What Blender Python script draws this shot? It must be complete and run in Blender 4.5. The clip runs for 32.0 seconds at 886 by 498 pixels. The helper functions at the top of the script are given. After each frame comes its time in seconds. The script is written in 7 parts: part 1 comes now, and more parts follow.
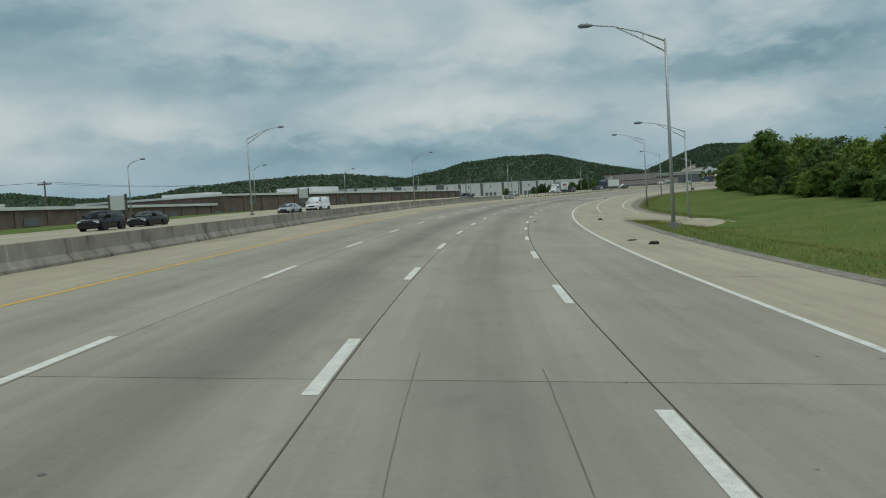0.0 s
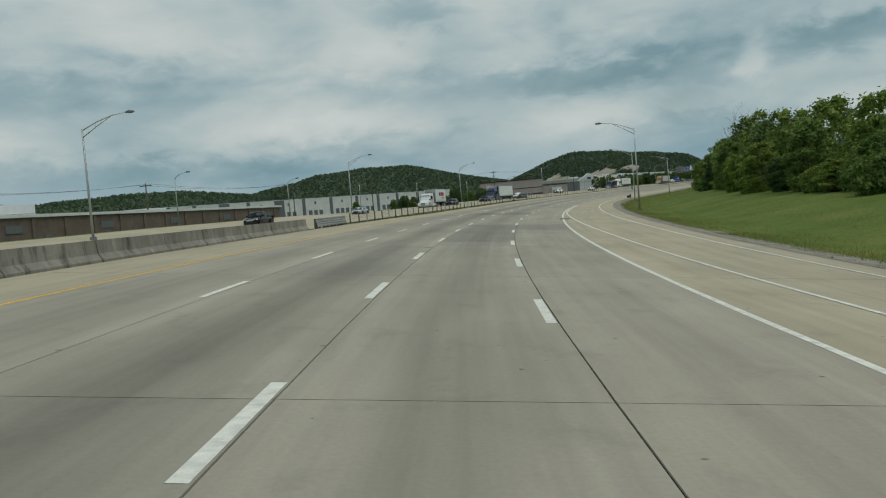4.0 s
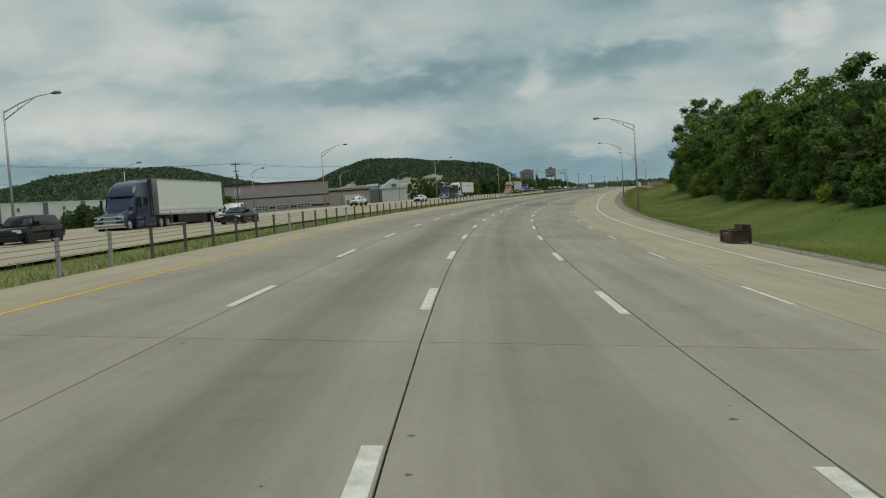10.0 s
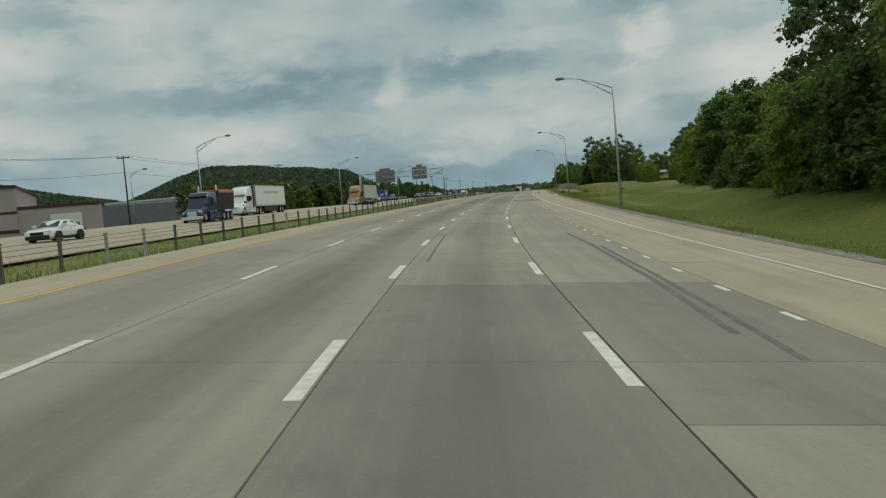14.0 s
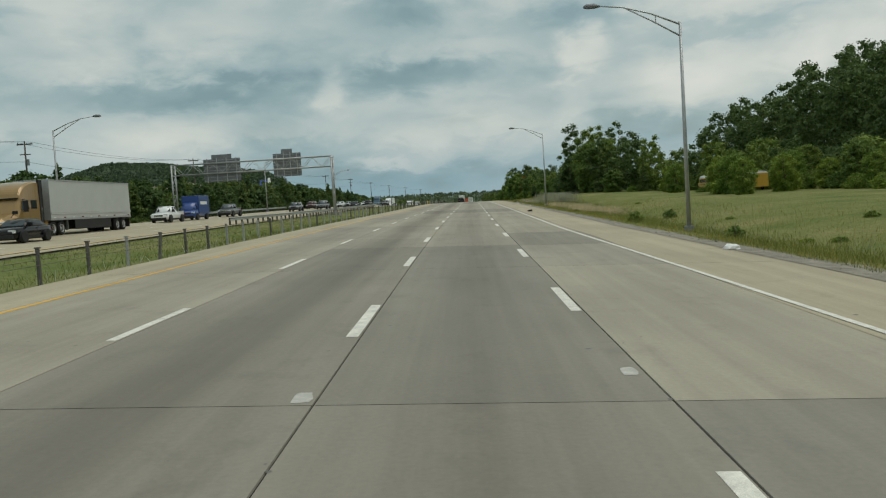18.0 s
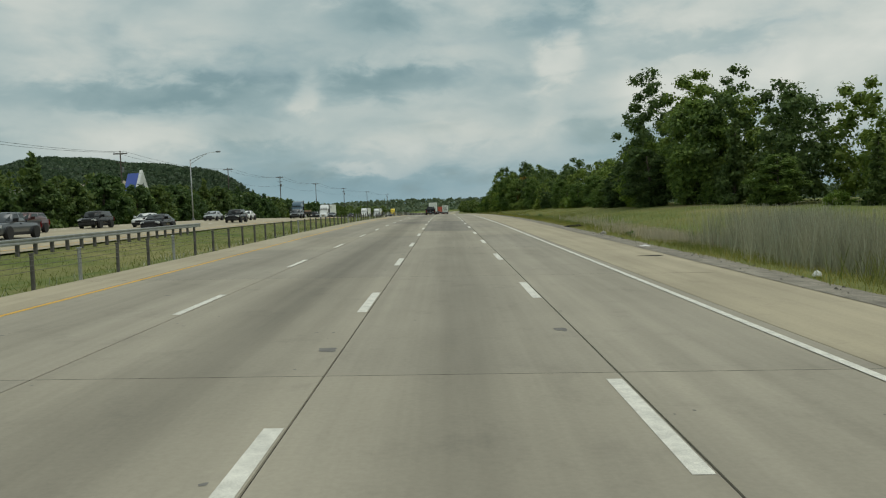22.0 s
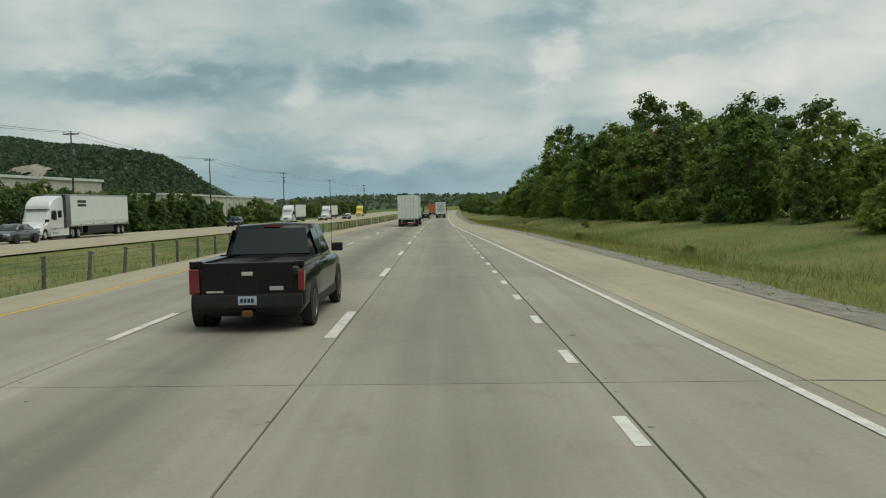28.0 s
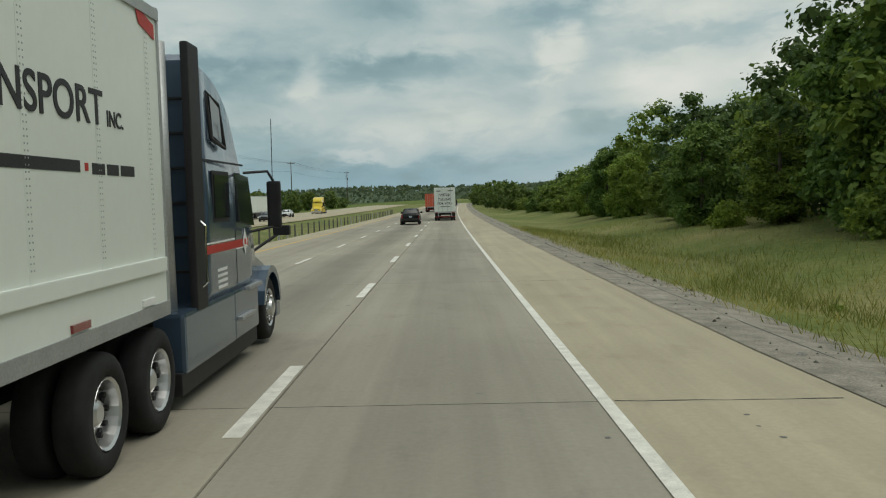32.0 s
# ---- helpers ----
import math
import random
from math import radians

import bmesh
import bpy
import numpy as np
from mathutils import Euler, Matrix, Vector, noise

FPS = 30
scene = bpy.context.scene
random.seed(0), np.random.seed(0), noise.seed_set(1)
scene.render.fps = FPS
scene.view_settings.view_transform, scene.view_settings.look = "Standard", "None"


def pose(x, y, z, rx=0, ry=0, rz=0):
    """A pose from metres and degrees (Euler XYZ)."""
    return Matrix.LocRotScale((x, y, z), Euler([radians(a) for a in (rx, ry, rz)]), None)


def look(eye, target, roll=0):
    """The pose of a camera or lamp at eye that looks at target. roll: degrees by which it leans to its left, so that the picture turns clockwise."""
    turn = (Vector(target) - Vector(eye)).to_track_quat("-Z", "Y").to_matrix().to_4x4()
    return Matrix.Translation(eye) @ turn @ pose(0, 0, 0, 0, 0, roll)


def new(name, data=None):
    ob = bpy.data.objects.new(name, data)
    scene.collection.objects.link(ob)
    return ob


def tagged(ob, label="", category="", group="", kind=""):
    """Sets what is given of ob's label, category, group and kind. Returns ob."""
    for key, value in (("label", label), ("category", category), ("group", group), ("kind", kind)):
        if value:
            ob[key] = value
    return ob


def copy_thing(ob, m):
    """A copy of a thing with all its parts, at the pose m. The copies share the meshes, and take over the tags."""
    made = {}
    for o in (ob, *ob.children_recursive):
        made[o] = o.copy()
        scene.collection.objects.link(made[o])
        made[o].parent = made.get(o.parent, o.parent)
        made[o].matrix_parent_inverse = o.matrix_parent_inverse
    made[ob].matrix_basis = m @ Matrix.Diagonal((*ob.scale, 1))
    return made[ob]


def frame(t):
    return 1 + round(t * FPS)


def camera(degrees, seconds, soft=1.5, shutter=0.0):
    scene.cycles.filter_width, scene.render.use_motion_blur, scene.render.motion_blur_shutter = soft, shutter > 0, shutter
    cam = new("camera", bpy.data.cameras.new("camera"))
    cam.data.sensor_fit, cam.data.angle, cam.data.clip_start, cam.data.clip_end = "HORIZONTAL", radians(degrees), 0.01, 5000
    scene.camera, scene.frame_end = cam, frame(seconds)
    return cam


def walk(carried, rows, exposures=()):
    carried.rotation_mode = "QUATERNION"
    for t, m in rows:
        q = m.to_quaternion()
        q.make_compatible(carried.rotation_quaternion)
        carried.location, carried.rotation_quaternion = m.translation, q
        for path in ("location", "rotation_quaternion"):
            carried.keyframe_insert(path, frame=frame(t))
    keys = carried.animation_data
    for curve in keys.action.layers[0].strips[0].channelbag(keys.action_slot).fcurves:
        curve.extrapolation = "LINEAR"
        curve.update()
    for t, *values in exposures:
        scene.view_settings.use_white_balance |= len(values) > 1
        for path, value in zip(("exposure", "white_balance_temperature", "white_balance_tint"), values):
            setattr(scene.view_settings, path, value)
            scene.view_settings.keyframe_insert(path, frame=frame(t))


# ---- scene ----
cam = camera(54.65, 32.0, soft=1.15, shutter=0.0)
# ---- the road: arc length s along the joint at the left of the driven lane, offset d to its right ----
LANE = 3.66
KNOT = 40.0
START = -60.0
BEND = [1.914, 1.727, 1.541, 1.354, 1.363, 1.434, 1.443, 1.347, 1.330, 1.312, 1.335, 1.338, 1.212, 0.784, 0.346, 0.139, 0.195, -0.020, -0.097, -0.017, 0.100, 0.017, -0.117, -0.048, 0.052, 0.066, 0.072, 0.079, 0.086, 0.094, 0.102, 0.110, 0.119, 0.128, 0.137, 0.145, 0.154, 0.163]  # thousandths of a radian a metre, to the right
BANK = [3.64, 5.14, 6.64, 8.25, 9.14, 8.95, 7.83, 6.91, 7.04, 7.90, 8.47, 8.66, 8.24, 6.71, 5.19, 3.94, 3.08, 2.61, 2.49, 2.19, 1.63, 1.44, 1.41, 1.36, 1.00, 0.69, 0.41, 0.19, 0.00, -0.14, -0.26, -0.34, -0.41, -0.47, -0.51, -0.55, -0.59, -0.63]  # fall to the right, per cent
RISE = [1.64, 1.23, 0.74, 0.81, 0.81, 0.63, 0.70, 0.67, 0.67, 0.88, 0.74, 0.79, 1.08, 0.97, 1.00, 1.22, 0.79, 0.65, 0.74, 0.78, 0.31, -0.16, -0.44, -0.59, -0.91, -0.96, -0.82, -0.63, -0.44, -0.27, -0.14, -0.06, -0.00, 0.03, 0.04, 0.05, 0.04, 0.04]  # grade, per cent
KNOTS = START + KNOT * np.arange(len(BEND))
FINE = np.arange(START, KNOTS[-1], 1.0)
_bend = np.interp(FINE, KNOTS, BEND) / 1000
_turn = np.concatenate([[0], np.cumsum((_bend[1:] + _bend[:-1]) / 2)])
_turn -= np.interp(0, FINE, _turn)
_mid = (_turn[1:] + _turn[:-1]) / 2
_x = np.concatenate([[0], np.cumsum(np.sin(_mid))])
_y = np.concatenate([[0], np.cumsum(np.cos(_mid))])
_x -= np.interp(0, FINE, _x)
_y -= np.interp(0, FINE, _y)
_z = np.cumsum(np.interp(FINE, KNOTS, RISE) / 100)
_z -= np.interp(0, FINE, _z)


# how far the outer edge of the oncoming carriageway stands above the run-out of the bank
FAR_RISE_AT = [-60, 70, 122, 207, 246, 290, 400, 500, 620, 790, 850, 890, 1000]
FAR_RISE = [0.4, 0.5, 1.0, 1.45, 1.4, 0.55, 0.65, 0.95, 0.7, 0.8, 0.5, 0.0, 0.0]


def heading(s):
    return float(np.interp(s, FINE, _turn))


def banked(s, d):
    """Height of the road's surface; beyond its edges the bank runs out."""
    e = max(-10.0, min(16.0, d))
    from_d = float(np.interp(s, [250, 450, 700], [-30.5, -22.0, -16.0]))
    rise = min(1.0, max(0.0, (from_d - d) / (from_d + 38.0))) * float(np.interp(s, FAR_RISE_AT, FAR_RISE))
    return float(np.interp(s, FINE, _z)) - float(np.interp(s, KNOTS, BANK)) / 100 * e + rise


def at(s, d, z=0.0):
    over = max(0.0, s - FINE[-1])
    a = heading(s)
    x = float(np.interp(s, FINE, _x)) + over * math.sin(a) + d * math.cos(a)
    y = float(np.interp(s, FINE, _y)) + over * math.cos(a) - d * math.sin(a)
    return Vector((x, y, banked(s, d) + z))


def stand(s, d, turn=0.0, z=0.0):
    """A pose on the road: y along it, x to its right; turn in degrees, anticlockwise from above."""
    return Matrix.Translation(at(s, d, z)) @ Matrix.Rotation(-heading(s) + radians(turn), 4, "Z")


def eye_pose(s, d, yaw, pitch, roll):
    a = heading(s)
    b = float(np.interp(s, KNOTS, BANK)) / 100
    h = EYE
    place = at(s, d, h) + Vector((b * h * math.cos(a), -b * h * math.sin(a), 0))
    m = Matrix.Rotation(-(a + yaw / 100), 4, "Z") @ Matrix.Rotation(math.pi / 2 + pitch / 100, 4, "X") @ Matrix.Rotation(-roll / 100, 4, "Z")
    return Matrix.Translation(place) @ m


EYE = 2.152
# seconds, along, across, and the turn from the road's heading, the tilt and the lean in hundredths of a radian
ROWS = [
    (0.0, 1.42, 1.527, -2.106, -5.331, 6.023),
    (0.5, 15.26, 1.545, -2.036, -5.237, 6.544),
    (1.0, 29.08, 1.606, -1.860, -5.380, 7.090),
    (1.5, 42.83, 1.751, -1.476, -5.072, 7.723),
    (2.0, 56.66, 1.905, -1.258, -5.059, 8.351),
    (2.5, 70.72, 1.992, -1.181, -4.896, 8.433),
    (3.0, 84.96, 2.026, -1.361, -4.851, 8.496),
    (3.5, 99.35, 2.023, -1.672, -4.830, 8.534),
    (4.0, 113.86, 1.997, -1.988, -4.809, 8.516),
    (4.5, 128.45, 1.963, -2.183, -4.766, 8.445),
    (5.0, 143.09, 1.937, -2.129, -4.614, 8.491),
    (5.5, 157.76, 1.921, -2.124, -4.970, 8.301),
    (6.0, 172.30, 1.851, -2.295, -5.275, 8.264),
    (6.5, 186.56, 1.659, -2.666, -5.293, 7.753),
    (7.0, 200.76, 1.428, -3.104, -5.419, 7.150),
    (7.5, 215.14, 1.244, -3.330, -5.474, 7.205),
    (8.0, 229.60, 1.076, -3.238, -5.620, 6.915),
    (8.5, 244.08, 0.898, -2.918, -5.371, 6.921),
    (9.0, 258.57, 0.743, -2.556, -5.513, 6.619),
    (9.5, 273.06, 0.640, -2.307, -5.439, 6.623),
    (10.0, 287.55, 0.600, -2.012, -5.438, 6.751),
    (10.5, 302.02, 0.628, -1.653, -5.594, 6.723),
    (11.0, 316.46, 0.713, -1.436, -5.635, 6.806),
    (11.5, 330.87, 0.846, -1.316, -5.666, 7.185),
    (12.0, 345.38, 0.992, -1.227, -5.758, 7.488),
    (12.5, 360.13, 1.120, -1.160, -5.617, 7.659),
    (13.0, 374.94, 1.251, -1.134, -5.701, 7.768),
    (13.5, 389.62, 1.405, -1.240, -5.854, 8.267),
    (14.0, 404.18, 1.546, -1.328, -5.681, 8.769),
    (14.5, 418.65, 1.634, -1.507, -5.659, 8.512),
    (15.0, 433.06, 1.679, -1.979, -5.703, 8.116),
    (15.5, 447.48, 1.690, -2.571, -5.758, 7.771),
    (16.0, 461.94, 1.675, -3.110, -5.801, 7.498),
    (16.5, 476.51, 1.644, -3.423, -5.771, 7.329),
    (17.0, 491.24, 1.606, -3.339, -5.382, 7.144),
    (17.5, 506.16, 1.568, -2.860, -5.660, 6.630),
    (18.0, 521.09, 1.549, -2.483, -5.431, 6.134),
    (18.5, 535.85, 1.567, -1.903, -5.122, 5.936),
    (19.0, 550.59, 1.600, -1.484, -4.692, 6.202),
    (19.5, 565.47, 1.616, -1.226, -5.017, 4.931),
    (20.0, 580.37, 1.610, -0.977, -4.706, 4.284),
    (20.5, 595.16, 1.575, -0.925, -4.839, 4.151),
    (21.0, 609.89, 1.536, -0.785, -4.674, 4.207),
    (21.5, 624.66, 1.529, -0.736, -4.817, 3.854),
    (22.0, 639.42, 1.551, -0.619, -4.840, 3.946),
    (22.5, 654.17, 1.596, -0.447, -4.815, 4.059),
    (23.0, 668.88, 1.661, -0.265, -4.849, 4.041),
    (23.5, 683.55, 1.741, -0.178, -5.034, 4.658),
    (24.0, 698.09, 1.810, -0.007, -5.362, 4.962),
    (24.5, 712.43, 1.841, 0.175, -5.274, 4.351),
    (25.0, 726.63, 1.843, 0.218, -5.553, 3.550),
    (25.5, 740.78, 1.825, 0.169, -5.897, 2.946),
    (26.0, 754.94, 1.796, 0.078, -6.204, 2.491),
    (26.5, 769.18, 1.765, -0.009, -6.260, 2.144),
    (27.0, 783.58, 1.741, -0.041, -5.079, 2.209),
    (27.5, 798.19, 1.735, -0.018, -4.891, 2.139),
    (28.0, 812.86, 1.737, 0.052, -5.318, 2.291),
    (28.5, 827.43, 1.739, 0.156, -5.821, 2.260),
    (29.0, 841.92, 1.743, 0.234, -5.641, 2.443),
    (29.5, 856.36, 1.753, 0.198, -5.300, 2.431),
    (30.0, 870.79, 1.771, 0.251, -5.845, 2.550),
    (30.5, 885.23, 1.798, 0.175, -5.825, 2.470),
    (31.0, 899.68, 1.830, 0.101, -6.263, 2.451),
    (31.5, 914.13, 1.866, 0.004, -6.070, 2.493),
    (32.0, 928.58, 1.903, -0.200, -6.129, 2.660),
]
EXPOSURES = [(0.0, -0.04, 5950, 9), (0.5, -0.08, 5950, 9), (1.0, -0.27, 5950, 9), (2.5, -0.12, 6050, 9), (5.0, -0.05, 6250, 10), (9.0, -0.03, 6400, 10), (13.0, -0.08, 6450, 10), (17.0, 0.05, 6450, 10), (20.0, 0.1, 6500, 10), (24.0, 0.06, 6500, 9), (28.0, 0.14, 6500, 10), (32.0, 0.15, 6500, 10)]
walk(cam, [(t, eye_pose(*row)) for t, *row in ROWS], EXPOSURES)

# ---- world and sun ----
def make_world():
    world = bpy.data.worlds.new("world")
    scene.world = world
    world.use_nodes = True
    nt = world.node_tree
    nt.nodes.clear()
    N, L = nt.nodes.new, nt.links.new
    out = N("ShaderNodeOutputWorld")
    sky = N("ShaderNodeTexSky")
    sky.sky_type = "NISHITA"
    sky.sun_disc = False
    sky.sun_elevation, sky.sun_rotation = radians(68), radians(145)
    sky.air_density, sky.dust_density, sky.ozone_density = 1.4, 2.5, 1.5
    bg_sky = N("ShaderNodeBackground")
    bg_sky.inputs[1].default_value = 0.10
    L(sky.outputs[0], bg_sky.inputs[0])
    tc = N("ShaderNodeTexCoord")
    sep = N("ShaderNodeSeparateXYZ")
    L(tc.outputs["Generated"], sep.inputs[0])

    def math_node(op, a, b=None, clamp=False):
        n = N("ShaderNodeMath")
        n.operation, n.use_clamp = op, clamp
        for k, v in enumerate((a, b)):
            if v is None:
                continue
            if isinstance(v, (int, float)):
                n.inputs[k].default_value = v
            else:
                L(v, n.inputs[k])
        return n.outputs[0]

    # a cloud deck, its masses about twice as wide as high
    comb = N("ShaderNodeCombineXYZ")
    L(sep.outputs[0], comb.inputs[0])
    L(sep.outputs[1], comb.inputs[1])
    L(math_node("MULTIPLY", sep.outputs[2], 2.3), comb.inputs[2])

    def fractal(scale, detail, rough, offset, distortion=0.0):
        mp = N("ShaderNodeMapping")
        mp.inputs["Location"].default_value = offset
        L(comb.outputs[0], mp.inputs[0])
        n = N("ShaderNodeTexNoise")
        n.inputs["Scale"].default_value = scale
        n.inputs["Detail"].default_value = detail
        n.inputs["Roughness"].default_value = rough
        n.inputs["Distortion"].default_value = distortion
        L(mp.outputs[0], n.inputs["Vector"])
        return n.outputs["Fac"]

    big = fractal(3.2, 3, 0.45, (2.3, 0.6, 0))
    mid = fractal(8.0, 5, 0.5, (7.1, 3.3, 1), 0.3)
    fine = fractal(26.0, 5, 0.55, (1.1, 8.2, 2), 0.4)
    tone = math_node("ADD", math_node("MULTIPLY", big, 0.54), math_node("ADD", math_node("MULTIPLY", mid, 0.37), math_node("MULTIPLY", fine, 0.09)))
    # the direction as azimuth (clockwise from +y) and elevation, in degrees, ruffled by the noise
    az = math_node("MULTIPLY", math_node("ARCTAN2", sep.outputs[0], sep.outputs[1]), 57.2958)
    el = math_node("MULTIPLY", math_node("ARCSINE", sep.outputs[2]), 57.2958)
    az = math_node("ADD", az, math_node("MULTIPLY", math_node("SUBTRACT", mid, 0.5), 9.0))
    el = math_node("ADD", el, math_node("ADD", math_node("MULTIPLY", math_node("SUBTRACT", fine, 0.5), 3.0), math_node("MULTIPLY", math_node("SUBTRACT", mid, 0.5), 2.0)))
    for a0, e0, w, h, amount in CLOUDS:
        u = math_node("DIVIDE", math_node("SUBTRACT", az, a0), w)
        v = math_node("DIVIDE", math_node("SUBTRACT", el, e0), h)
        q = math_node("ADD", math_node("MULTIPLY", u, u), math_node("MULTIPLY", v, v))
        g = math_node("DIVIDE", amount, math_node("ADD", math_node("POWER", q, 2.2), 1.0))
        tone = math_node("ADD", tone, g)
    ramp = N("ShaderNodeValToRGB")
    e = ramp.color_ramp.elements
    e[0].position, e[0].color = 0.30, (0.19, 0.29, 0.31, 1)
    e[1].position, e[1].color = 0.72, (0.65, 0.668, 0.615, 1)
    for at_, col in ((0.40, (0.29, 0.39, 0.40, 1)), (0.49, (0.41, 0.487, 0.475, 1)), (0.57, (0.515, 0.562, 0.527, 1))):
        k = e.new(at_)
        k.color = col
    L(tone, ramp.inputs[0])
    # towards the horizon the deck turns blue-grey
    hz = N("ShaderNodeMapRange")
    hz.inputs[1].default_value, hz.inputs[2].default_value, hz.inputs[3].default_value = 0.0, 0.085, 0.25
    L(sep.outputs[2], hz.inputs[0])
    haze = N("ShaderNodeMixRGB")
    haze.inputs[1].default_value = (0.22, 0.35, 0.41, 1)
    L(hz.outputs[0], haze.inputs[0])
    L(ramp.outputs[0], haze.inputs[2])
    bg_cloud = N("ShaderNodeBackground")
    bg_cloud.inputs[1].default_value = 1.0
    L(haze.outputs[0], bg_cloud.inputs[0])
    # the blue shows through only in the thinnest places
    gap = N("ShaderNodeMapRange")
    gap.inputs[1].default_value, gap.inputs[2].default_value, gap.inputs[3].default_value, gap.inputs[4].default_value = 0.28, 0.40, 0.8, 0.97
    L(mid, gap.inputs[0])
    mixs = N("ShaderNodeMixShader")
    L(gap.outputs[0], mixs.inputs[0])
    L(bg_sky.outputs[0], mixs.inputs[1])
    L(bg_cloud.outputs[0], mixs.inputs[2])
    L(mixs.outputs[0], out.inputs[0])


# cloud masses: azimuth, elevation, half width, half height in degrees, lighter or darker
CLOUDS = [
    (33.6, 8.3, 4.8, 1.1, -0.15), (17.8, 7.6, 6.8, 1.0, -0.14), (34.3, 12.8, 4.2, 1.4, -0.13), (45.7, 11.0, 5.2, 1.2, -0.13), (53.6, 9.6, 4.4, 0.9, -0.10),
    (28.7, 7.6, 1.5, 1.2, 0.15), (44.7, 9.2, 1.6, 1.6, 0.17), (52.3, 6.8, 2.6, 1.6, 0.12), (31.4, 2.8, 2.4, 0.5, 0.17), (58.0, 7.6, 2.2, 1.5, 0.12), (49.0, 5.4, 4.0, 0.8, 0.07),
    (8.2, 13.0, 2.6, 1.2, -0.13), (4.0, 10.4, 5.5, 1.8, 0.08), (20.8, 11.5, 4.0, 1.4, 0.07), (-14.5, 8.6, 7.5, 1.3, -0.09), (-26.0, 10.8, 5.0, 2.0, -0.08), (3.0, 6.0, 6.0, 0.9, 0.09),
    (-9.0, 11.8, 5.5, 1.3, 0.07), (-18.5, 5.8, 4.0, 0.8, 0.07), (-7.6, 3.6, 10.0, 0.9, -0.10), (24.0, 5.2, 6.0, 0.8, 0.06), (36.5, 4.6, 4.5, 0.9, 0.08), (35.0, 1.6, 9.0, 0.8, -0.08), (66.0, 12.0, 6.0, 3.0, 0.06),
]
make_world()
sun = new("sun", bpy.data.lights.new("sun", "SUN"))
sun.data.energy, sun.data.angle, sun.data.color = 1.3, radians(50), (1.0, 0.97, 0.88)
sun.matrix_world = look((0, 0, 300), (-70, 100, 0))

# ---- materials ----
def node_mat(name, rough=0.8, metal=0.0, spec=0.4):
    m = bpy.data.materials.new(name)
    m.use_nodes = True
    b = m.node_tree.nodes["Principled BSDF"]
    b.inputs["Roughness"].default_value = rough
    b.inputs["Metallic"].default_value = metal
    b.inputs["Specular IOR Level"].default_value = spec
    return m, m.node_tree, b


def noise_tex(nt, scale, detail=4, rough=0.6, coords="Object", stretch=(1, 1, 1)):
    tc = nt.nodes.new("ShaderNodeTexCoord")
    mp = nt.nodes.new("ShaderNodeMapping")
    mp.inputs["Scale"].default_value = stretch
    nt.links.new(tc.outputs[coords], mp.inputs[0])
    n = nt.nodes.new("ShaderNodeTexNoise")
    n.inputs["Scale"].default_value, n.inputs["Detail"].default_value, n.inputs["Roughness"].default_value = scale, detail, rough
    nt.links.new(mp.outputs[0], n.inputs["Vector"])
    return n.outputs["Fac"]


def ramp_of(nt, fac, stops):
    r = nt.nodes.new("ShaderNodeValToRGB")
    e = r.color_ramp.elements
    e[0].position, e[0].color = stops[0][0], (*stops[0][1], 1)
    e[1].position, e[1].color = stops[-1][0], (*stops[-1][1], 1)
    for at, c in stops[1:-1]:
        e.new(at).color = (*c, 1)
    nt.links.new(fac, r.inputs[0])
    return r.outputs[0]


def mul(nt, a, b, fac=1.0, kind="MULTIPLY"):
    n = nt.nodes.new("ShaderNodeMixRGB")
    n.blend_type = kind
    for k, v in ((0, fac), (1, a), (2, b)):
        if isinstance(v, (int, float)):
            n.inputs[k].default_value = v
        elif isinstance(v, tuple):
            n.inputs[k].default_value = (*v, 1)
        else:
            nt.links.new(v, n.inputs[k])
    return n.outputs[0]


def bump(nt, b, height, strength=0.3, dist=0.02):
    n = nt.nodes.new("ShaderNodeBump")
    n.inputs["Strength"].default_value, n.inputs["Distance"].default_value = strength, dist
    nt.links.new(height, n.inputs["Height"])
    nt.links.new(n.outputs[0], b.inputs["Normal"])


def weathered(name, colour, rough=0.8, metal=0.0, scale=3.0, spread=0.25, bumpy=0.15, spec=0.4, coords="Object", grains=0.1):
    """A surface of one colour with stains at a large and a grain at a small scale."""
    m, nt, b = node_mat(name, rough, metal, spec)
    big = noise_tex(nt, scale, 5, 0.65, coords)
    small = noise_tex(nt, scale * 22, 3, 0.6, coords)
    c1 = tuple(max(0, v * (1 - spread)) for v in colour)
    c2 = tuple(min(1, v * (1 + spread)) for v in colour)
    col = ramp_of(nt, big, [(0.3, c1), (0.7, c2)])
    grain = ramp_of(nt, small, [(0.3, (1 - grains * 1.4,) * 3), (0.7, (1 + grains * 0.8,) * 3)])
    nt.links.new(mul(nt, col, grain), b.inputs["Base Color"])
    if bumpy:
        bump(nt, b, small, bumpy, 0.01)
    return m


def paint(name, colour, rough=0.28, metal=0.0, coat=0.6):
    m, nt, b = node_mat(name, rough, metal, 0.5)
    dust = noise_tex(nt, 2.2, 5, 0.65)
    nt.links.new(ramp_of(nt, dust, [(0.35, colour), (0.75, tuple(v * 0.9 + 0.006 for v in colour))]), b.inputs["Base Color"])
    b.inputs["Coat Weight"].default_value = coat
    b.inputs["Coat Roughness"].default_value = 0.08
    return m


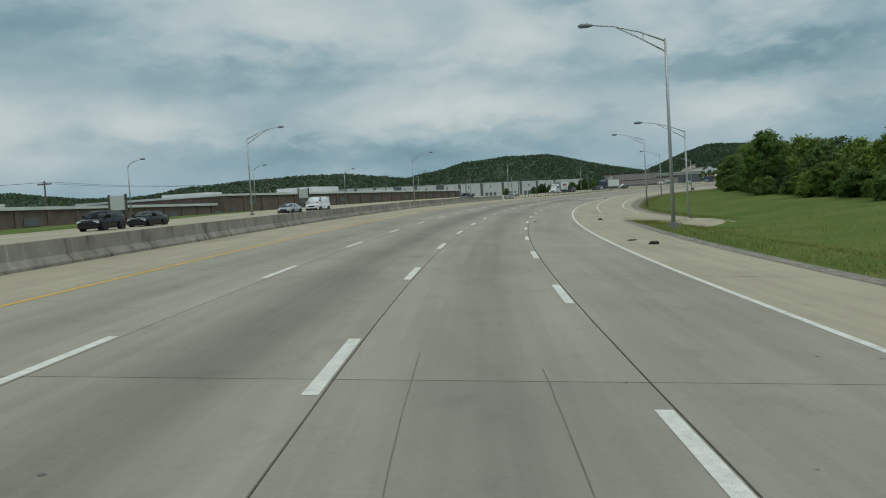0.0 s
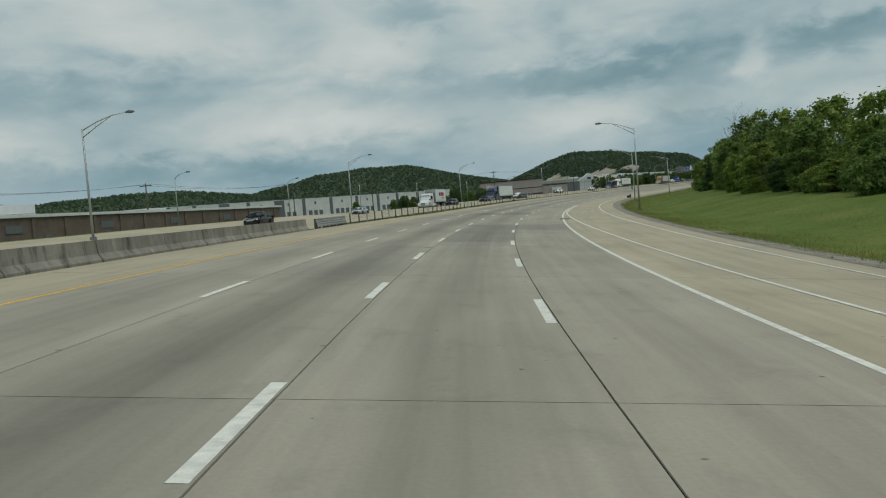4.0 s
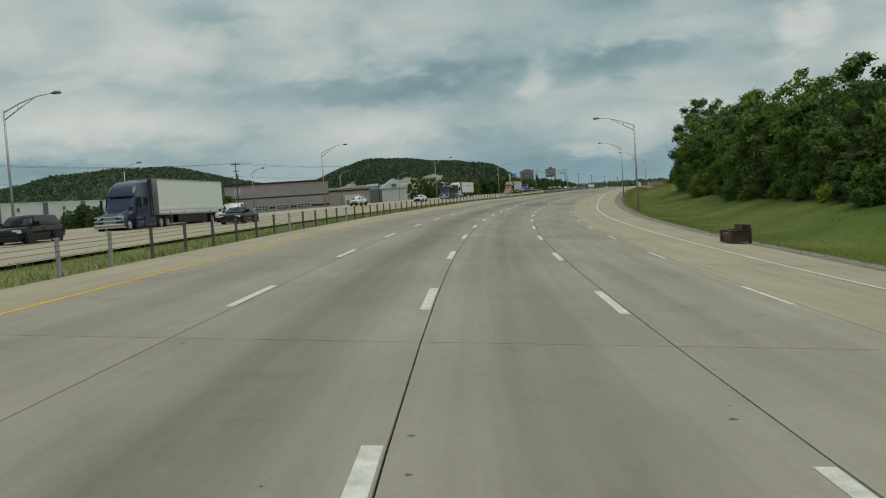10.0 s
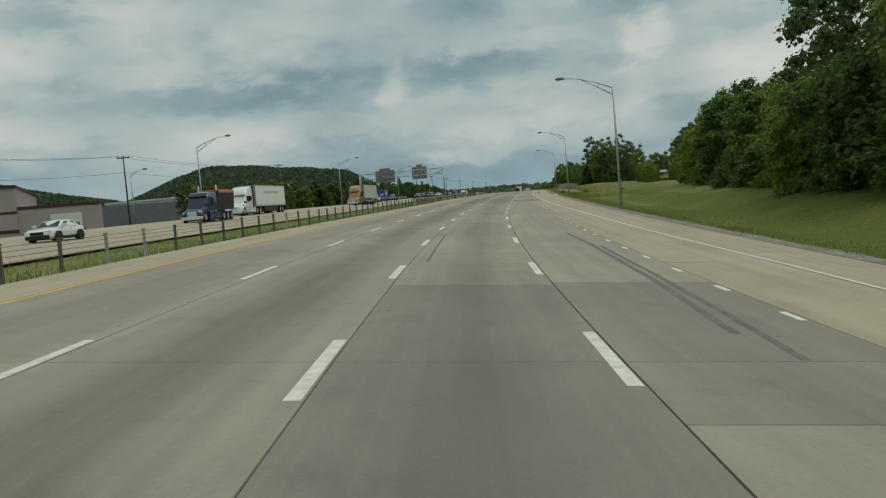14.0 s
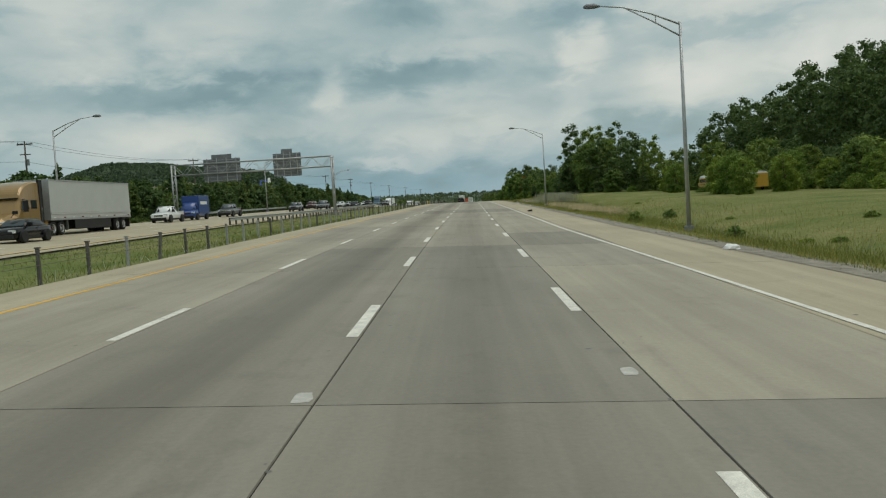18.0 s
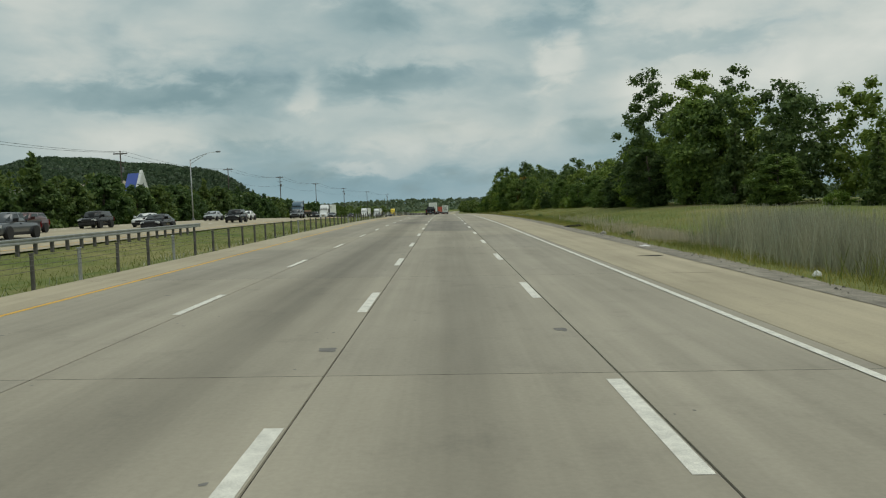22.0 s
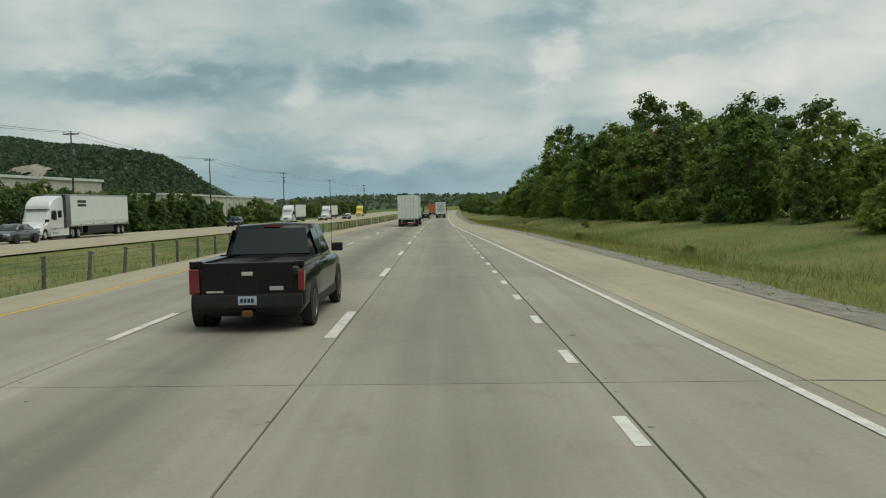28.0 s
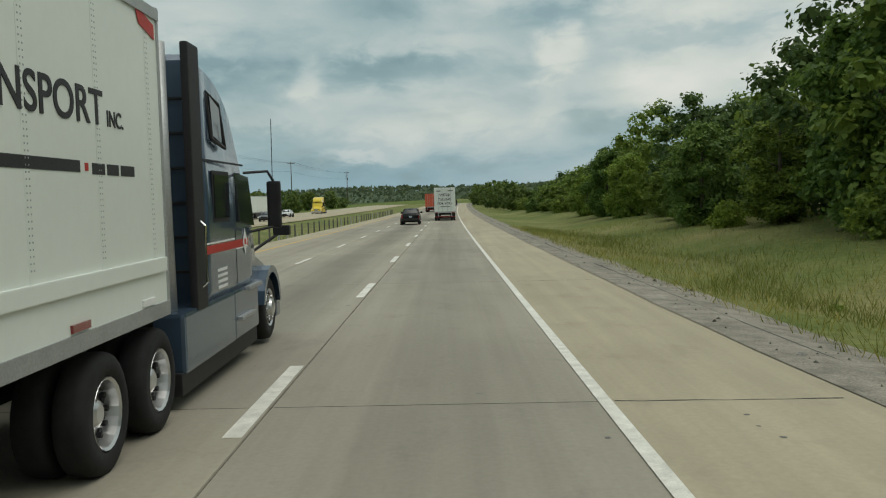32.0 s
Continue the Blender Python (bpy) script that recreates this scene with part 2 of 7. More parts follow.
def concrete_road(name, base, lane=True):
    """Slab concrete: warm grey, tyre-worn and oil-stained along the lanes, each slab a little different."""
    m, nt, b = node_mat(name, 0.85, 0.0, 0.3)
    L = nt.links.new
    uv = nt.nodes.new("ShaderNodeUVMap")
    sep = nt.nodes.new("ShaderNodeSeparateXYZ")
    L(uv.outputs[0], sep.inputs[0])

    def noise_uv(scale, stretch, detail=4, rough=0.6):
        mp = nt.nodes.new("ShaderNodeMapping")
        mp.inputs["Scale"].default_value = stretch
        L(uv.outputs[0], mp.inputs[0])
        n = nt.nodes.new("ShaderNodeTexNoise")
        n.inputs["Scale"].default_value, n.inputs["Detail"].default_value, n.inputs["Roughness"].default_value = scale, detail, rough
        L(mp.outputs[0], n.inputs["Vector"])
        return n.outputs["Fac"]

    blot = noise_uv(0.35, (1, 0.4, 1), 5)
    stain = noise_uv(0.9, (1, 0.7, 1), 6, 0.68)
    grain = noise_uv(14, (1, 1, 1), 4, 0.7)
    streak = noise_uv(2.2, (1, 0.02, 1), 4)
    col = ramp_of(nt, blot, [(0.3, tuple(v * 0.88 for v in base)), (0.7, tuple(v * 1.1 for v in base))])
    col = mul(nt, col, ramp_of(nt, grain, [(0.25, (0.9, 0.9, 0.9)), (0.6, (1.01, 1.01, 1.01)), (0.8, (1.06, 1.06, 1.05))]))
    col = mul(nt, col, ramp_of(nt, streak, [(0.35, (0.9, 0.9, 0.9)), (0.65, (1.05, 1.05, 1.05))]))
    col = mul(nt, col, ramp_of(nt, stain, [(0.3, (0.86, 0.86, 0.87)), (0.45, (1, 1, 1)), (0.62, (1, 1, 1)), (0.75, (1.07, 1.06, 1.03))]))
    if lane:
        # oil drip band along the middle of each lane, darkest where the trucks run
        w = nt.nodes.new("ShaderNodeMapRange")
        w.inputs[1].default_value, w.inputs[2].default_value = -2 * LANE, 2 * LANE
        wob = nt.nodes.new("ShaderNodeMath")
        wob.operation = "MULTIPLY_ADD"
        L(noise_uv(0.5, (0.2, 0.12, 1), 3), wob.inputs[0])
        wob.inputs[1].default_value = 1.0
        L(sep.outputs[0], wob.inputs[2])
        off = nt.nodes.new("ShaderNodeMath")
        off.operation = "SUBTRACT"
        L(wob.outputs[0], off.inputs[0])
        off.inputs[1].default_value = 0.5
        L(off.outputs[0], w.inputs[0])
        stops = []
        for k, dark in enumerate((0.86, 0.68, 0.80, 0.95)):
            c = (k + 0.5) / 4
            for x, v in ((-0.105, 0), (-0.055, 0.45), (-0.02, 1), (0.02, 1), (0.055, 0.45), (0.105, 0)):
                q = 1 - (1 - dark) * v
                stops.append((c + x, (q, q, q * 1.01)))
        col = mul(nt, col, ramp_of(nt, w.outputs[0], stops))
        info = nt.nodes.new("ShaderNodeObjectInfo")
        col = mul(nt, col, ramp_of(nt, info.outputs["Random"], [(0.0, (0.93, 0.93, 0.94)), (1.0, (1.06, 1.05, 1.03))]))
    L(col, b.inputs["Base Color"])
    bump(nt, b, grain, 0.12, 0.003)
    return m


def ground_mat(name, greens, scale=0.12):
    m, nt, b = node_mat(name, 0.95, 0, 0.15)
    a = noise_tex(nt, scale, 6, 0.65)
    g = noise_tex(nt, scale * 30, 4, 0.7)
    n = len(greens)
    col = ramp_of(nt, a, [(0.3 + 0.4 * i / (n - 1), c) for i, c in enumerate(greens)])
    col = mul(nt, col, ramp_of(nt, g, [(0.25, (0.6, 0.62, 0.6)), (0.75, (1.3, 1.3, 1.25))]))
    nt.links.new(col, b.inputs["Base Color"])
    bump(nt, b, g, 0.8, 0.08)
    return m


def leaf_mat(name, dark, light):
    """Leaves: each clump its own green, thin enough to let some light through."""
    m, nt, b = node_mat(name, 0.6, 0, 0.3)
    geo = nt.nodes.new("ShaderNodeNewGeometry")
    info = nt.nodes.new("ShaderNodeObjectInfo")
    n = noise_tex(nt, 0.5, 3)
    col = ramp_of(nt, geo.outputs["Random Per Island"], [(0.0, dark), (1.0, light)])
    col = mul(nt, col, ramp_of(nt, n, [(0.3, (0.7, 0.75, 0.7)), (0.7, (1.25, 1.2, 1.1))]))
    col = mul(nt, col, ramp_of(nt, info.outputs["Random"], [(0.0, (0.75, 0.85, 0.75)), (0.6, (1, 1, 1)), (1.0, (1.35, 1.2, 0.9))]))
    nt.links.new(col, b.inputs["Base Color"])
    thin = nt.nodes.new("ShaderNodeBsdfTranslucent")
    nt.links.new(col, thin.inputs[0])
    both = nt.nodes.new("ShaderNodeMixShader")
    both.inputs[0].default_value = 0.38
    nt.links.new(b.outputs[0], both.inputs[1])
    nt.links.new(thin.outputs[0], both.inputs[2])
    nt.links.new(both.outputs[0], nt.nodes["Material Output"].inputs[0])
    return m


M = {}
M["slab"] = concrete_road("slab_concrete", (0.337, 0.310, 0.246))
M["patch"] = concrete_road("new_slab_concrete", (0.262, 0.243, 0.20))
M["shoulder"] = concrete_road("shoulder_concrete", (0.405, 0.355, 0.252), lane=False)
M["joint"] = weathered("joint_filler", (0.03, 0.03, 0.03), 0.9)
M["white_line"] = weathered("worn_white_paint", (0.69, 0.675, 0.60), 0.65, scale=4, spread=0.22, grains=0.16)
M["yellow_line"] = weathered("worn_yellow_paint", (0.70, 0.40, 0.035), 0.6, scale=5, spread=0.2)
M["gravel"] = weathered("shoulder_gravel", (0.255, 0.232, 0.188), 0.95, scale=1.6, spread=0.4, bumpy=0.7, grains=0.3)
M["grass"] = ground_mat("verge_grass", [(0.075, 0.118, 0.022), (0.11, 0.15, 0.03), (0.17, 0.18, 0.05)])
M["meadow"] = ground_mat("dry_meadow", [(0.085, 0.125, 0.032), (0.14, 0.165, 0.05), (0.19, 0.19, 0.07), (0.26, 0.235, 0.105)])
M["land"] = ground_mat("far_land", [(0.05, 0.08, 0.025), (0.09, 0.11, 0.04)], 0.01)
M["steel"] = weathered("galvanised_steel", (0.42, 0.43, 0.43), 0.5, 0.6, scale=2, spread=0.15, bumpy=0.05)
M["dark_steel"] = weathered("dull_grey_steel", (0.22, 0.23, 0.24), 0.6, 0.5, scale=2, spread=0.2)
M["post"] = weathered("weathered_post", (0.11, 0.105, 0.095), 0.85, scale=4, spread=0.35)
M["barrier"] = weathered("stained_barrier_concrete", (0.30, 0.285, 0.25), 0.9, scale=0.8, spread=0.4, bumpy=0.3)
def barrier_mat():
    m, nt, b = node_mat("streaked_barrier_concrete", 0.92, 0.0, 0.25)
    big = noise_tex(nt, 0.5, 5, 0.6)
    drip = noise_tex(nt, 1.5, 6, 0.7, stretch=(1, 1, 0.22))
    fine = noise_tex(nt, 30, 3, 0.6)
    col = ramp_of(nt, big, [(0.3, (0.20, 0.185, 0.155)), (0.7, (0.33, 0.31, 0.265))])
    col = mul(nt, col, ramp_of(nt, drip, [(0.34, (0.36, 0.35, 0.34)), (0.46, (0.9, 0.9, 0.9)), (0.6, (1.02, 1.02, 1.02)), (0.72, (1.5, 1.5, 1.48))]))
    col = mul(nt, col, ramp_of(nt, fine, [(0.3, (0.85, 0.85, 0.85)), (0.7, (1.1, 1.1, 1.1))]))
    nt.links.new(col, b.inputs["Base Color"])
    bump(nt, b, fine, 0.3, 0.01)
    return m


M["barrier_wall"] = barrier_mat()
M["wood"] = weathered("pole_timber", (0.09, 0.075, 0.06), 0.9, scale=3, spread=0.3)
M["bark"] = weathered("bark", (0.10, 0.085, 0.065), 0.95, scale=4, spread=0.35, bumpy=0.6)
M["dead_bark"] = weathered("bare_grey_branches", (0.22, 0.20, 0.17), 0.95, scale=4, spread=0.3)
M["leaf"] = leaf_mat("broad_leaves", (0.086, 0.150, 0.037), (0.215, 0.298, 0.069))
M["leaf_light"] = leaf_mat("yellow_green_leaves", (0.13, 0.215, 0.035), (0.26, 0.345, 0.065))
M["leaf_dark"] = leaf_mat("dark_cedar_leaves", (0.058, 0.106, 0.037), (0.130, 0.192, 0.060))
M["leaf_rust"] = leaf_mat("turning_leaves", (0.22, 0.14, 0.022), (0.38, 0.25, 0.045))
M["weeds"] = leaf_mat("grass_blades", (0.12, 0.15, 0.032), (0.28, 0.285, 0.085))
M["reeds"] = leaf_mat("dry_reeds", (0.38, 0.335, 0.28), (0.58, 0.53, 0.46))
M["flower"] = leaf_mat("pale_flower_heads", (0.35, 0.35, 0.3), (0.6, 0.6, 0.55))
M["meadow_blades"] = leaf_mat("meadow_blades", (0.12, 0.155, 0.035), (0.30, 0.285, 0.10))
M["rubber"] = weathered("rubber_skid", (0.16, 0.153, 0.14), 0.85, scale=3, spread=0.3)
M["rust"] = weathered("rusted_brown_steel", (0.06, 0.035, 0.025), 0.9, scale=3, spread=0.4)

# ---- helpers for meshes ----
def mesh_of(name, verts, faces, mat=None, smooth=False, uvs=None):
    me = bpy.data.meshes.new(name)
    me.from_pydata([tuple(v) for v in verts], [], faces)
    if uvs is not None:
        layer = me.uv_layers.new(name="UVMap")
        idx = np.empty(len(me.loops), dtype=np.int32)
        me.loops.foreach_get("vertex_index", idx)
        layer.data.foreach_set("uv", np.asarray(uvs, dtype=np.float32)[idx].ravel())
    if mat is not None:
        me.materials.append(mat)
    if smooth:
        me.polygons.foreach_set("use_smooth", [True] * len(me.polygons))
    me.update()
    return me


def part(name, bm, material, parent, label="", smooth=False):
    """Links a bmesh (or a mesh) as one object under a thing or a part."""
    if isinstance(bm, bpy.types.Mesh):
        me = bm
    else:
        me = bpy.data.meshes.new(name)
        bm.to_mesh(me)
        bm.free()
    if material is not None and len(me.materials) == 0:
        me.materials.append(material)
    if smooth:
        me.polygons.foreach_set("use_smooth", [True] * len(me.polygons))
    ob = new(name, me)
    ob.parent = parent
    return tagged(ob, label) if label else ob


def thing(name, label, category, m=None, group="", kind=""):
    ob = new(name)
    ob.empty_display_size = 0.3
    if m is not None:
        ob.matrix_basis = m
    return tagged(ob, label, category, group, kind)


def box(x0, x1, y0, y1, z0, z1, bm=None, bevel=0.0):
    fresh = bmesh.new()
    bmesh.ops.create_cube(fresh, size=1.0)
    for v in fresh.verts:
        v.co = Vector(((x0 + x1) / 2 + v.co.x * (x1 - x0), (y0 + y1) / 2 + v.co.y * (y1 - y0), (z0 + z1) / 2 + v.co.z * (z1 - z0)))
    if bevel:
        bmesh.ops.bevel(fresh, geom=fresh.edges[:], offset=bevel, segments=2, affect="EDGES", profile=0.7)
    if bm is None:
        return fresh
    me = bpy.data.meshes.new("tmp")
    fresh.to_mesh(me)
    fresh.free()
    bm.from_mesh(me)
    bpy.data.meshes.remove(me)
    return bm


def tube(points, radii, sides=8, bm=None, closed=True):
    """A tapered tube along a polyline."""
    bm = bm or bmesh.new()
    rings = []
    pts = [Vector(p) for p in points]
    for i, p in enumerate(pts):
        d = (pts[min(i + 1, len(pts) - 1)] - pts[max(i - 1, 0)]).normalized()
        a = d.orthogonal().normalized() if abs(d.z) > 0.999 else d.cross(Vector((0, 0, 1))).normalized()
        b = d.cross(a)
        r = radii[i] if hasattr(radii, "__len__") else radii
        rings.append([bm.verts.new(p + r * (math.cos(t) * a + math.sin(t) * b)) for t in (2 * math.pi * k / sides for k in range(sides))])
    for r0, r1 in zip(rings, rings[1:]):
        for k in range(sides):
            bm.faces.new((r0[k], r0[(k + 1) % sides], r1[(k + 1) % sides], r1[k]))
    if closed:
        bm.faces.new(rings[0][::-1])
        bm.faces.new(rings[-1])
    return bm


def strip(name, s0, s1, lanes, mat, step=6.0, z=0.0, label="", kind="structure", category="", skirt=0.0):
    """A ribbon along the road. lanes: a function of s that gives the offsets (and rises) across it."""
    n = max(1, int(math.ceil((s1 - s0) / step)))
    verts, uvs, faces = [], [], []
    w = None
    for i in range(n + 1):
        s = s0 + (s1 - s0) * i / n
        row = lanes(s)
        w = len(row)
        for d, up in row:
            verts.append(at(s, d, z + up))
            uvs.append((d, s))
    for i in range(n):
        for k in range(w - 1):
            a = i * w + k
            faces.append((a, a + 1, a + w + 1, a + w))
    ob = new(name, mesh_of(name, verts, faces, mat, uvs=uvs))
    return tagged(ob, label, category or name.replace("_", " "), kind=kind)


def lerp(x, table):
    return float(np.interp(x, [a for a, b in table], [b for a, b in table]))


# ---- the carriageway ----
ROAD_START, ROAD_END = -58.0, 1330.0
RIGHT_LINE = [(-60, 7.4), (200, 7.4), (215, 7.35), (216, 12.0), (260, 11.2), (314, 10.4), (370, 10.3), (428, 10.5), (470, 9.6), (512, 8.1), (567, 6.8), (711, 6.55), (797, 6.25), (825, 5.8), (881, 4.45), (920, 3.6), (1400, 3.55)]
PAVED_RIGHT = [(-60, 11.7), (30, 11.7), (72, 11.6), (80, 11.6), (88, 18.6), (96, 17.4), (108, 16.4), (131, 15.2), (176, 14.8), (287, 12.9), (403, 13.5), (470, 12.6), (569, 10.0), (715, 10.1), (800, 9.8), (888, 8.5), (940, 6.4), (1400, 6.3)]
RAMP_LEFT = [(70, 22.0), (80, 15.5), (88, 12.6), (94, 11.4), (101, 10.7), (130, 10.0), (164, 9.3), (213, 7.7)]
RAMP_RIGHT = [(70, 30.0), (80, 21.5), (89, 17.6), (96, 16.1), (108, 15.0), (131, 13.8), (176, 13.2), (216, 12.0)]
# the median: outer edge of the left shoulder, inner and outer edge of the far carriageway
PAVED_LEFT = [(-60, -11.0), (180, -11.0), (215, -9.3), (1400, -9.1)]
FAR_INNER = [(-60, -11.8), (180, -11.9), (200, -14.0), (400, -14.5), (500, -18.0), (600, -20.6), (1400, -20.6)]
FAR_OUTER = [(-60, -36.0), (400, -36.5), (600, -38.2), (1400, -38.3)]


def right_line(s):
    return lerp(s, RIGHT_LINE)


def along(u, d):
    """The s at which the line at offset d has the length u."""
    s = u
    for _ in range(6):
        s = u + d * heading(s)
    return s


def ground_lift(s, d):
    """How the land beside the road rises and falls away from the banked surface."""
    if d > 8:
        e = d - lerp(s, PAVED_RIGHT)
        dip = -0.45 * math.exp(-((e - 7.0) / 4.0) ** 2) * min(1.0, max(0.0, (e - 1.0) / 3.0))
        rise = lerp(s, [(-60, 0.4), (60, 0.8), (300, 1.6), (450, 2.2), (560, 0.3), (700, 0.3), (740, 1.0), (880, 1.1), (1000, 1.3)]) * min(1, max(0, (e - 8) / 14)) + lerp(s, [(530, 0), (600, 12.0), (712, 12.0), (748, 0)]) * min(1, max(0, (e - 48) / 25))
        rise += lerp(s, [(-60, 0.5), (62, 0.5), (76, 0.0)]) * min(1.0, max(0.0, (e - 0.8) / 1.5))
        return (dip if e > 0 else 0) + rise + (0.12 * noise.noise(Vector((s * 0.12, d * 0.12, 0))) if e > 1.5 else 0)
    inner, outer, left = lerp(s, FAR_INNER), lerp(s, FAR_OUTER), lerp(s, PAVED_LEFT)
    if d < outer:
        return -0.25 * min(1, (outer - d) / 5)
    if inner < d < left - 0.3:
        m = (d - inner) / (left - inner)
        return -0.035 * (left - inner) * math.sin(math.pi * m) ** 2 + 0.03
    return 0.0


# ground: one sheet that falls from the road's edges to level land and on to the horizon
def make_ground():
    offs = [-2600, -1600, -1000, -640, -420, -300, -220, -160, -120, -90, -70, -56, -46, -42, -39, -36]
    offs += list(np.arange(-34, -8.9, 1.5)) + [-6, 0, 6, 9, 11, 12.5, 14, 15.5, 17, 19, 21, 24, 28, 33, 40, 50, 64, 84, 110, 150, 210, 290, 400, 560]
    ss = [-58] + list(np.arange(-48, ROAD_END + 1, 8.0)) + [1400, 1520, 1700, 2000, 2500, 3200, 4000]
    verts, faces = [], []
    w = len(offs)
    for s in ss:
        for d in offs:
            z = -0.16 + (ground_lift(s, d) if -60 < d < 120 else ground_lift(s, -60 if d < 0 else 120))
            p = at(s, d, z)
            far = min(1.0, max(0.0, (abs(d) - 60) / 200))
            p.z = p.z * (1 - far) + far * -0.8
            if s > ROAD_END:
                p.z -= 0.4
            verts.append(p)
    n = len(ss)
    for i in range(n - 1):
        for k in range(w - 1):
            a = i * w + k
            faces.append((a, a + 1, a + w + 1, a + w))
    # behind the start and far to the right the land goes on level
    base = len(verts)
    for x, y in ((-3500, -2500), (3500, -2500), (3500, 4500), (-3500, 4500)):
        verts.append(Vector((x, y, -9.0)))
    faces.append((base, base + 1, base + 2, base + 3))
    me = mesh_of("ground", verts, faces, M["grass"], smooth=True)
    me.materials.append(M["meadow"])
    me.materials.append(M["land"])
    for f, (a, b, c, e) in zip(me.polygons, faces):
        s, d = (ss[a // w], offs[a % w]) if a < base else (0, 900)
        if s > 520 + 30 * math.sin(d) and 5 < d < 70 or -21 < d < -9:
            f.material_index = 1
        elif d > 100 or d < -100:
            f.material_index = 2
    ob = new("ground", me)
    tagged(ob, "green and straw-coloured grassland beside the highway", "ground", kind="structure")


make_ground()


# the bed below the slabs shows as the dark joints
road = strip("road", ROAD_START, ROAD_END, lambda s: [(lerp(s, PAVED_LEFT), -0.10), (-7.3, -0.045), (0, -0.045), (max(7.2, right_line(s)), -0.045), (lerp(s, PAVED_RIGHT), -0.10)], M["joint"], label="worn concrete highway with slab joints and painted lanes", category="road")
strip("shoulder_left", ROAD_START, ROAD_END, lambda s: [(lerp(s, PAVED_LEFT) - 0.15, -0.12), (lerp(s, PAVED_LEFT), -0.012), (-7.62, 0.0), (-7.52, -0.03)], M["shoulder"], label="tan concrete shoulder by the median", category="shoulder")
def slab_edge(s):
    """The right-hand end of the slabs."""
    e = min(2 * LANE, right_line(s) + 0.35)
    return LANE if e < LANE + 0.5 else e


strip("shoulder_right", ROAD_START, ROAD_END, lambda s: [(slab_edge(s) + 0.006, -0.02), (slab_edge(s) + 0.02, 0.0), (lerp(s, PAVED_RIGHT) - 0.3, 0.0), (lerp(s, PAVED_RIGHT), -0.012), (lerp(s, PAVED_RIGHT) + 0.12, -0.12)], M["shoulder"], step=1.0, label="tan concrete shoulder by the verge", category="shoulder")
for from_s, to_s in ((ROAD_START, 77.0), (90.0, ROAD_END)):
    strip("gravel_edge", from_s, to_s, lambda s: [(lerp(s, PAVED_RIGHT) - 0.14 + 0.1 * noise.noise(Vector((s * 0.7, 9, 0))), 0.006), (lerp(s, PAVED_RIGHT) + 0.6, -0.02), (lerp(s, PAVED_RIGHT) + 1.3 + 0.35 * noise.noise(Vector((s * 0.2, 0, 0))), -0.12), (lerp(s, PAVED_RIGHT) + 1.9 + 0.5 * noise.noise(Vector((s * 0.3, 4, 0))), -0.2)], M["gravel"], step=3, label="grey gravel strip along the paving", category="gravel")


def slab_mesh(s0, s1, d0, d1):
    """One concrete slab with a small bevel round its top."""
    g, e, n = 0.009, 0.005, 3
    verts, uvs, faces = [], [], []
    for i in range(n + 1):
        s = s0 + g + (s1 - s0 - 2 * g) * i / n
        end = d1(s) if callable(d1) else d1
        for d, up in ((d0 + g, -0.02), (d0 + g + e, 0.0), (end - g - e, 0.0), (end - g, -0.02)):
            verts.append(at(s, d, up))
            uvs.append((d, s))
    for i in range(n):
        for k in range(3):
            a = i * 4 + k
            faces.append((a, a + 1, a + 5, a + 4))
    return mesh_of("slab", verts, faces, M["slab"], uvs=uvs)
PHASE_R = 9.27
# repaired, darker stretches: from, to, first and last lane
PATCHES = [(156.6, 181.2, 0, 0), (171.0, 181.2, 1, 1), (209.0, 220.5, -1, 0), (403.0, 423.5, 0, 0), (412.0, 424.0, 1, 1), (516.0, 554.5, -1, -1), (513.5, 554.5, 0, 0), (518.7, 529.6, 1, 1), (554.2, 564.0, 1, 1), (613.0, 630.0, -1, 1), (701.0, 733.0, 0, 0), (722.8, 734.2, -1, -1)]
JOINTS = [-58, -46, -32, -17, -3, 11.3, 25, 38, 52, 65, 80, 94, 109, 123, 138, 152.8, 167, 181.2, 197, 212.2, 226, 239.8, 254, 267.4, 284, 299.9, 315, 329.2, 342, 354, 369, 383.6, 399, 414.9, 429, 443, 458, 472, 487, 500.9, 515, 529.7, 545, 560.9, 577, 593.2, 607, 621.4, 636, 650, 664, 679, 693, 707.8, 722, 736, 751, 765, 779, 793.6, 808, 823.2, 839, 855, 869, 882, 896, 910.4, 924, 937.7]
while JOINTS[-1] < ROAD_END - 14.5:
    JOINTS.append(JOINTS[-1] + 14.4)

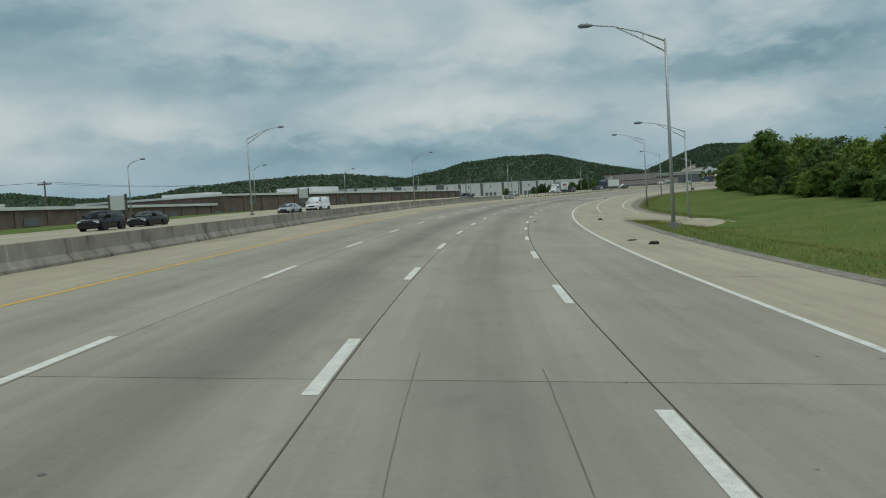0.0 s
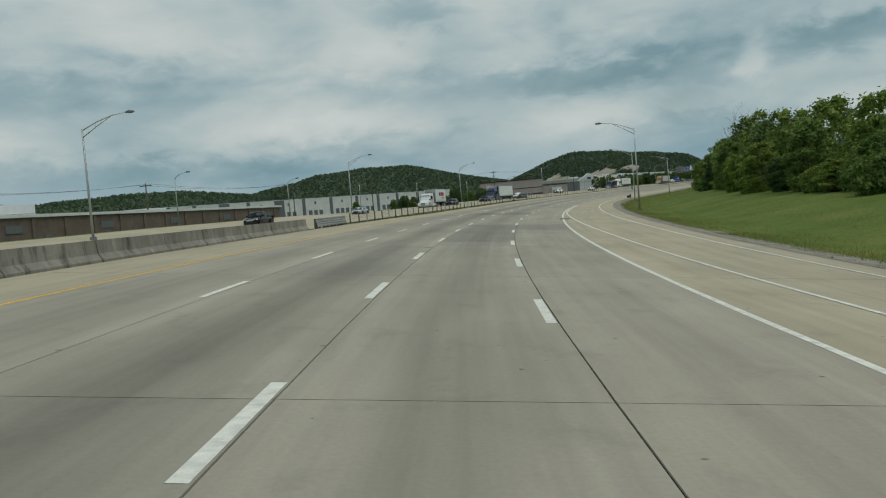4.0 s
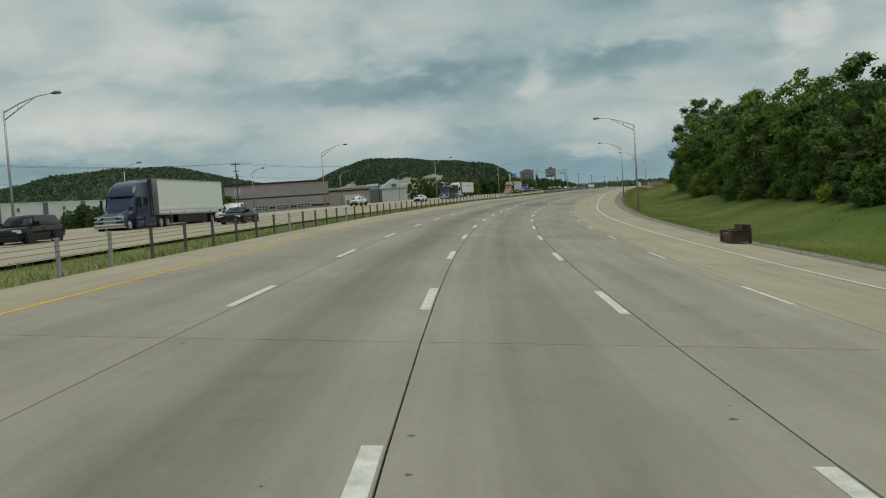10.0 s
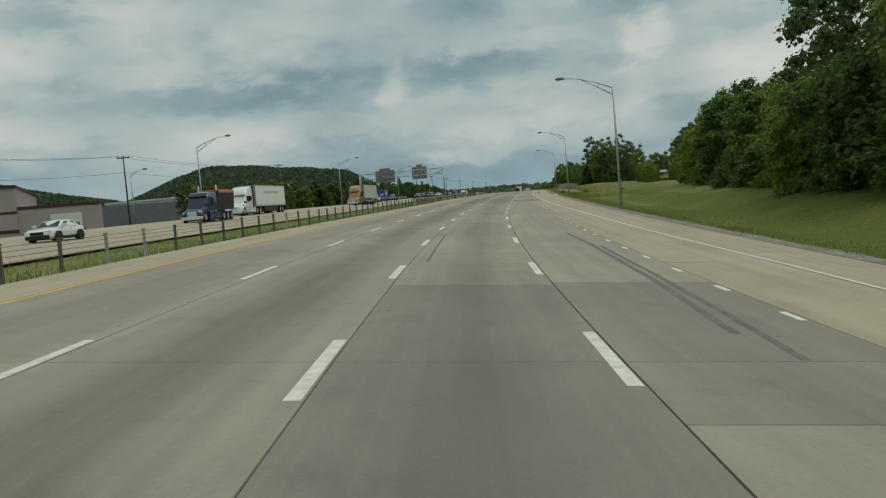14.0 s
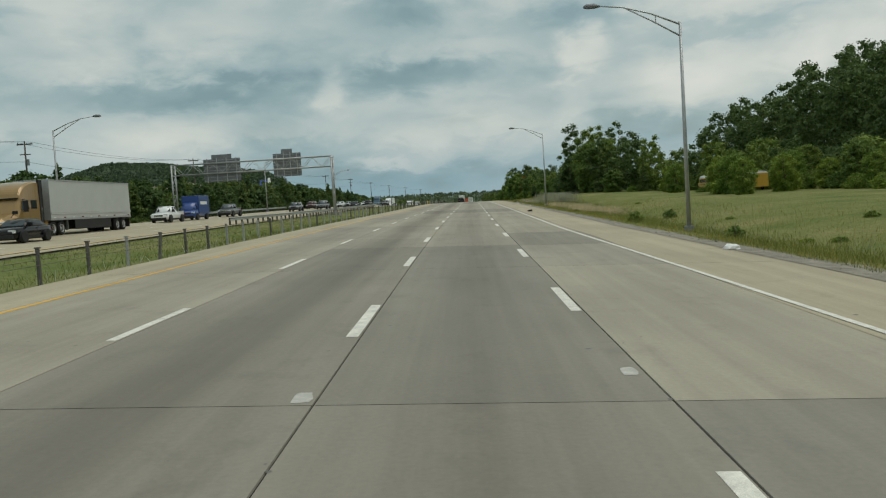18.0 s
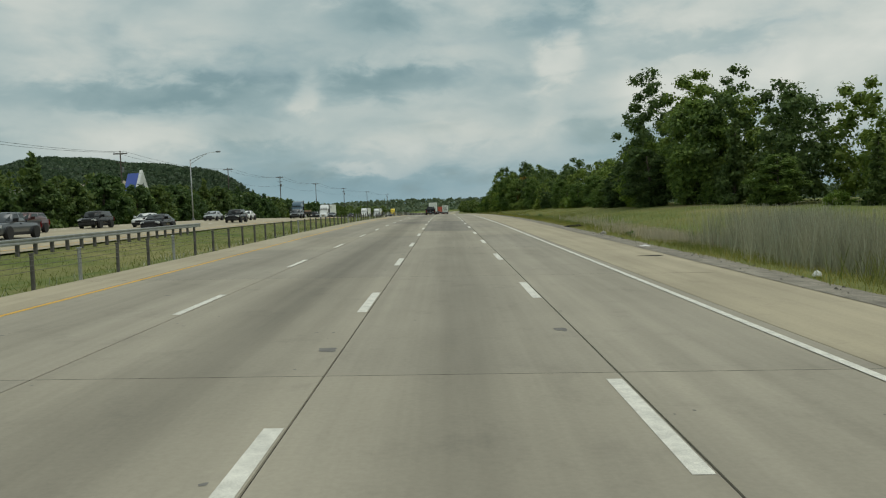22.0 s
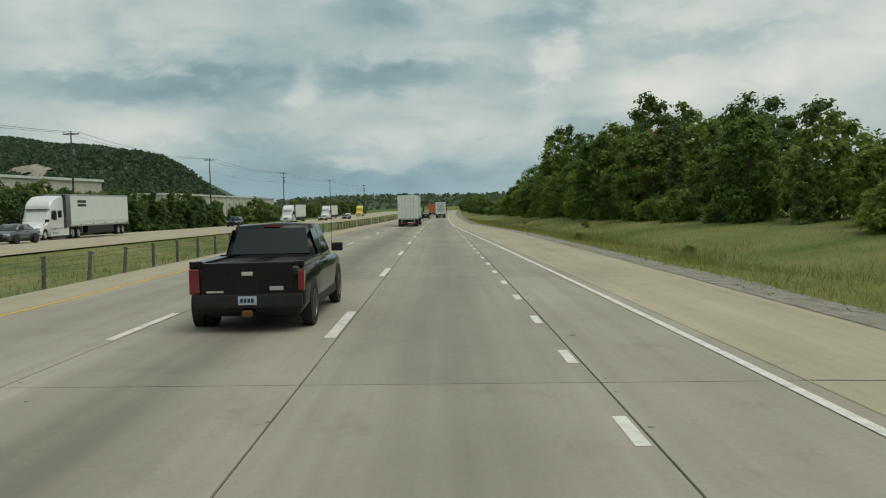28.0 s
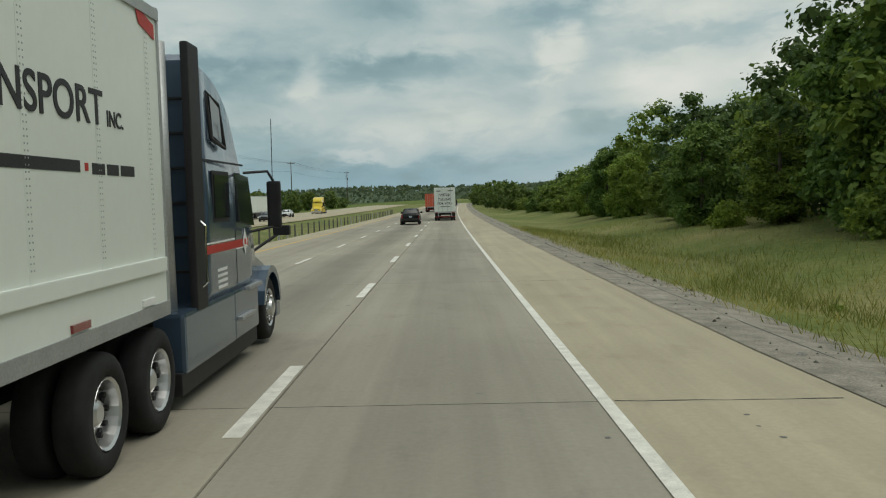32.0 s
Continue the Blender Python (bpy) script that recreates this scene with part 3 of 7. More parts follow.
# ---- lamps, poles, barriers ----
def make_street_lamp(height=11.0, reach=4.15, rise=1.05):
    """A galvanised mast with a truss arm that reaches over the lanes (towards -x)."""
    lamp = thing("street_lamp", "tall galvanised street lamp with a truss arm on the verge", "street lamp", group="highway street lamps")
    part("base", box(-0.22, 0.22, -0.22, 0.22, 0, 0.35, bevel=0.04), M["dark_steel"], lamp)
    part("mast", tube([(0, 0, 0.3), (0, 0, height * 0.5), (0, 0, height)], [0.125, 0.10, 0.07], 10), M["steel"], lamp, smooth=True)
    part("upper_arm", tube([(0, 0, height - 0.15), (-reach * 0.35, 0, height + rise * 0.46), (-reach * 0.7, 0, height + rise * 0.86), (-reach, 0, height + rise)], [0.05, 0.045, 0.04, 0.035], 6), M["steel"], lamp, smooth=True)
    part("lower_arm", tube([(0, 0, height - 0.75), (-reach * 0.35, 0, height + rise * 0.12), (-reach * 0.66, 0, height + rise * 0.78)], [0.045, 0.04, 0.03], 6), M["steel"], lamp, smooth=True)
    part("strut", tube([(-reach * 0.3, 0, height - 0.02), (-reach * 0.3, 0, height + rise * 0.36)], 0.025, 6), M["steel"], lamp)
    head = tube([(-reach + 0.05, 0, height + rise), (-reach - 0.25, 0, height + rise + 0.02), (-reach - 0.65, 0, height + rise + 0.01), (-reach - 0.8, 0, height + rise - 0.01)], [0.05, 0.14, 0.13, 0.05], 8)
    part("lamp_head", head, M["dark_steel"], lamp, "grey cobra-head lantern", smooth=True)
    return lamp


def place_lamps():
    base = make_street_lamp()
    first = True
    for s in RIGHT_LAMPS:
        m = stand(s, lerp(s, RIGHT_LAMP_D), 0, lerp(s, [(53, 0.35), (91, -2.4), (142, -0.5), (231, -0.45), (312, -0.6), (481, -0.3), (652, -0.4), (1000, -0.3)]))
        if first:
            base.matrix_basis = m
            first = False
        else:
            copy_thing(base, m)
    left = make_street_lamp(9.7, 4.1)
    left["label"] = "tall galvanised street lamp beyond the far carriageway"
    for i, s in enumerate(LEFT_LAMPS):
        m = stand(s, lerp(s, LEFT_LAMP_D), 180, -0.05)
        if i == 0:
            left.matrix_basis = m
        else:
            copy_thing(left, m)


# ---- trees ----
def leaf_cloud(rng, blobs, count, size, flat=0.6):
    """Leaf clumps: small bent quads strewn in a shell of each blob (centre, radii)."""
    vol = np.array([b[1][0] * b[1][1] + b[1][2] * b[1][0] for b in blobs])
    pick = rng.choice(len(blobs), count, p=vol / vol.sum())
    c = np.array([b[0] for b in blobs])[pick]
    rad = np.array([b[1] for b in blobs])[pick]
    d = rng.normal(size=(count, 3))
    d /= np.linalg.norm(d, axis=1)[:, None]
    r = rng.uniform(0.05, 1.0, count) ** 0.38 * (1 + 0.13 * rng.normal(size=count))
    pos = c + d * rad * r[:, None]
    nrm = d * 0.8 + rng.normal(size=(count, 3)) * 0.5 + np.array([0, 0, 0.55])
    nrm /= np.linalg.norm(nrm, axis=1)[:, None]
    a = np.cross(nrm, rng.normal(size=(count, 3)))
    a /= np.linalg.norm(a, axis=1)[:, None]
    b = np.cross(nrm, a)
    inner = np.where(r < 0.62, 1.9, 1.0)
    sz = (size * rng.uniform(0.55, 1.3, count) * inner)[:, None]
    a, b = a * sz, b * sz * rng.uniform(0.5, 1.0, count)[:, None]
    droop = nrm * sz * 0.25
    v = np.stack([pos - a - droop, pos - b * 0.9, pos + a * 1.1 - droop, pos + b], 1).reshape(-1, 3)
    f = np.arange(count * 4).reshape(-1, 4)
    return v, f


def make_tree(seed, height, spread, mat, leaves=2600, size=0.30, trunk_frac=0.28, label="", conical=False, name="tree"):
    rng = np.random.default_rng(seed)
    tree = thing(name, label, "tree", group="roadside trees")
    r0 = height * 0.014 + 0.05
    lean = rng.normal(size=2) * height * 0.02
    trunk = tube([(0, 0, -0.3), (lean[0] * 0.3, lean[1] * 0.3, height * 0.3), (lean[0] * 0.7, lean[1] * 0.7, height * 0.6), (lean[0], lean[1], height * 0.9)], [r0 * 1.25, r0, r0 * 0.6, r0 * 0.15], 7)
    blobs = []
    count = 40 if not conical else 26
    for k in range(count):
        u = (k + 0.5) / count
        if conical:
            reach = spread * (1.02 - u) * rng.uniform(0.3, 0.95)
            rad = spread * (0.42 * (1.05 - u) + 0.10)
        else:
            envelope = spread * math.sin(math.pi * (0.13 + 0.80 * u)) ** 0.65
            rad = spread * rng.uniform(0.22, 0.40) * (1.1 - 0.35 * u)
            reach = max(0.0, envelope - rad * 0.6) * rng.uniform(0.45, 1.0)
        z = height * trunk_frac + (height * (1 - trunk_frac) - rad * 0.8) * u
        ang = 2.4 * k + rng.uniform(-0.5, 0.5)
        c = (lean[0] * u + reach * math.cos(ang), lean[1] * u + reach * math.sin(ang), z)
        blobs.append((c, (rad, rad, rad * rng.uniform(0.55, 0.85))))
        if k % 3 == 0:
            zb = z - reach * 0.6
            if zb > height * 0.12:
                tube([(lean[0] * zb / height, lean[1] * zb / height, zb), ((c[0] + lean[0] * u) * 0.55, (c[1] + lean[1] * u) * 0.55, (zb + z) * 0.5), c], [r0 * 0.38, r0 * 0.24, r0 * 0.07], 5, trunk)
    part("trunk", trunk, M["bark"], tree, smooth=True)
    v, f = leaf_cloud(rng, blobs, leaves, size)
    me = bpy.data.meshes.new("crown")
    me.vertices.add(len(v))
    me.vertices.foreach_set("co", v.astype(np.float32).ravel())
    me.loops.add(len(v))
    me.loops.foreach_set("vertex_index", f.astype(np.int32).ravel())
    me.polygons.add(len(f))
    me.polygons.foreach_set("loop_start", np.arange(0, len(v), 4, dtype=np.int32))
    me.update(calc_edges=True)
    part("crown", me, mat, tree)
    return tree


def leaf_mesh(name, v, mat):
    n = len(v) // 4
    me = bpy.data.meshes.new(name)
    me.vertices.add(len(v))
    me.vertices.foreach_set("co", np.asarray(v, dtype=np.float32).ravel())
    me.loops.add(len(v))
    me.loops.foreach_set("vertex_index", np.arange(len(v), dtype=np.int32))
    me.polygons.add(n)
    me.polygons.foreach_set("loop_start", np.arange(0, len(v), 4, dtype=np.int32))
    me.update(calc_edges=True)
    me.materials.append(mat)
    return me


class Woods:
    """Crowns of the trees behind the wood's edge, gathered into one mesh."""
    def __init__(self):
        self.bits = []

    def add(self, seed, m, height, spread, leaves=1500, size=0.40):
        rng = np.random.default_rng(seed)
        blobs = []
        for k in range(22):
            u = (k + 0.5) / 22
            rad = spread * rng.uniform(0.26, 0.44) * (1.1 - 0.35 * u)
            reach = max(0.0, spread * math.sin(math.pi * (0.13 + 0.80 * u)) ** 0.65 - rad * 0.6) * rng.uniform(0.45, 1.0)
            blobs.append(((reach * math.cos(2.4 * k), reach * math.sin(2.4 * k), height * 0.1 + (height * 0.9 - rad * 0.8) * u), (rad, rad, rad * 0.75)))
        v, f = leaf_cloud(rng, blobs, leaves, size)
        mm = np.array(m)
        self.bits.append(v @ mm[:3, :3].T + mm[:3, 3])

    def finish(self, label, mat):
        o = new("woods", leaf_mesh("woods", np.concatenate(self.bits), mat))
        tagged(o, label, "woods", kind="stuff")


def make_bare_tree(seed, height, label):
    rng = np.random.default_rng(seed)
    tree = thing("bare_tree", label, "dead tree")
    bm = bmesh.new()

    def branch(p, d, length, r, depth):
        q = p + d * length * 0.5 + Vector(rng.normal(size=3)) * length * 0.05
        e = p + d * length
        tube([p, q, e], [r, r * 0.75, r * 0.45], 5, bm, closed=False)
        if depth == 0:
            return
        for _ in range(3):
            nd = (d + Vector(rng.normal(size=3)) * 0.55 + Vector((0, 0, 0.15))).normalized()
            branch(p + d * length * rng.uniform(0.5, 1.0), nd, length * rng.uniform(0.5, 0.75), r * 0.5, depth - 1)

    branch(Vector((0, 0, -0.3)), Vector((0.03, 0, 1)).normalized(), height * 0.5, height * 0.014, 4)
    part("trunk", bm, M["dead_bark"], tree)
    return tree
RIGHT_LAMPS = [52.8, 91.0, 142.2, 231.0, 312.4, 397.2, 481.4, 566.6, 650.2]
RIGHT_LAMP_D = [(52, 12.0), (91, 18.9), (142, 17.4), (231, 16.8), (312, 15.1), (397, 15.4), (481, 13.6), (650, 13.1)]
LEFT_LAMPS = [103.8, 184.6, 272.9, 351.7, 434.6, 517.9, 604.0, 690.0, 775.9]
LEFT_LAMP_D = [(104, -32.2), (185, -33.2), (273, -36.6), (435, -37.7), (518, -38.3), (776, -38.5)]
place_lamps()


def make_frontage_lamps():
    """Slimmer lamps with one curved arm along the frontage road."""
    lamp = thing("street_lamp", "slim grey street lamp with a curved arm by the frontage road", "street lamp", group="frontage street lamps")
    part("base", box(-0.16, 0.16, -0.16, 0.16, -0.1, 0.25, bevel=0.03), M["dark_steel"], lamp)
    part("mast", tube([(0, 0, 0.2), (0, 0, 4), (0, 0, 7.0)], [0.10, 0.08, 0.06], 8), M["steel"], lamp, smooth=True)
    part("arm", tube([(0, 0, 7.0), (0.25, 0, 7.35), (0.9, 0, 7.72), (1.9, 0, 7.95)], [0.05, 0.05, 0.045, 0.04], 6), M["steel"], lamp, smooth=True)
    part("lamp_head", tube([(1.85, 0, 7.95), (2.1, 0, 7.98), (2.5, 0, 7.98), (2.62, 0, 7.95)], [0.05, 0.13, 0.12, 0.05], 8), M["dark_steel"], lamp, "grey cobra-head lantern", smooth=True)
    for k, s in enumerate((70.0, 108.0, 146.0, 188.0, 235.0, 276.0, 314.0, 353.0, 394.0, 434.0, 479.0, 524.0)):
        m = stand(s, -51.0, 0, -0.3)
        if k:
            copy_thing(lamp, m)
        else:
            lamp.matrix_basis = m


make_frontage_lamps()


def plant_right():
    kinds = [
        make_tree(1, 16, 5.2, M["leaf"], 12000, 0.19, 0.12, "tall leafy broadleaf tree at the wood's edge"),
        make_tree(2, 13, 5.0, M["leaf"], 11500, 0.185, 0.05, "full green broadleaf tree at the wood's edge"),
        make_tree(3, 14, 4.4, M["leaf_dark"], 11000, 0.185, 0.06, "dark green tree at the wood's edge"),
        make_tree(4, 9, 3.8, M["leaf_light"], 7500, 0.15, 0.03, "young yellow-green tree before the wood"),
        make_tree(5, 12, 2.8, M["leaf_dark"], 5200, 0.19, 0.04, "slender dark cedar among the trees", conical=True),
        make_tree(6, 4.5, 3.2, M["leaf"], 4200, 0.13, 0.0, "low leafy bush under the trees", name="bush"),
        make_tree(7, 15, 4.8, M["leaf"], 12000, 0.19, 0.1, "tall broadleaf tree with an uneven crown"),
        make_tree(8, 3.6, 2.8, M["leaf_light"], 3600, 0.12, 0.0, "low yellow-green bush under the trees", name="bush"),
    ]
    heights = (16, 13, 14, 9, 12, 4.5, 15, 3.6)
    used = set()
    rng = random.Random(11)
    back, dark = Woods(), Woods()

    def put(k, m, sc, tall=1.0):
        if k in used:
            copy_thing(kinds[k], m @ Matrix.Diagonal((sc, sc, sc * tall, 1)))
        else:
            kinds[k].matrix_basis = m @ Matrix.Diagonal((sc, sc, sc * tall, 1))
            used.add(k)

    def spot_at(s, d):
        return stand(s, d, rng.uniform(0, 360), ground_lift(s, d) - 0.5)

    s, last = 70.0, -1
    while s < 1120:
        edge, high = lerp(s, WOOD_EDGE), lerp(s, WOOD_HEIGHT)
        k = rng.choice([c for c in ((0, 1, 1, 2, 6, 6, 3, 4) if not 575 < s < 690 else (1, 3, 3, 1, 4)) if c != last])
        last = k
        d = edge + rng.uniform(-0.8, 2.2)
        goal = 12.5 * high * rng.uniform(0.82, 1.12) * (0.72 if k == 3 else 1.0)
        sc = goal / heights[k]
        put(k, spot_at(s, d), max(sc, 0.72) if k != 4 else sc, min(1.0, sc / max(sc, 0.72)) if k != 4 else 1.0)
        for row in (0.25, 1, 2) if high > 1.15 else (1, 2) if high > 0.85 else (1,):
            q = edge + row * 5.5 + rng.uniform(-1.5, 1.5)
            (dark if rng.random() < 0.45 else back).add(int(s * 7 + row * 4), spot_at(s + rng.uniform(2, 6), q), 12.5 * high * rng.uniform(0.85, 1.15), 4.6, 2700, 0.22)
        if rng.random() < 0.6:
            d = edge + rng.uniform(-1.2, 0.8)
            put(rng.choice([5, 5, 7]), spot_at(s + 4, d), rng.uniform(0.6, 1.0), rng.uniform(0.8, 1.2))
        s += rng.uniform(7.6, 10.4)
    # young trees that stand before the parked buses
    for s, d in ((652, 40.5), (638, 44), (646, 48), (688, 41.5), (703, 44), (633, 37), (641, 38), (648, 38.5), (657, 41)):
        put(3, spot_at(s, d), rng.uniform(0.7, 0.85))
    for s, d in ((661, 43), (669, 43.6), (676, 43.2)):
        put(7, spot_at(s, d), rng.uniform(0.5, 0.65), 0.75)
    # darker trees on the rise behind
    for s in np.arange(548, 752, 7.5):
        for d in (64, 74, 86):
            dark.add(int(s) * 3 + d, spot_at(float(s) + rng.uniform(-3, 3), d + rng.uniform(-3, 3)), rng.uniform(15, 19.5), 5.2, 1900, 0.27)
    back.finish("dense green broadleaf wood behind its edge trees", M["leaf"])
    dark.finish("darker green wood behind its edge trees", M["leaf_dark"])


WOOD_EDGE = [(60, 40), (200, 34), (330, 30), (430, 27), (490, 28), (545, 32), (585, 48), (640, 50), (700, 51), (726, 36), (760, 30), (860, 27), (1000, 20), (1150, 18)]
WOOD_HEIGHT = [(60, 0.6), (100, 0.62), (125, 0.72), (150, 0.78), (170, 0.84), (240, 0.82), (253, 0.85), (262, 0.98), (275, 0.98), (300, 0.85), (320, 0.7), (332, 0.6), (340, 0.72), (350, 0.85), (363, 0.88), (372, 1.04), (395, 1.04), (427, 1.0), (436, 0.95), (445, 1.12), (456, 1.3), (464, 1.48), (474, 1.48), (479, 0.88), (486, 0.84), (505, 0.98), (530, 1.12), (550, 1.1), (572, 0.78), (590, 0.6), (660, 0.62), (700, 0.8), (718, 0.88), (738, 1.25), (748, 1.42), (757, 1.6), (766, 1.25), (776, 0.98), (786, 0.74), (795, 0.65), (812, 0.75), (830, 0.88), (860, 0.78), (872, 0.75), (885, 0.87), (905, 1.05), (918, 1.16), (935, 1.12), (952, 1.02), (963, 1.2), (975, 1.25), (983, 0.95), (1002, 0.88), (1013, 1.0), (1026, 0.76), (1057, 0.68), (1083, 0.5), (1150, 0.5)]
plant_right()


def plant_rest():
    cedar = make_tree(21, 6.5, 1.9, M["leaf_dark"], 2400, 0.19, 0.02, "dark green cedar in the row beyond the far carriageway", conical=True, name="cedar_tree")
    low = make_tree(22, 5.5, 2.8, M["leaf_dark"], 3000, 0.2, 0.03, "dark leafy tree in the row beyond the far carriageway")
    young = make_tree(23, 5.0, 2.2, M["leaf"], 2600, 0.18, 0.03, "green leafy tree in the row beyond the far carriageway")
    rust = make_tree(24, 11.0, 2.6, M["leaf_rust"], 3600, 0.2, 0.2, "tree turning rust-orange at the wood's edge")
    rust.matrix_basis = stand(912, 26.5, 0, 0.3)
    rng = random.Random(9)
    hedge = Woods()
    kinds, used = [cedar, low, young], set()

    def put(k, m, sc):
        if k in used:
            copy_thing(kinds[k], m @ Matrix.Diagonal((sc, sc, sc, 1)))
        else:
            kinds[k].matrix_basis = m
            used.add(k)

    for s in np.arange(560, 1010, 4.9):
        for row in range(2):
            d = -46 - row * 5 + rng.uniform(-1.5, 1.5) - lerp(s, [(560, 6), (640, 0), (1000, 0)])
            if row:
                hedge.add(int(s) + 5000, stand(float(s), d, rng.uniform(0, 360), -0.5), rng.uniform(6.0, 8.5), 2.9, 900, 0.27)
                continue
            put(rng.choice([0, 0, 1, 1, 2]), stand(float(s) + rng.uniform(-2, 2), d, rng.uniform(0, 360), -0.5), rng.uniform(0.9, 1.4) * lerp(s, [(560, 0.85), (640, 1.0), (760, 1.05), (860, 1.0), (1000, 0.9)]))
    for s in np.arange(1000, 1300, 13.0):
        d = -52 + rng.uniform(-4, 4)
        hedge.add(int(s) + 7000, stand(float(s), d, rng.uniform(0, 360), -0.5), rng.uniform(5, 8), 4.0, 700, 0.36)
    # the clump between the white warehouse and the mauve hall
    for k, (x, y, sc) in enumerate(((52, 556, 1.25), (56, 545, 1.4), (60, 535, 1.2), (66, 524, 1.45), (71, 514, 1.3), (76, 504, 1.5), (81, 495, 1.35), (85, 487, 1.3), (88, 481, 1.1), (24.5, 388.6, 0.8))):
        m = Matrix.Translation((x, y, 3.2)) @ Matrix.Rotation(rng.uniform(0, 6), 4, "Z")
        put(1 if k % 3 else 2, m, sc)
    for x, y, sc in ((-150, 330, 1.7), (-83.3, 394.0, 2.3)):
        put(0, Matrix.Translation((x, y, 0.5)), sc)
    # the road's far end closes in trees
    for s in np.arange(1120, 1330, 15):
        hedge.add(int(s) + 9000, stand(float(s), 14 + rng.uniform(0, 8) - (s - 1120) * 0.03, 0, -0.4), rng.uniform(6, 9), 4.0, 700, 0.36)
    hedge.finish("dark green trees closing the view beyond the far carriageway", M["leaf_dark"])
    for s, d, hgt in ((300, 36, 16), (262, 38, 13), (76, 52, 13), (90, 50, 12), (232, 40, 12), (966, 23.5, 9), (447, 33, 12)):
        b = make_bare_tree(int(s), hgt, "bare grey dead tree standing out of the wood")
        b.matrix_basis = stand(s, d, s, 0.2)


plant_rest()


# ---- vehicles ----
M["glass"] = node_mat("tinted_glass", 0.06, 0.0, 0.6)[0]
M["glass"].node_tree.nodes["Principled BSDF"].inputs["Base Color"].default_value = (0.018, 0.022, 0.024, 1)
M["tyre"] = weathered("tyre_rubber", (0.014, 0.014, 0.014), 0.85, scale=6, spread=0.3)
M["alloy"] = weathered("bright_alloy", (0.62, 0.62, 0.62), 0.28, 0.85, scale=6, spread=0.1, bumpy=0)
M["chrome"] = weathered("chrome", (0.75, 0.75, 0.75), 0.12, 1.0, scale=6, spread=0.05, bumpy=0)
M["trim"] = weathered("black_plastic_trim", (0.016, 0.016, 0.017), 0.6, scale=5, spread=0.25)
M["tail"] = paint("red_tail_lens", (0.20, 0.008, 0.010), 0.15)
M["head"] = paint("clear_head_lens", (0.7, 0.72, 0.72), 0.1)
M["plate"] = weathered("pale_plate", (0.45, 0.52, 0.6), 0.5, scale=8)
M["white_panel"] = weathered("white_trailer_panel", (0.72, 0.76, 0.71), 0.35, scale=0.35, spread=0.04, bumpy=0.0, spec=0.5, grains=0.012)
M["silver_panel"] = weathered("grey_trailer_panel", (0.48, 0.49, 0.48), 0.4, scale=0.5, spread=0.06, bumpy=0.0, spec=0.5, grains=0.02)
M["black_ink"] = weathered("black_lettering", (0.02, 0.02, 0.022), 0.5, scale=8, spread=0.1)
M["red_ink"] = weathered("red_lettering", (0.45, 0.03, 0.02), 0.5, scale=8, spread=0.1)
M["grey_ink"] = weathered("grey_lettering", (0.15, 0.15, 0.16), 0.5, scale=8, spread=0.1)
M["purple_ink"] = weathered("purple_lettering", (0.08, 0.02, 0.16), 0.5, scale=8, spread=0.1)
M["white_ink"] = weathered("white_lettering", (0.75, 0.75, 0.73), 0.5, scale=8, spread=0.08)
PAINT = {
    "black": paint("black_car_paint", (0.006, 0.006, 0.007), 0.2, 0.0, 0.25), "navy": paint("navy_car_paint", (0.008, 0.011, 0.026), 0.2, 0.0, 0.3),
    "white": paint("white_car_paint", (0.72, 0.73, 0.72)), "silver": paint("silver_car_paint", (0.40, 0.42, 0.43), 0.3, 0.5),
    "grey": paint("grey_car_paint", (0.10, 0.11, 0.12), 0.3, 0.4), "maroon": paint("maroon_car_paint", (0.06, 0.008, 0.010)),
    "yellow": paint("yellow_car_paint", (0.72, 0.42, 0.02)), "blue": paint("blue_truck_paint", (0.02, 0.06, 0.24)), "midnight": paint("midnight_blue_truck_paint", (0.012, 0.026, 0.07)),
    "slate": paint("slate_blue_truck_paint", (0.062, 0.100, 0.150), 0.25, 0.3), "gold": paint("gold_truck_paint", (0.32, 0.20, 0.07), 0.3, 0.3),
    "orange": paint("orange_truck_paint", (0.55, 0.09, 0.03)), "teal": paint("steel_blue_truck_paint", (0.06, 0.12, 0.17)), "lime": paint("yellow_box_paint", (0.75, 0.55, 0.03)),
}
for shade in ("black", "navy"):
    PAINT[shade].node_tree.nodes["Principled BSDF"].inputs["Specular IOR Level"].default_value = 0.2


def lathe(profile, seg=20, caps=True):
    """A body of revolution round the x axis. profile: (x, radius)."""
    bm = bmesh.new()
    rings = []
    for x, r in profile:
        rings.append([bm.verts.new((x, r * math.cos(2 * math.pi * k / seg), r * math.sin(2 * math.pi * k / seg))) for k in range(seg)])
    for a, b in zip(rings, rings[1:]):
        for k in range(seg):
            bm.faces.new((a[k], b[k], b[(k + 1) % seg], a[(k + 1) % seg]))
    if caps:
        bm.faces.new(rings[-1][::-1])
    if caps == "both":
        bm.faces.new(rings[0])
    bmesh.ops.recalc_face_normals(bm, faces=bm.faces[:])
    return bm


WHEELS = {}


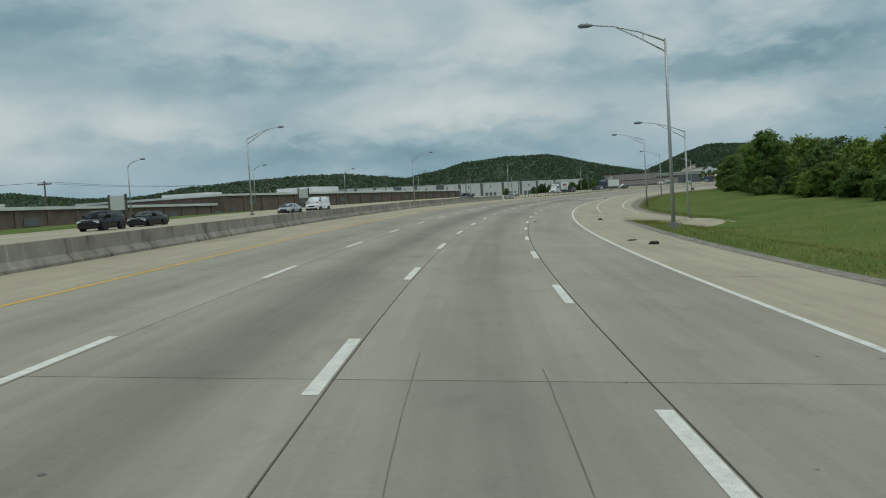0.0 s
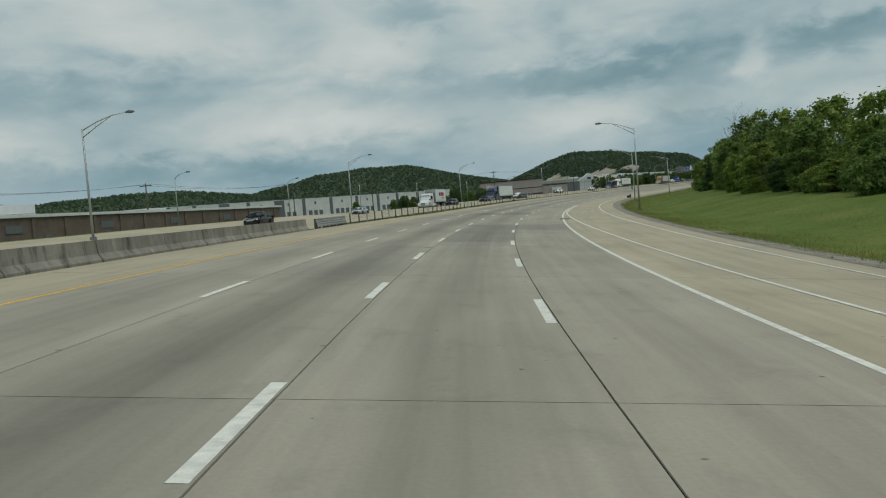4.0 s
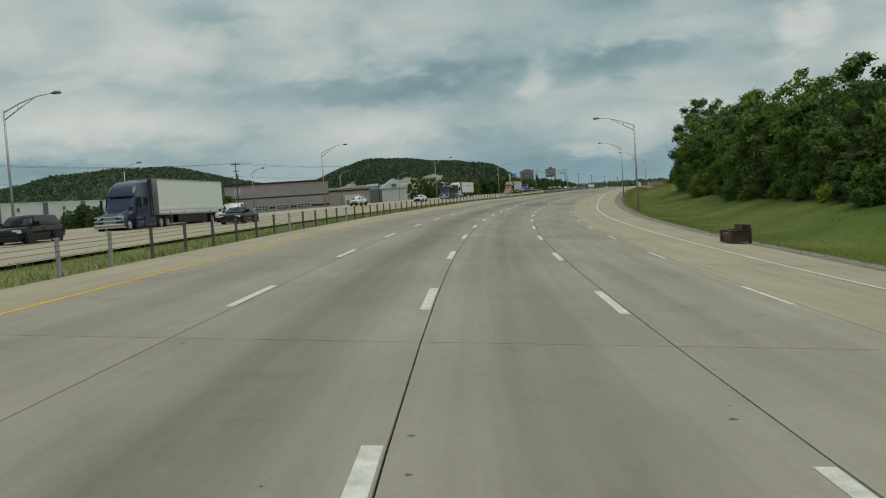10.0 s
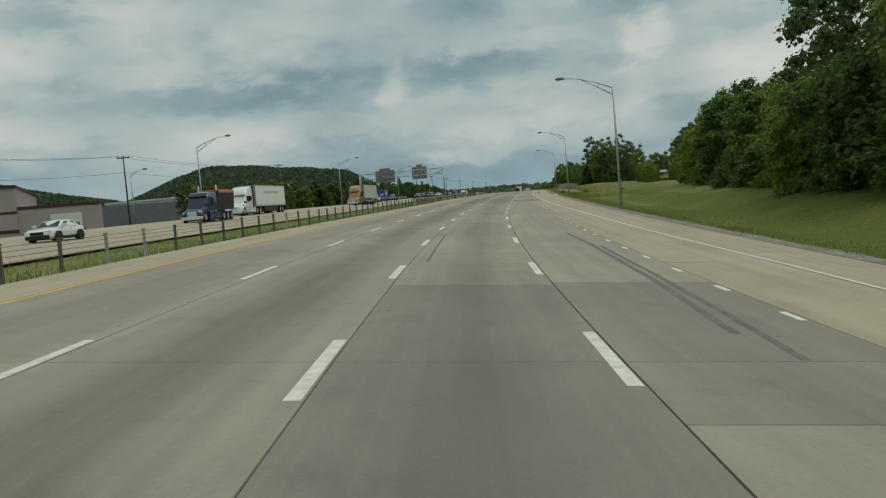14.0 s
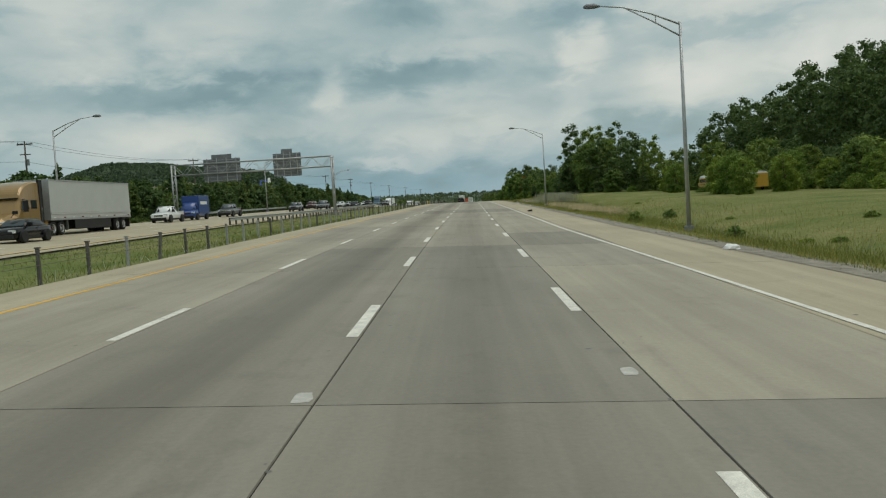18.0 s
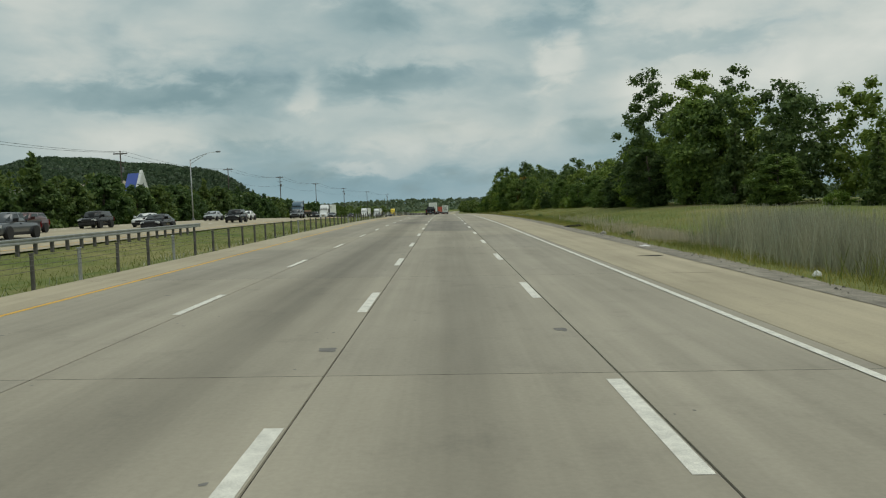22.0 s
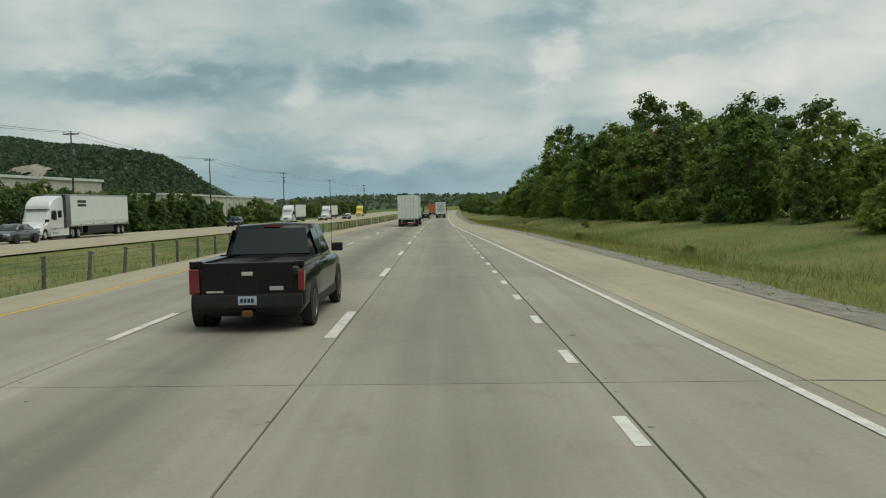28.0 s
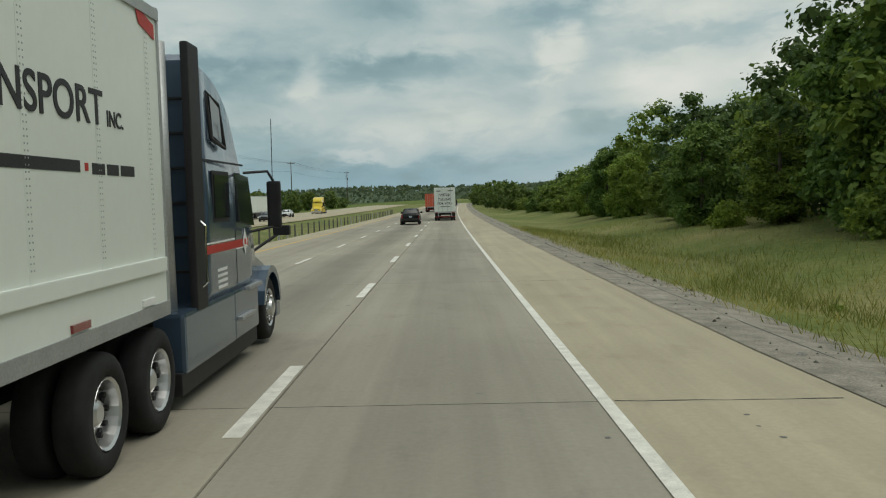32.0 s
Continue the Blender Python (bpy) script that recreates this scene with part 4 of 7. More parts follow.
def add_wheel(parent, x, y, r, w, side, truck=False, steer=False):
    """A wheel with tyre and rim; side: 1 when its face looks to +x."""
    key = (r, w, truck, steer)
    if key not in WHEELS:
        h = w / 2
        tyre = lathe([(-h, r * 0.62), (-h, r * 0.86), (-h * 0.8, r * 0.97), (-h * 0.4, r), (h * 0.4, r), (h * 0.8, r * 0.97), (h, r * 0.86), (h, r * 0.62), (h * 0.3, r * 0.58)], 24, caps=False)
        q = 0.60 * r
        if truck and not steer:
            rim = lathe([(h * 0.9, q), (h * 0.98, q * 0.98), (h * 0.85, q * 0.9), (-h * 0.1, q * 0.82), (-h * 0.12, q * 0.4), (h * 0.35, q * 0.36), (h * 0.5, q * 0.25)], 20)
        elif truck:
            rim = lathe([(h * 0.9, q), (h * 1.0, q * 0.97), (h * 0.75, q * 0.85), (h * 0.95, q * 0.5), (h * 1.35, q * 0.42), (h * 1.5, q * 0.2)], 20)
        else:
            rim = lathe([(h * 0.9, q * 1.06), (h * 1.0, q), (h * 0.55, q * 0.9), (h * 0.75, q * 0.3), (h * 0.9, q * 0.12)], 20)
        meshes = []
        for nm, bm, mat in (("tyre", tyre, M["tyre"]), ("rim", rim, M["alloy"])):
            me = bpy.data.meshes.new(nm)
            bm.to_mesh(me)
            bm.free()
            me.materials.append(mat)
            me.polygons.foreach_set("use_smooth", [nm == "tyre"] * len(me.polygons))
            meshes.append(me)
        if truck:
            bm = bmesh.new()
            for k in range(10):
                a = 2 * math.pi * k / 10
                c = Vector((h * (0.82 if steer else -0.02), q * 0.66 * math.cos(a), q * 0.66 * math.sin(a)))
                tube([c, c + Vector((0.05, 0, 0))], 0.026, 6, bm)
            me = bpy.data.meshes.new("wheel_nut")
            bm.to_mesh(me)
            bm.free()
            me.materials.append(M["chrome"] if steer else M["trim"])
            meshes.append(me)
            bm = bmesh.new()
            for k in range(10):
                a = 2 * math.pi * (k + 0.5) / 10
                c = Vector((h * (0.80 if steer else -0.10), q * 0.74 * math.cos(a), q * 0.74 * math.sin(a)))
                tube([c, c + Vector((0.02, 0, 0))], 0.032, 8, bm)
            me = bpy.data.meshes.new("hand_hole")
            bm.to_mesh(me)
            bm.free()
            me.materials.append(M["trim"])
            meshes.append(me)
        else:
            bm = bmesh.new()
            for k in range(5):
                a = 2 * math.pi * k / 5
                c, t = Vector((0, math.cos(a), math.sin(a))), Vector((0, -math.sin(a), math.cos(a)))
                pts = [c * q * 0.2 - t * 0.03, c * q * 0.95 - t * 0.05, c * q * 0.95 + t * 0.05, c * q * 0.2 + t * 0.03]
                bm.faces.new([bm.verts.new(p + Vector((h * 0.93, 0, 0))) for p in pts])
            me = bpy.data.meshes.new("spoke")
            bm.to_mesh(me)
            bm.free()
            me.materials.append(M["alloy"])
            meshes.append(me)
        WHEELS[key] = meshes
    hub = new("wheel", WHEELS[key][0])
    hub.parent = parent
    hub.matrix_basis = Matrix.Translation((x, y, r)) @ Matrix.Rotation(0 if side > 0 else math.pi, 4, "Z")
    for me in WHEELS[key][1:]:
        o = new(me.name, me)
        o.parent = hub
    return hub


def loft(sections, cap=True):
    """A skin over cross-sections, each a list of points with the same count; left half mirrored."""
    bm = bmesh.new()
    rings = []
    for pts in sections:
        ring = [bm.verts.new(p) for p in pts] + [bm.verts.new((-p[0], p[1], p[2])) for p in reversed(pts)]
        rings.append(ring)
    n = len(rings[0])
    for a, b in zip(rings, rings[1:]):
        for k in range(n):
            bm.faces.new((a[k], a[(k + 1) % n], b[(k + 1) % n], b[k]))
    if cap:
        bm.faces.new(rings[0][::-1])
        bm.faces.new(rings[-1])
    bmesh.ops.remove_doubles(bm, verts=bm.verts[:], dist=0.0005)
    bmesh.ops.recalc_face_normals(bm, faces=bm.faces[:])
    return bm


def quad(points, thick=0.012):
    """A pane through four points, with a little thickness."""
    p = [Vector(q) for q in points]
    n = (p[1] - p[0]).cross(p[2] - p[0]).normalized() * thick
    bm = bmesh.new()
    v = [bm.verts.new(q) for q in p] + [bm.verts.new(q + n) for q in p]
    bm.faces.new(v[:4][::-1])
    bm.faces.new(v[4:])
    k = len(p)
    for i in range(k):
        bm.faces.new((v[i], v[(i + 1) % k], v[k + (i + 1) % k], v[k + i]))
    bmesh.ops.recalc_face_normals(bm, faces=bm.faces[:])
    return bm


CAR = {  # length, half width, height, wheelbase, wheel radius; hood, belt; windscreen foot and head, roof end, rear foot (from the middle)
    "sedan": (4.8, 0.92, 1.45, 2.8, 0.33, 0.92, 0.98, 1.05, 0.35, -1.05, -1.75),
    "suv": (4.7, 0.95, 1.72, 2.75, 0.36, 1.05, 1.12, 1.15, 0.55, -1.85, -2.2),
    "pickup": (5.75, 1.0, 1.86, 3.75, 0.40, 1.10, 1.18, 1.30, 0.75, -0.55, -0.75),
    "van": (5.6, 1.0, 2.25, 3.6, 0.37, 1.15, 1.3, 2.15, 1.3, -2.85, -2.95),
}


def make_car(kind, colour, label, m, category="car", extra=""):
    L, hw, H, wb, r, hood, belt, f0, f1, r1, r0 = CAR[kind]
    body_mat = PAINT[colour]
    car = thing({"suv": "suv_car", "sedan": "sedan_car", "pickup": "pickup_truck", "van": "delivery_van"}[kind], label, category, m, group="traffic")
    y1 = L / 2
    low = 0.24 if kind in ("sedan",) else 0.32

    def sec(y, w, top, base=low):
        return [(w * 0.90, y, base), (w * 0.99, y, base + 0.16), (w, y, base + (top - base) * 0.55), (w * 0.97, y, top - 0.07), (w * 0.90, y, top), (0, y, top + 0.015)]

    rows = [sec(y1, hw * 0.80, hood - 0.28, low + 0.12), sec(y1 - 0.12, hw * 0.93, hood - 0.16), sec(y1 - 0.5, hw, hood - 0.04), sec(f0, hw, belt - 0.04), sec(0, hw, belt), sec(r0 + 0.1, hw, belt)]
    if kind == "sedan":
        rows += [sec(-y1 + 0.25, hw * 0.97, belt - 0.02), sec(-y1 + 0.06, hw * 0.9, belt - 0.12), sec(-y1, hw * 0.84, belt - 0.35, low + 0.1)]
    else:
        rows += [sec(-y1 + 0.12, hw, belt), sec(-y1 + 0.02, hw * 0.96, belt - 0.03), sec(-y1, hw * 0.94, belt - 0.12, low + 0.1)]
    body = loft(rows)
    # wheel arches are cut as dark wells
    part("body", body, body_mat, car, smooth=True)
    cw, rw = hw * 0.93, hw * (0.74 if kind != "van" else 0.86)
    cabin = loft([
        [(cw * 0.99, f0, belt - 0.05), (cw * 0.97, f0, belt - 0.02), (cw * 0.9, f0, belt), (0, f0 + 0.05, belt)],
        [(cw, f1 + (f0 - f1) * 0.3, belt - 0.05), (cw * 0.98, f1 + (f0 - f1) * 0.35, belt + 0.05), (rw * 1.05, f1 + (f0 - f1) * 0.2, H - 0.16), (0, f1 + (f0 - f1) * 0.2, H - 0.12)],
        [(cw, f1 - 0.1, belt - 0.05), (cw, f1 - 0.1, belt + 0.05), (rw, f1 - 0.15, H - 0.045), (0, f1 - 0.15, H - 0.01)],
        [(cw, (f1 + r1) / 2, belt - 0.05), (cw, (f1 + r1) / 2, belt + 0.05), (rw, (f1 + r1) / 2, H - 0.03), (0, (f1 + r1) / 2, H)],
        [(cw, r1, belt - 0.05), (cw, r1, belt + 0.05), (rw * 0.97, r1, H - 0.06), (0, r1, H - 0.025)],
        [(cw * 0.97, r0, belt - 0.05), (cw * 0.96, r0, belt), (cw * 0.9, r0 + 0.02, belt + 0.03), (0, r0 + 0.0, belt + 0.03)],
    ])
    part("roof", cabin, body_mat, car, smooth=True)
    up = H - 0.10
    e = 0.012
    sx = lambda z: cw + (rw - cw) * (z - belt) / (H - 0.05 - belt) + e
    part("windscreen", quad([(-cw * 0.86, f0 - 0.02, belt + 0.05), (cw * 0.86, f0 - 0.02, belt + 0.05), (rw * 0.9, f1 + 0.06, up), (-rw * 0.9, f1 + 0.06, up)], 0.03), M["glass"], car)
    part("rear_window", quad([(cw * 0.84, r0 - 0.02, belt + 0.08), (-cw * 0.84, r0 - 0.02, belt + 0.08), (-rw * 0.9, r1 - 0.04, up), (rw * 0.9, r1 - 0.04, up)], 0.03), M["glass"], car)
    rear = r1 - (0.15 if kind != "suv" else 0.05)
    n = 1 if kind == "van" else 2
    span = [f1 + 0.28, (f1 + rear) / 2 + (0.1 if kind != "pickup" else 0.05), rear]
    if kind == "van":
        span = [f1 + 0.5, f1 - 0.5]
    for side in (1, -1):
        for k in range(n):
            a, b = span[k] - (0.05 if k else 0), span[k + 1] + 0.05
            z0, z1 = belt + 0.06, up - 0.02
            a_top = a - (0.42 if k == 0 and kind != "van" else 0.04)
            b_top = b + (0.22 if k == n - 1 and kind in ("sedan",) else 0.0)
            pts = [(side * sx(z0), a, z0), (side * sx(z0), b, z0), (side * sx(z1), b_top, z1), (side * sx(z1), a_top, z1)]
            if side < 0:
                pts.reverse()
            part("side_window", quad(pts, 0.008), M["glass"], car)
        mir = box(side * hw * 0.98, side * (hw + 0.22), f0 - 0.35, f0 - 0.22, belt + 0.02, belt + 0.2, bevel=0.03)
        bmesh.ops.recalc_face_normals(mir, faces=mir.faces[:])
        part("wing_mirror", mir, M["trim"] if kind == "pickup" else body_mat, car)
        part("headlight", box(side * hw * 0.55, side * hw * 0.93, y1 - 0.22, y1 - 0.04, hood - 0.32, hood - 0.16, bevel=0.02), M["head"], car)
        if kind in ("pickup", "suv"):
            part("tail_light", box(side * hw * 0.87, side * hw * 0.985, -y1 - 0.012, -y1 + 0.14, belt - 0.46, belt - 0.08, bevel=0.03), M["tail"], car)
        else:
            part("tail_light", box(side * hw * 0.5, side * hw * 0.93, -y1 + 0.0, -y1 + 0.12, belt - 0.32, belt - 0.18, bevel=0.02), M["tail"], car)
        part("door_handle", box(side * (hw - 0.02), side * (hw + 0.02), f1 - 0.75, f1 - 0.57, belt - 0.16, belt - 0.12), M["trim"], car)
        part("sill", box(side * (hw * 0.9), side * (hw * 0.995), -wb / 2 + r, wb / 2 - r, low - 0.02, low + 0.14), M["trim"], car)
    part("grille", box(-hw * 0.5, hw * 0.5, y1 - 0.1, y1 + 0.015, hood - 0.42, hood - 0.2, bevel=0.02), M["chrome"] if kind == "pickup" else M["trim"], car)
    part("front_bumper", box(-hw * 0.86, hw * 0.86, y1 - 0.25, y1 + 0.05, low, low + 0.25, bevel=0.05), M["trim"], car)
    part("rear_bumper", box(-hw * 0.95, hw * 0.95, -y1 - 0.08, -y1 + 0.2, low + 0.12, low + 0.36, bevel=0.04), M["trim"] if kind != "sedan" else body_mat, car)
    part("number_plate", box(-0.16, 0.16, -y1 - 0.095, -y1 - 0.07, low + 0.18 if kind != "suv" else belt - 0.35, low + 0.33 if kind != "suv" else belt - 0.2), M["plate"], car)
    part("chassis", box(-hw * 0.8, hw * 0.8, -y1 + 0.3, y1 - 0.3, low - 0.06, low + 0.3), M["trim"], car)
    for y in (wb / 2 + (0.08 if kind != "pickup" else 0.05), -wb / 2):
        for side in (1, -1):
            well = lathe([(-0.16, r * 1.13), (0.03, r * 1.13)], 20, "both")
            bmesh.ops.translate(well, verts=well.verts[:], vec=(side * (hw - 0.02) - (0.02 if side < 0 else 0), y, r + 0.02))
            part("wheel_well", well, M["trim"], car)
            add_wheel(car, side * (hw - 0.10), y, r, 0.23, side)
    if kind == "pickup":
        part("bed_floor", box(-hw * 0.82, hw * 0.82, -y1 + 0.1, r0 - 0.05, belt - 0.02, belt + 0.012), M["trim"], car, "dark open load bed")
        for side in (1, -1):
            part("bed_rail", box(side * hw * 0.80, side * hw * 0.99, -y1 + 0.02, r0, belt - 0.03, belt + 0.06, bevel=0.02), body_mat, car)
        part("tailgate", box(-hw * 0.79, hw * 0.79, -y1 - 0.02, -y1 + 0.07, belt - 0.52, belt + 0.05, bevel=0.02), body_mat, car)
        part("tailgate_handle", box(-0.1, 0.1, -y1 - 0.04, -y1 - 0.018, belt - 0.18, belt - 0.11, bevel=0.01), M["chrome"], car)
        part("brake_light", box(-0.16, 0.16, r1 - 0.03, r1 + 0.05, H - 0.075, H - 0.035), M["tail"], car)
        if extra == "near":
            part("badge", box(0.38, 0.62, -y1 - 0.03, -y1 - 0.018, belt - 0.44, belt - 0.37, bevel=0.005), M["alloy"], car)
            part("script_bar", box(-0.72, -0.42, -y1 - 0.03, -y1 - 0.018, belt - 0.47, belt - 0.435), M["alloy"], car)
            part("tow_hitch", box(-0.08, 0.08, -y1 - 0.2, -y1 + 0.1, low - 0.02, low + 0.08, bevel=0.02), weathered("rusty_hitch", (0.16, 0.07, 0.03), 0.9), car)
            part("aerial", tube([(hw * 0.9, 1.6, belt), (hw * 0.92, 1.55, belt + 0.85)], 0.005, 5), M["trim"], car)
            for k in range(4):
                part("plate_mark", box(-0.12 + k * 0.062, -0.075 + k * 0.062, -y1 - 0.1, -y1 - 0.094, low + 0.22, low + 0.29), M["navy_ink"], car)
    return car


M["navy_ink"] = weathered("navy_plate_ink", (0.02, 0.03, 0.10), 0.6, scale=8)


def write(text, size, mat, parent, m, name="lettering", squeeze=1.0):
    cu = bpy.data.curves.new(name, "FONT")
    cu.body, cu.size, cu.extrude, cu.align_x, cu.offset = text, size, 0.003, "CENTER", 0.012 * size
    ob = new(name, cu)
    dg = bpy.context.evaluated_depsgraph_get()
    me = bpy.data.meshes.new_from_object(ob.evaluated_get(dg))
    bpy.data.objects.remove(ob)
    bpy.data.curves.remove(cu)
    me.materials.clear()
    me.materials.append(mat)
    o = new(name, me)
    o.parent = parent
    o.matrix_basis = m @ Matrix.Diagonal((squeeze, 1, 1, 1))
    return o


SIDE = Matrix.Rotation(math.pi / 2, 4, "Z") @ Matrix.Rotation(math.pi / 2, 4, "X")   # reads along +y, seen from +x
BACK = Matrix.Rotation(math.pi / 2, 4, "X")                                            # reads along +x, seen from -y


def make_trailer(label, m, length=16.1, panel="white_panel", rivets=0, height=4.1, skirts=False, category="trailer"):
    """A box trailer; its front end at y = 0, the rest towards -y."""
    t = thing("box_trailer", label, category, m, group="trailers")
    w, z0 = 1.28, 1.12
    part("box", box(-w, w, -length, 0, z0, height, bevel=0.035), M[panel], t)
    for side in (1, -1):
        part("top_rail", box(side * w, side * (w + 0.02), -length, 0, height - 0.12, height - 0.01), M["steel"], t)
        part("bottom_rail", box(side * (w - 0.02), side * (w + 0.018), -length, -0.02, z0 - 0.02, z0 + 0.12), M["steel"], t)
        part("side_rail", box(side * w, side * (w + 0.035), -length, -0.1, z0 + 0.42, z0 + 0.56, bevel=0.012), M[panel], t)
        k = 0
        y = -0.6
        while y > -length + 0.4:
            mat = M["tail"] if k % 2 else M["white_ink"]
            part("reflector", box(side * w, side * (w + 0.022), y - 0.16, y + 0.16, z0 + 0.14, z0 + 0.2), mat, t)
            y -= 1.5
            k += 1
    if rivets:
        for j in range(rivets):
            y = -0.35 - j * 1.22
            bm = bmesh.new()
            v, f = [], []
            for i in range(46):
                z = z0 + 0.65 + i * (height - z0 - 0.8) / 46
                for dy in (-0.022, 0.022):
                    box(w, w + 0.006, y + dy - 0.006, y + dy + 0.006, z - 0.006, z + 0.006, bm)
            part("rivet_row", bm, M["steel"], t)
            part("panel_seam", box(w, w + 0.003, y - 0.05, y + 0.05, z0 + 0.56, height - 0.12), M[panel], t)
    part("front_post", box(-w - 0.012, w + 0.012, -0.05, 0.012, z0, height + 0.01, bevel=0.01), M["steel"], t)
    for side in (1, -1):
        part("rear_door", box(side * 0.02, side * (w - 0.06), -length - 0.035, -length + 0.02, z0 + 0.08, height - 0.12, bevel=0.012), M[panel], t)
        for x in (0.3, 0.75):
            part("lock_bar", tube([(side * x, -length - 0.06, z0 + 0.05), (side * x, -length - 0.06, height - 0.1)], 0.018, 6), M["steel"], t)
        part("mudflap", box(side * 0.65, side * 1.25, -length + 0.3, -length + 0.32, 0.25, 0.95), M["trim"], t)
        part("tail_light", box(side * 0.85, side * 1.15, -length - 0.05, -length - 0.02, z0 - 0.12, z0 - 0.02), M["tail"], t)
        part("landing_leg", box(side * 0.85, side * 1.0, -3.2, -3.05, 0.35, z0, bevel=0.01), M["dark_steel"], t)
    part("rear_frame", box(-w - 0.01, w + 0.01, -length - 0.03, -length + 0.05, z0 - 0.1, z0 + 0.08), M["steel"], t)
    part("bumper_bar", box(-1.2, 1.2, -length - 0.03, -length + 0.08, 0.5, 0.6, bevel=0.02), M["tail"], t, "red and white striped bumper bar")
    for x in (-0.8, 0.8):
        part("bumper_leg", box(x - 0.05, x + 0.05, -length, -length + 0.08, 0.55, z0 - 0.05), M["steel"], t)
    part("frame", box(-0.6, 0.6, -length + 0.3, -0.6, z0 - 0.28, z0), M["trim"], t)
    for y in (-length + 1.6, -length + 2.9):
        for side in (1, -1):
            add_wheel(t, side * 1.12, y, 0.51, 0.27, side, True)
            add_wheel(t, side * 0.80, y, 0.51, 0.27, side, True)
        part("axle", tube([(-1.0, y, 0.51), (1.0, y, 0.51)], 0.07, 8), M["trim"], t)
    if skirts:
        for side in (1, -1):
            part("side_skirt", box(side * (w - 0.06), side * (w - 0.03), -length + 4.2, -3.8, 0.35, z0), M["trim"], t)
    return t


def make_tractor(colour, label, m, near=False, sleeper=True, bars=False, visor="slate"):
    """A conventional road tractor. y = 0 at the back of the cab; the nose is at +y, the drive axles at -y."""
    mat = PAINT[colour]
    t = thing("semi_truck", label, "truck", m, group="trucks")
    w = 1.25
    H = 3.95 if sleeper else 3.2
    yb = 0.0
    yw, yn = 2.85, 4.5      # windscreen foot, nose
    # cab and sleeper, with the roof fairing sloping to the windscreen
    def sec(y, wl, wt, zt, z0=1.05):
        return [(wl * 0.97, y, z0), (wl, y, z0 + 0.12), (wl, y, 2.1 if zt > 2.4 else zt - 0.3), (wt, y, zt - 0.16), (wt * 0.86, y, zt - 0.03), (0, y, zt)]
    rows = [sec(yb, w, w * 0.97, H), sec(yb + 0.25, w, w * 0.97, H)]
    if sleeper:
        top = lambda y: 2.74 + (H - 2.74) * math.sqrt(max(0.0, 1 - ((y - 0.25) / 2.16) ** 2))
        rows += [sec(y, w, w * (0.97 - 0.045 * y), top(y)) for y in (0.55, 0.85, 1.15, 1.45, 1.7, 1.92, 2.1, 2.24, 2.34)] + [sec(2.41, w * 0.99, w * 0.82, 2.72), sec(yw, w * 0.95, w * 0.82, 1.72)]
    else:
        rows += [sec(1.3, w, w * 0.94, H), sec(2.1, w, w * 0.90, H - 0.1), sec(2.4, w * 0.98, w * 0.84, 2.75), sec(yw, w * 0.95, w * 0.82, 1.72)]
    part("cab", loft(rows), mat, t, smooth=near)
    hood = loft([sec(yw - 0.15, w * 0.93, w * 0.80, 1.72, 0.75), sec(yw + 0.5, w * 0.90, w * 0.74, 1.62, 0.7), sec(yn - 0.35, w * 0.86, w * 0.66, 1.42, 0.6), sec(yn, w * 0.76, w * 0.52, 1.22, 0.6)])
    part("hood", hood, mat, t)
    part("grille", box(-0.5, 0.5, yn - 0.06, yn + 0.03, 0.62, 1.16, bevel=0.03), M["chrome"], t)
    part("bumper", box(-1.2, 1.2, yn - 0.25, yn + 0.12, 0.28, 0.62, bevel=0.06), mat if near else M["chrome"], t)
    if bars:
        for z in (0.55, 0.85, 1.15):
            part("guard_bar", tube([(-1.1, yn + 0.22, z), (1.1, yn + 0.22, z)], 0.04, 6), M["chrome"], t)
    part("windscreen", quad([(-w * 0.74, yw - 0.12, 1.80), (w * 0.74, yw - 0.12, 1.80), (w * 0.72, 2.42, 2.66), (-w * 0.72, 2.42, 2.66)], 0.05), M["glass"], t)
    part("visor", box(-w * 0.8, w * 0.8, 2.34, 2.62, 2.68, 2.76, bevel=0.02), M["trim"], t)
    front = 3.72
    for side in (1, -1):
        x = side * (w + 0.004)
        flip = lambda pts: pts if side > 0 else pts[::-1]
        part("door_window", quad(flip([(x, 1.55, 1.95), (x, 2.55, 1.86), (x * 0.985, 2.34, 2.56), (x * 0.985, 1.55, 2.60)]), 0.01), M["glass"], t)
        if sleeper:
            part("bunk_window", quad(flip([(x, 0.45, 2.02), (x, 1.15, 2.02), (x, 1.15, 2.55), (x, 0.45, 2.55)]), 0.012), M["glass"], t)
            part("bunk_window_frame", box(min(x, x * 0.99), max(x, x * 0.99), 0.40, 1.20, 1.97, 2.60, bevel=0.01), M["trim"], t)
            if near:
                sl = quad(flip([(x * 0.985, 0.52, 3.02), (x * 0.975, 1.05, 2.94), (x * 0.955, 0.98, 3.40), (x * 0.965, 0.52, 3.50)]), 0.02)
                part("upper_window", sl, M["glass"], t)
                for a, b in (((0.48, 2.98), (1.09, 2.90)), ((1.09, 2.90), (1.02, 3.45)), ((1.02, 3.45), (0.48, 3.55)), ((0.48, 3.55), (0.48, 2.98))):
                    xx = lambda z: side * w * (1.0 - 0.045 * max(0, (z - 2.9) / 0.6)) + side * 0.0
                    part("upper_window_frame", tube([(xx(a[1]), a[0], a[1]), (xx(b[1]), b[0], b[1])], 0.022, 6), M["trim"], t)
        # side fairing behind the cab, chassis skirts, steps, fender
        part("side_fairing", box(side * (w - 0.08), side * (w + 0.01), -0.42, 0.02, 1.0, H + 0.05, bevel=0.03), M["trim"], t)
